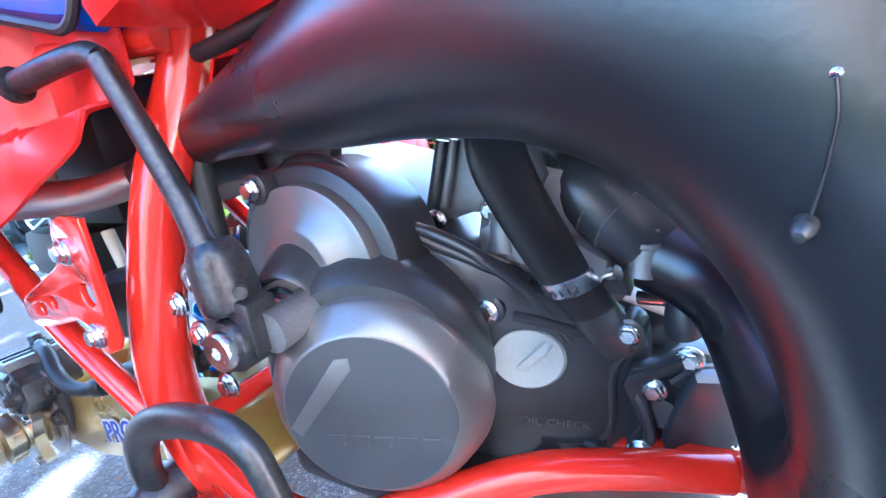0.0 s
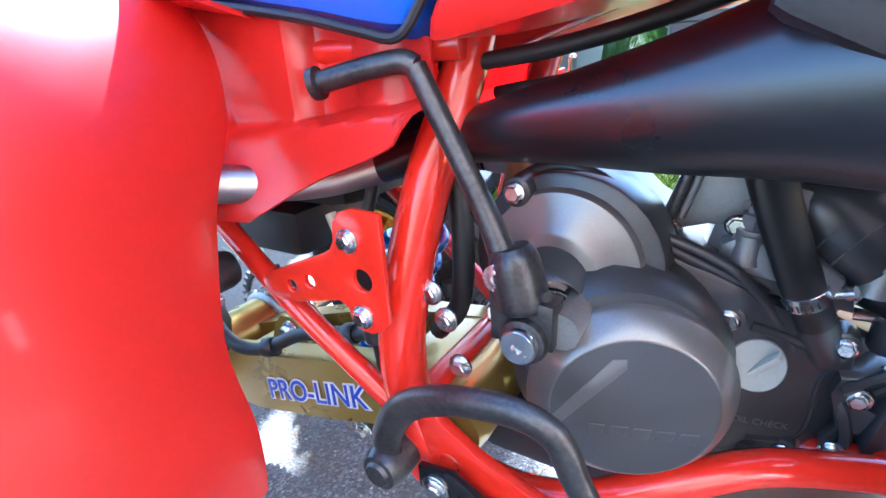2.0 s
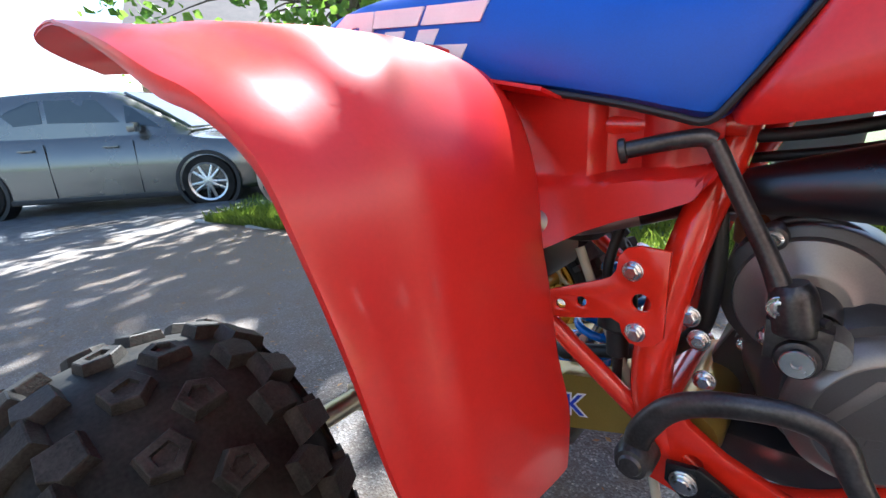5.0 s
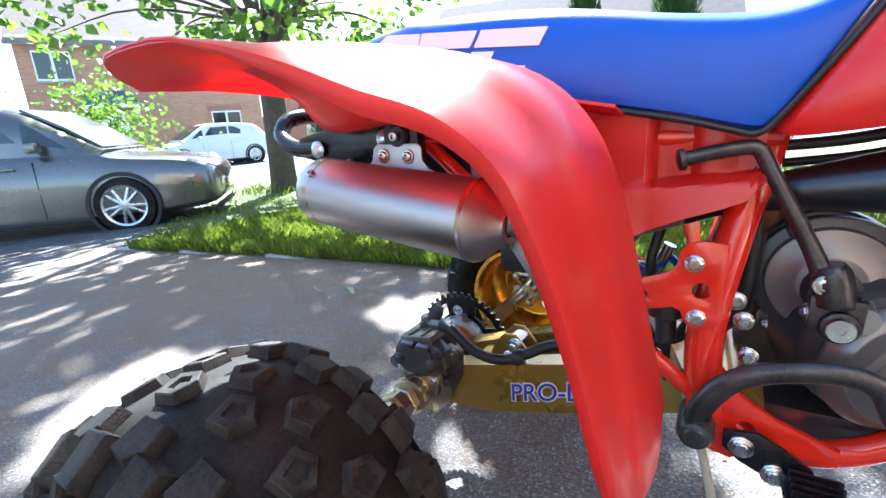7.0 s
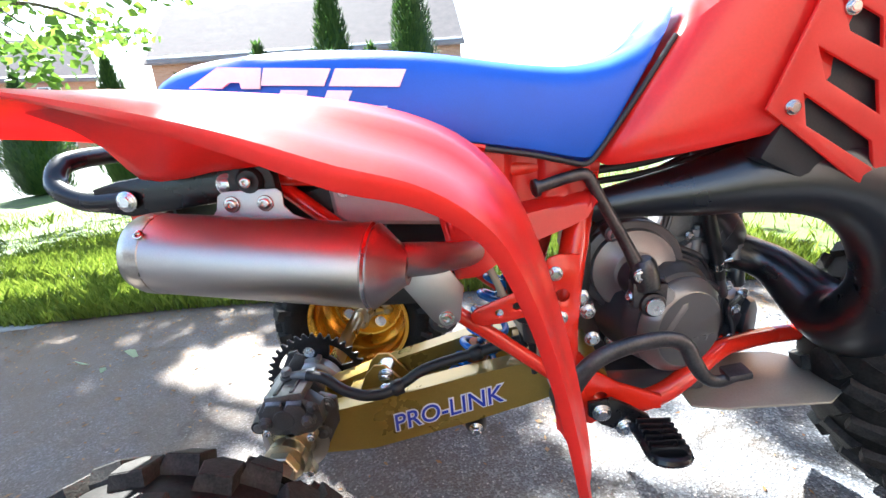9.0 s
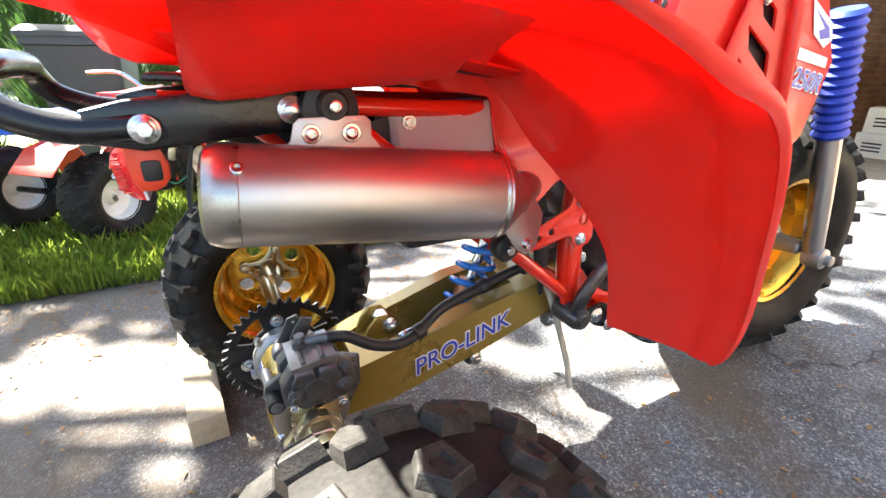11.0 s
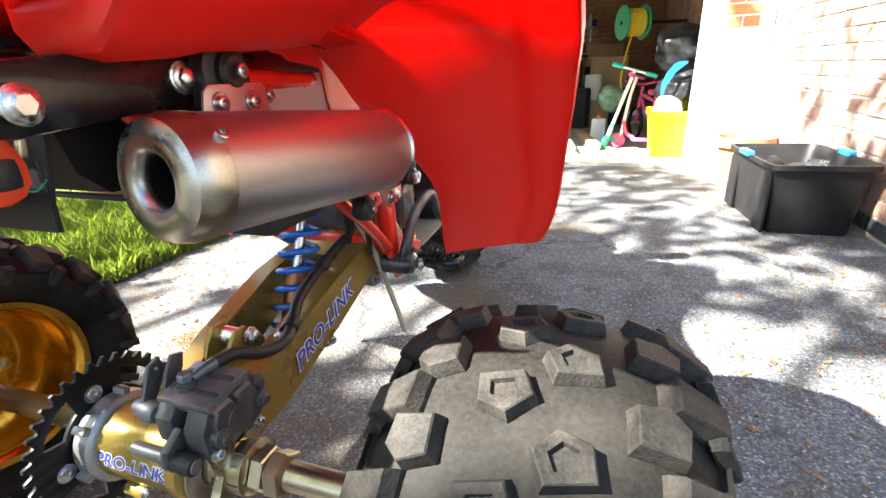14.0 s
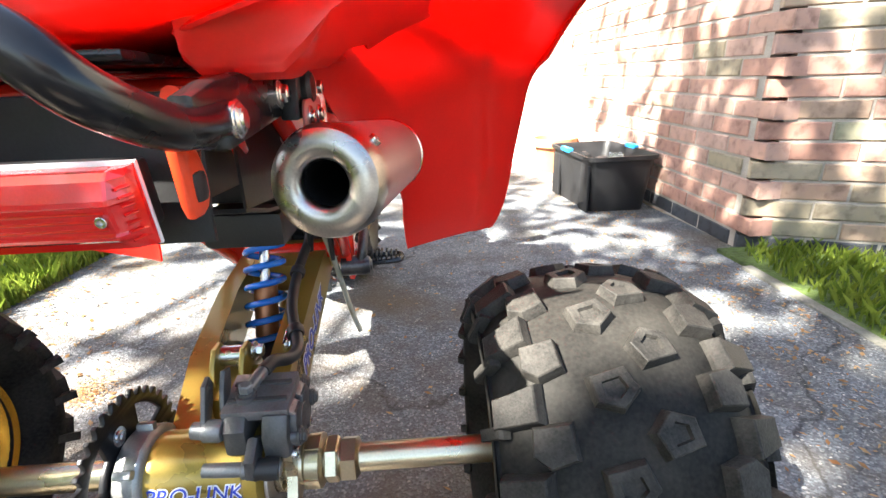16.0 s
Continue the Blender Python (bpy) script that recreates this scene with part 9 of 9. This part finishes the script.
def brick_mesh(name, w, d, h, mat, seed):
    """A brick with worn arrises, its face on its own -y side, standing on z 0 and starting at x 0."""
    rng = random.Random(seed)
    c = 0.004
    rings = []
    for y, k in ((d, 0.0), (c, 0.0), (0.0, c)):
        rings.append([Vector((x + rng.uniform(-0.0012, 0.0012), y + rng.uniform(-0.0008, 0.0008), z + rng.uniform(-0.0012, 0.0012))) for x, z in ((k, k), (w - k, k), (w - k, h - k), (k, h - k))])
    bm = loft(rings)
    bmesh.ops.recalc_face_normals(bm, faces=bm.faces)
    me = bpy.data.meshes.new(name)
    bm.to_mesh(me)
    bm.free()
    me.materials.append(mat)
    return me


COURSE = 0.0715
BH = 0.0615


def lay(wall_ob, frame_m, start_odd, start_even, length, courses, mats, seed, flip=False):
    """Stretcher courses along a wall; the first course below the dark plinth course is number -1."""
    rng = random.Random(seed)
    pool = {}
    for c in range(-2, courses):
        z = -0.0275 + c * COURSE
        s0 = start_odd if c % 2 else start_even
        x = s0
        k = 0
        while x < length - 0.03:
            w = min(0.215, length - x - 0.002)
            mat = mats(c, x, rng)
            key = (round(w, 3), mat.name, rng.randrange(3))
            if key not in pool:
                pool[key] = brick_mesh("brick", w, 0.09, BH, mat, len(pool) + seed)
            ob = new("brick", pool[key])
            ob.parent = wall_ob
            ob.matrix_local = frame_m @ Matrix.Translation((-x - w if flip else x, rng.uniform(-0.0015, 0.0015), z)) @ Matrix.Rotation(rng.uniform(-0.004, 0.004), 4, "Y")
            x += w + 0.010
            k += 1


def south_mat(c, x, rng):
    if c == 0:
        return BLUEB
    return MOSSY if c < 0 or rng.random() < 0.08 else BRICK


def corner_mat(c, x, rng):
    if c == 0 or (c == -1 and x > 0.35):
        return BLUEB
    return MOSSY if rng.random() < 0.72 else BRICK


SOUTH = Matrix.Translation((WX0, WY, 0)) @ Matrix.Rotation(radians(180), 4, "Z")
lay(wall, SOUTH, -0.045, 0.070, WX1 - WX0, 25, south_mat, 70, True)
lay(wall2, CORNER, 0.052, -0.045, 1.6, 25, corner_mat, 90)

# orange bricks on the upper part of the garage pier
PIERB = material("orange_pier_brick", (0.52, 0.22, 0.09), 0.85, vary=0.15, scale=14, fine=160, bump=0.4, tint=(0.62, 0.31, 0.15))
for c in range(26):
    for y, w in (((-1.155, 0.19),) if c % 2 else ((-1.155, 0.09), (-1.255, 0.09))):
        ob = new("brick", brick_mesh("brick", w, 0.05, BH, PIERB, 300 + c))
        ob.parent = pier
        ob.matrix_local = Matrix.Translation((WX1 - 0.006, y, 0.83 + c * COURSE)) @ Matrix.Rotation(radians(-90), 4, "Z")
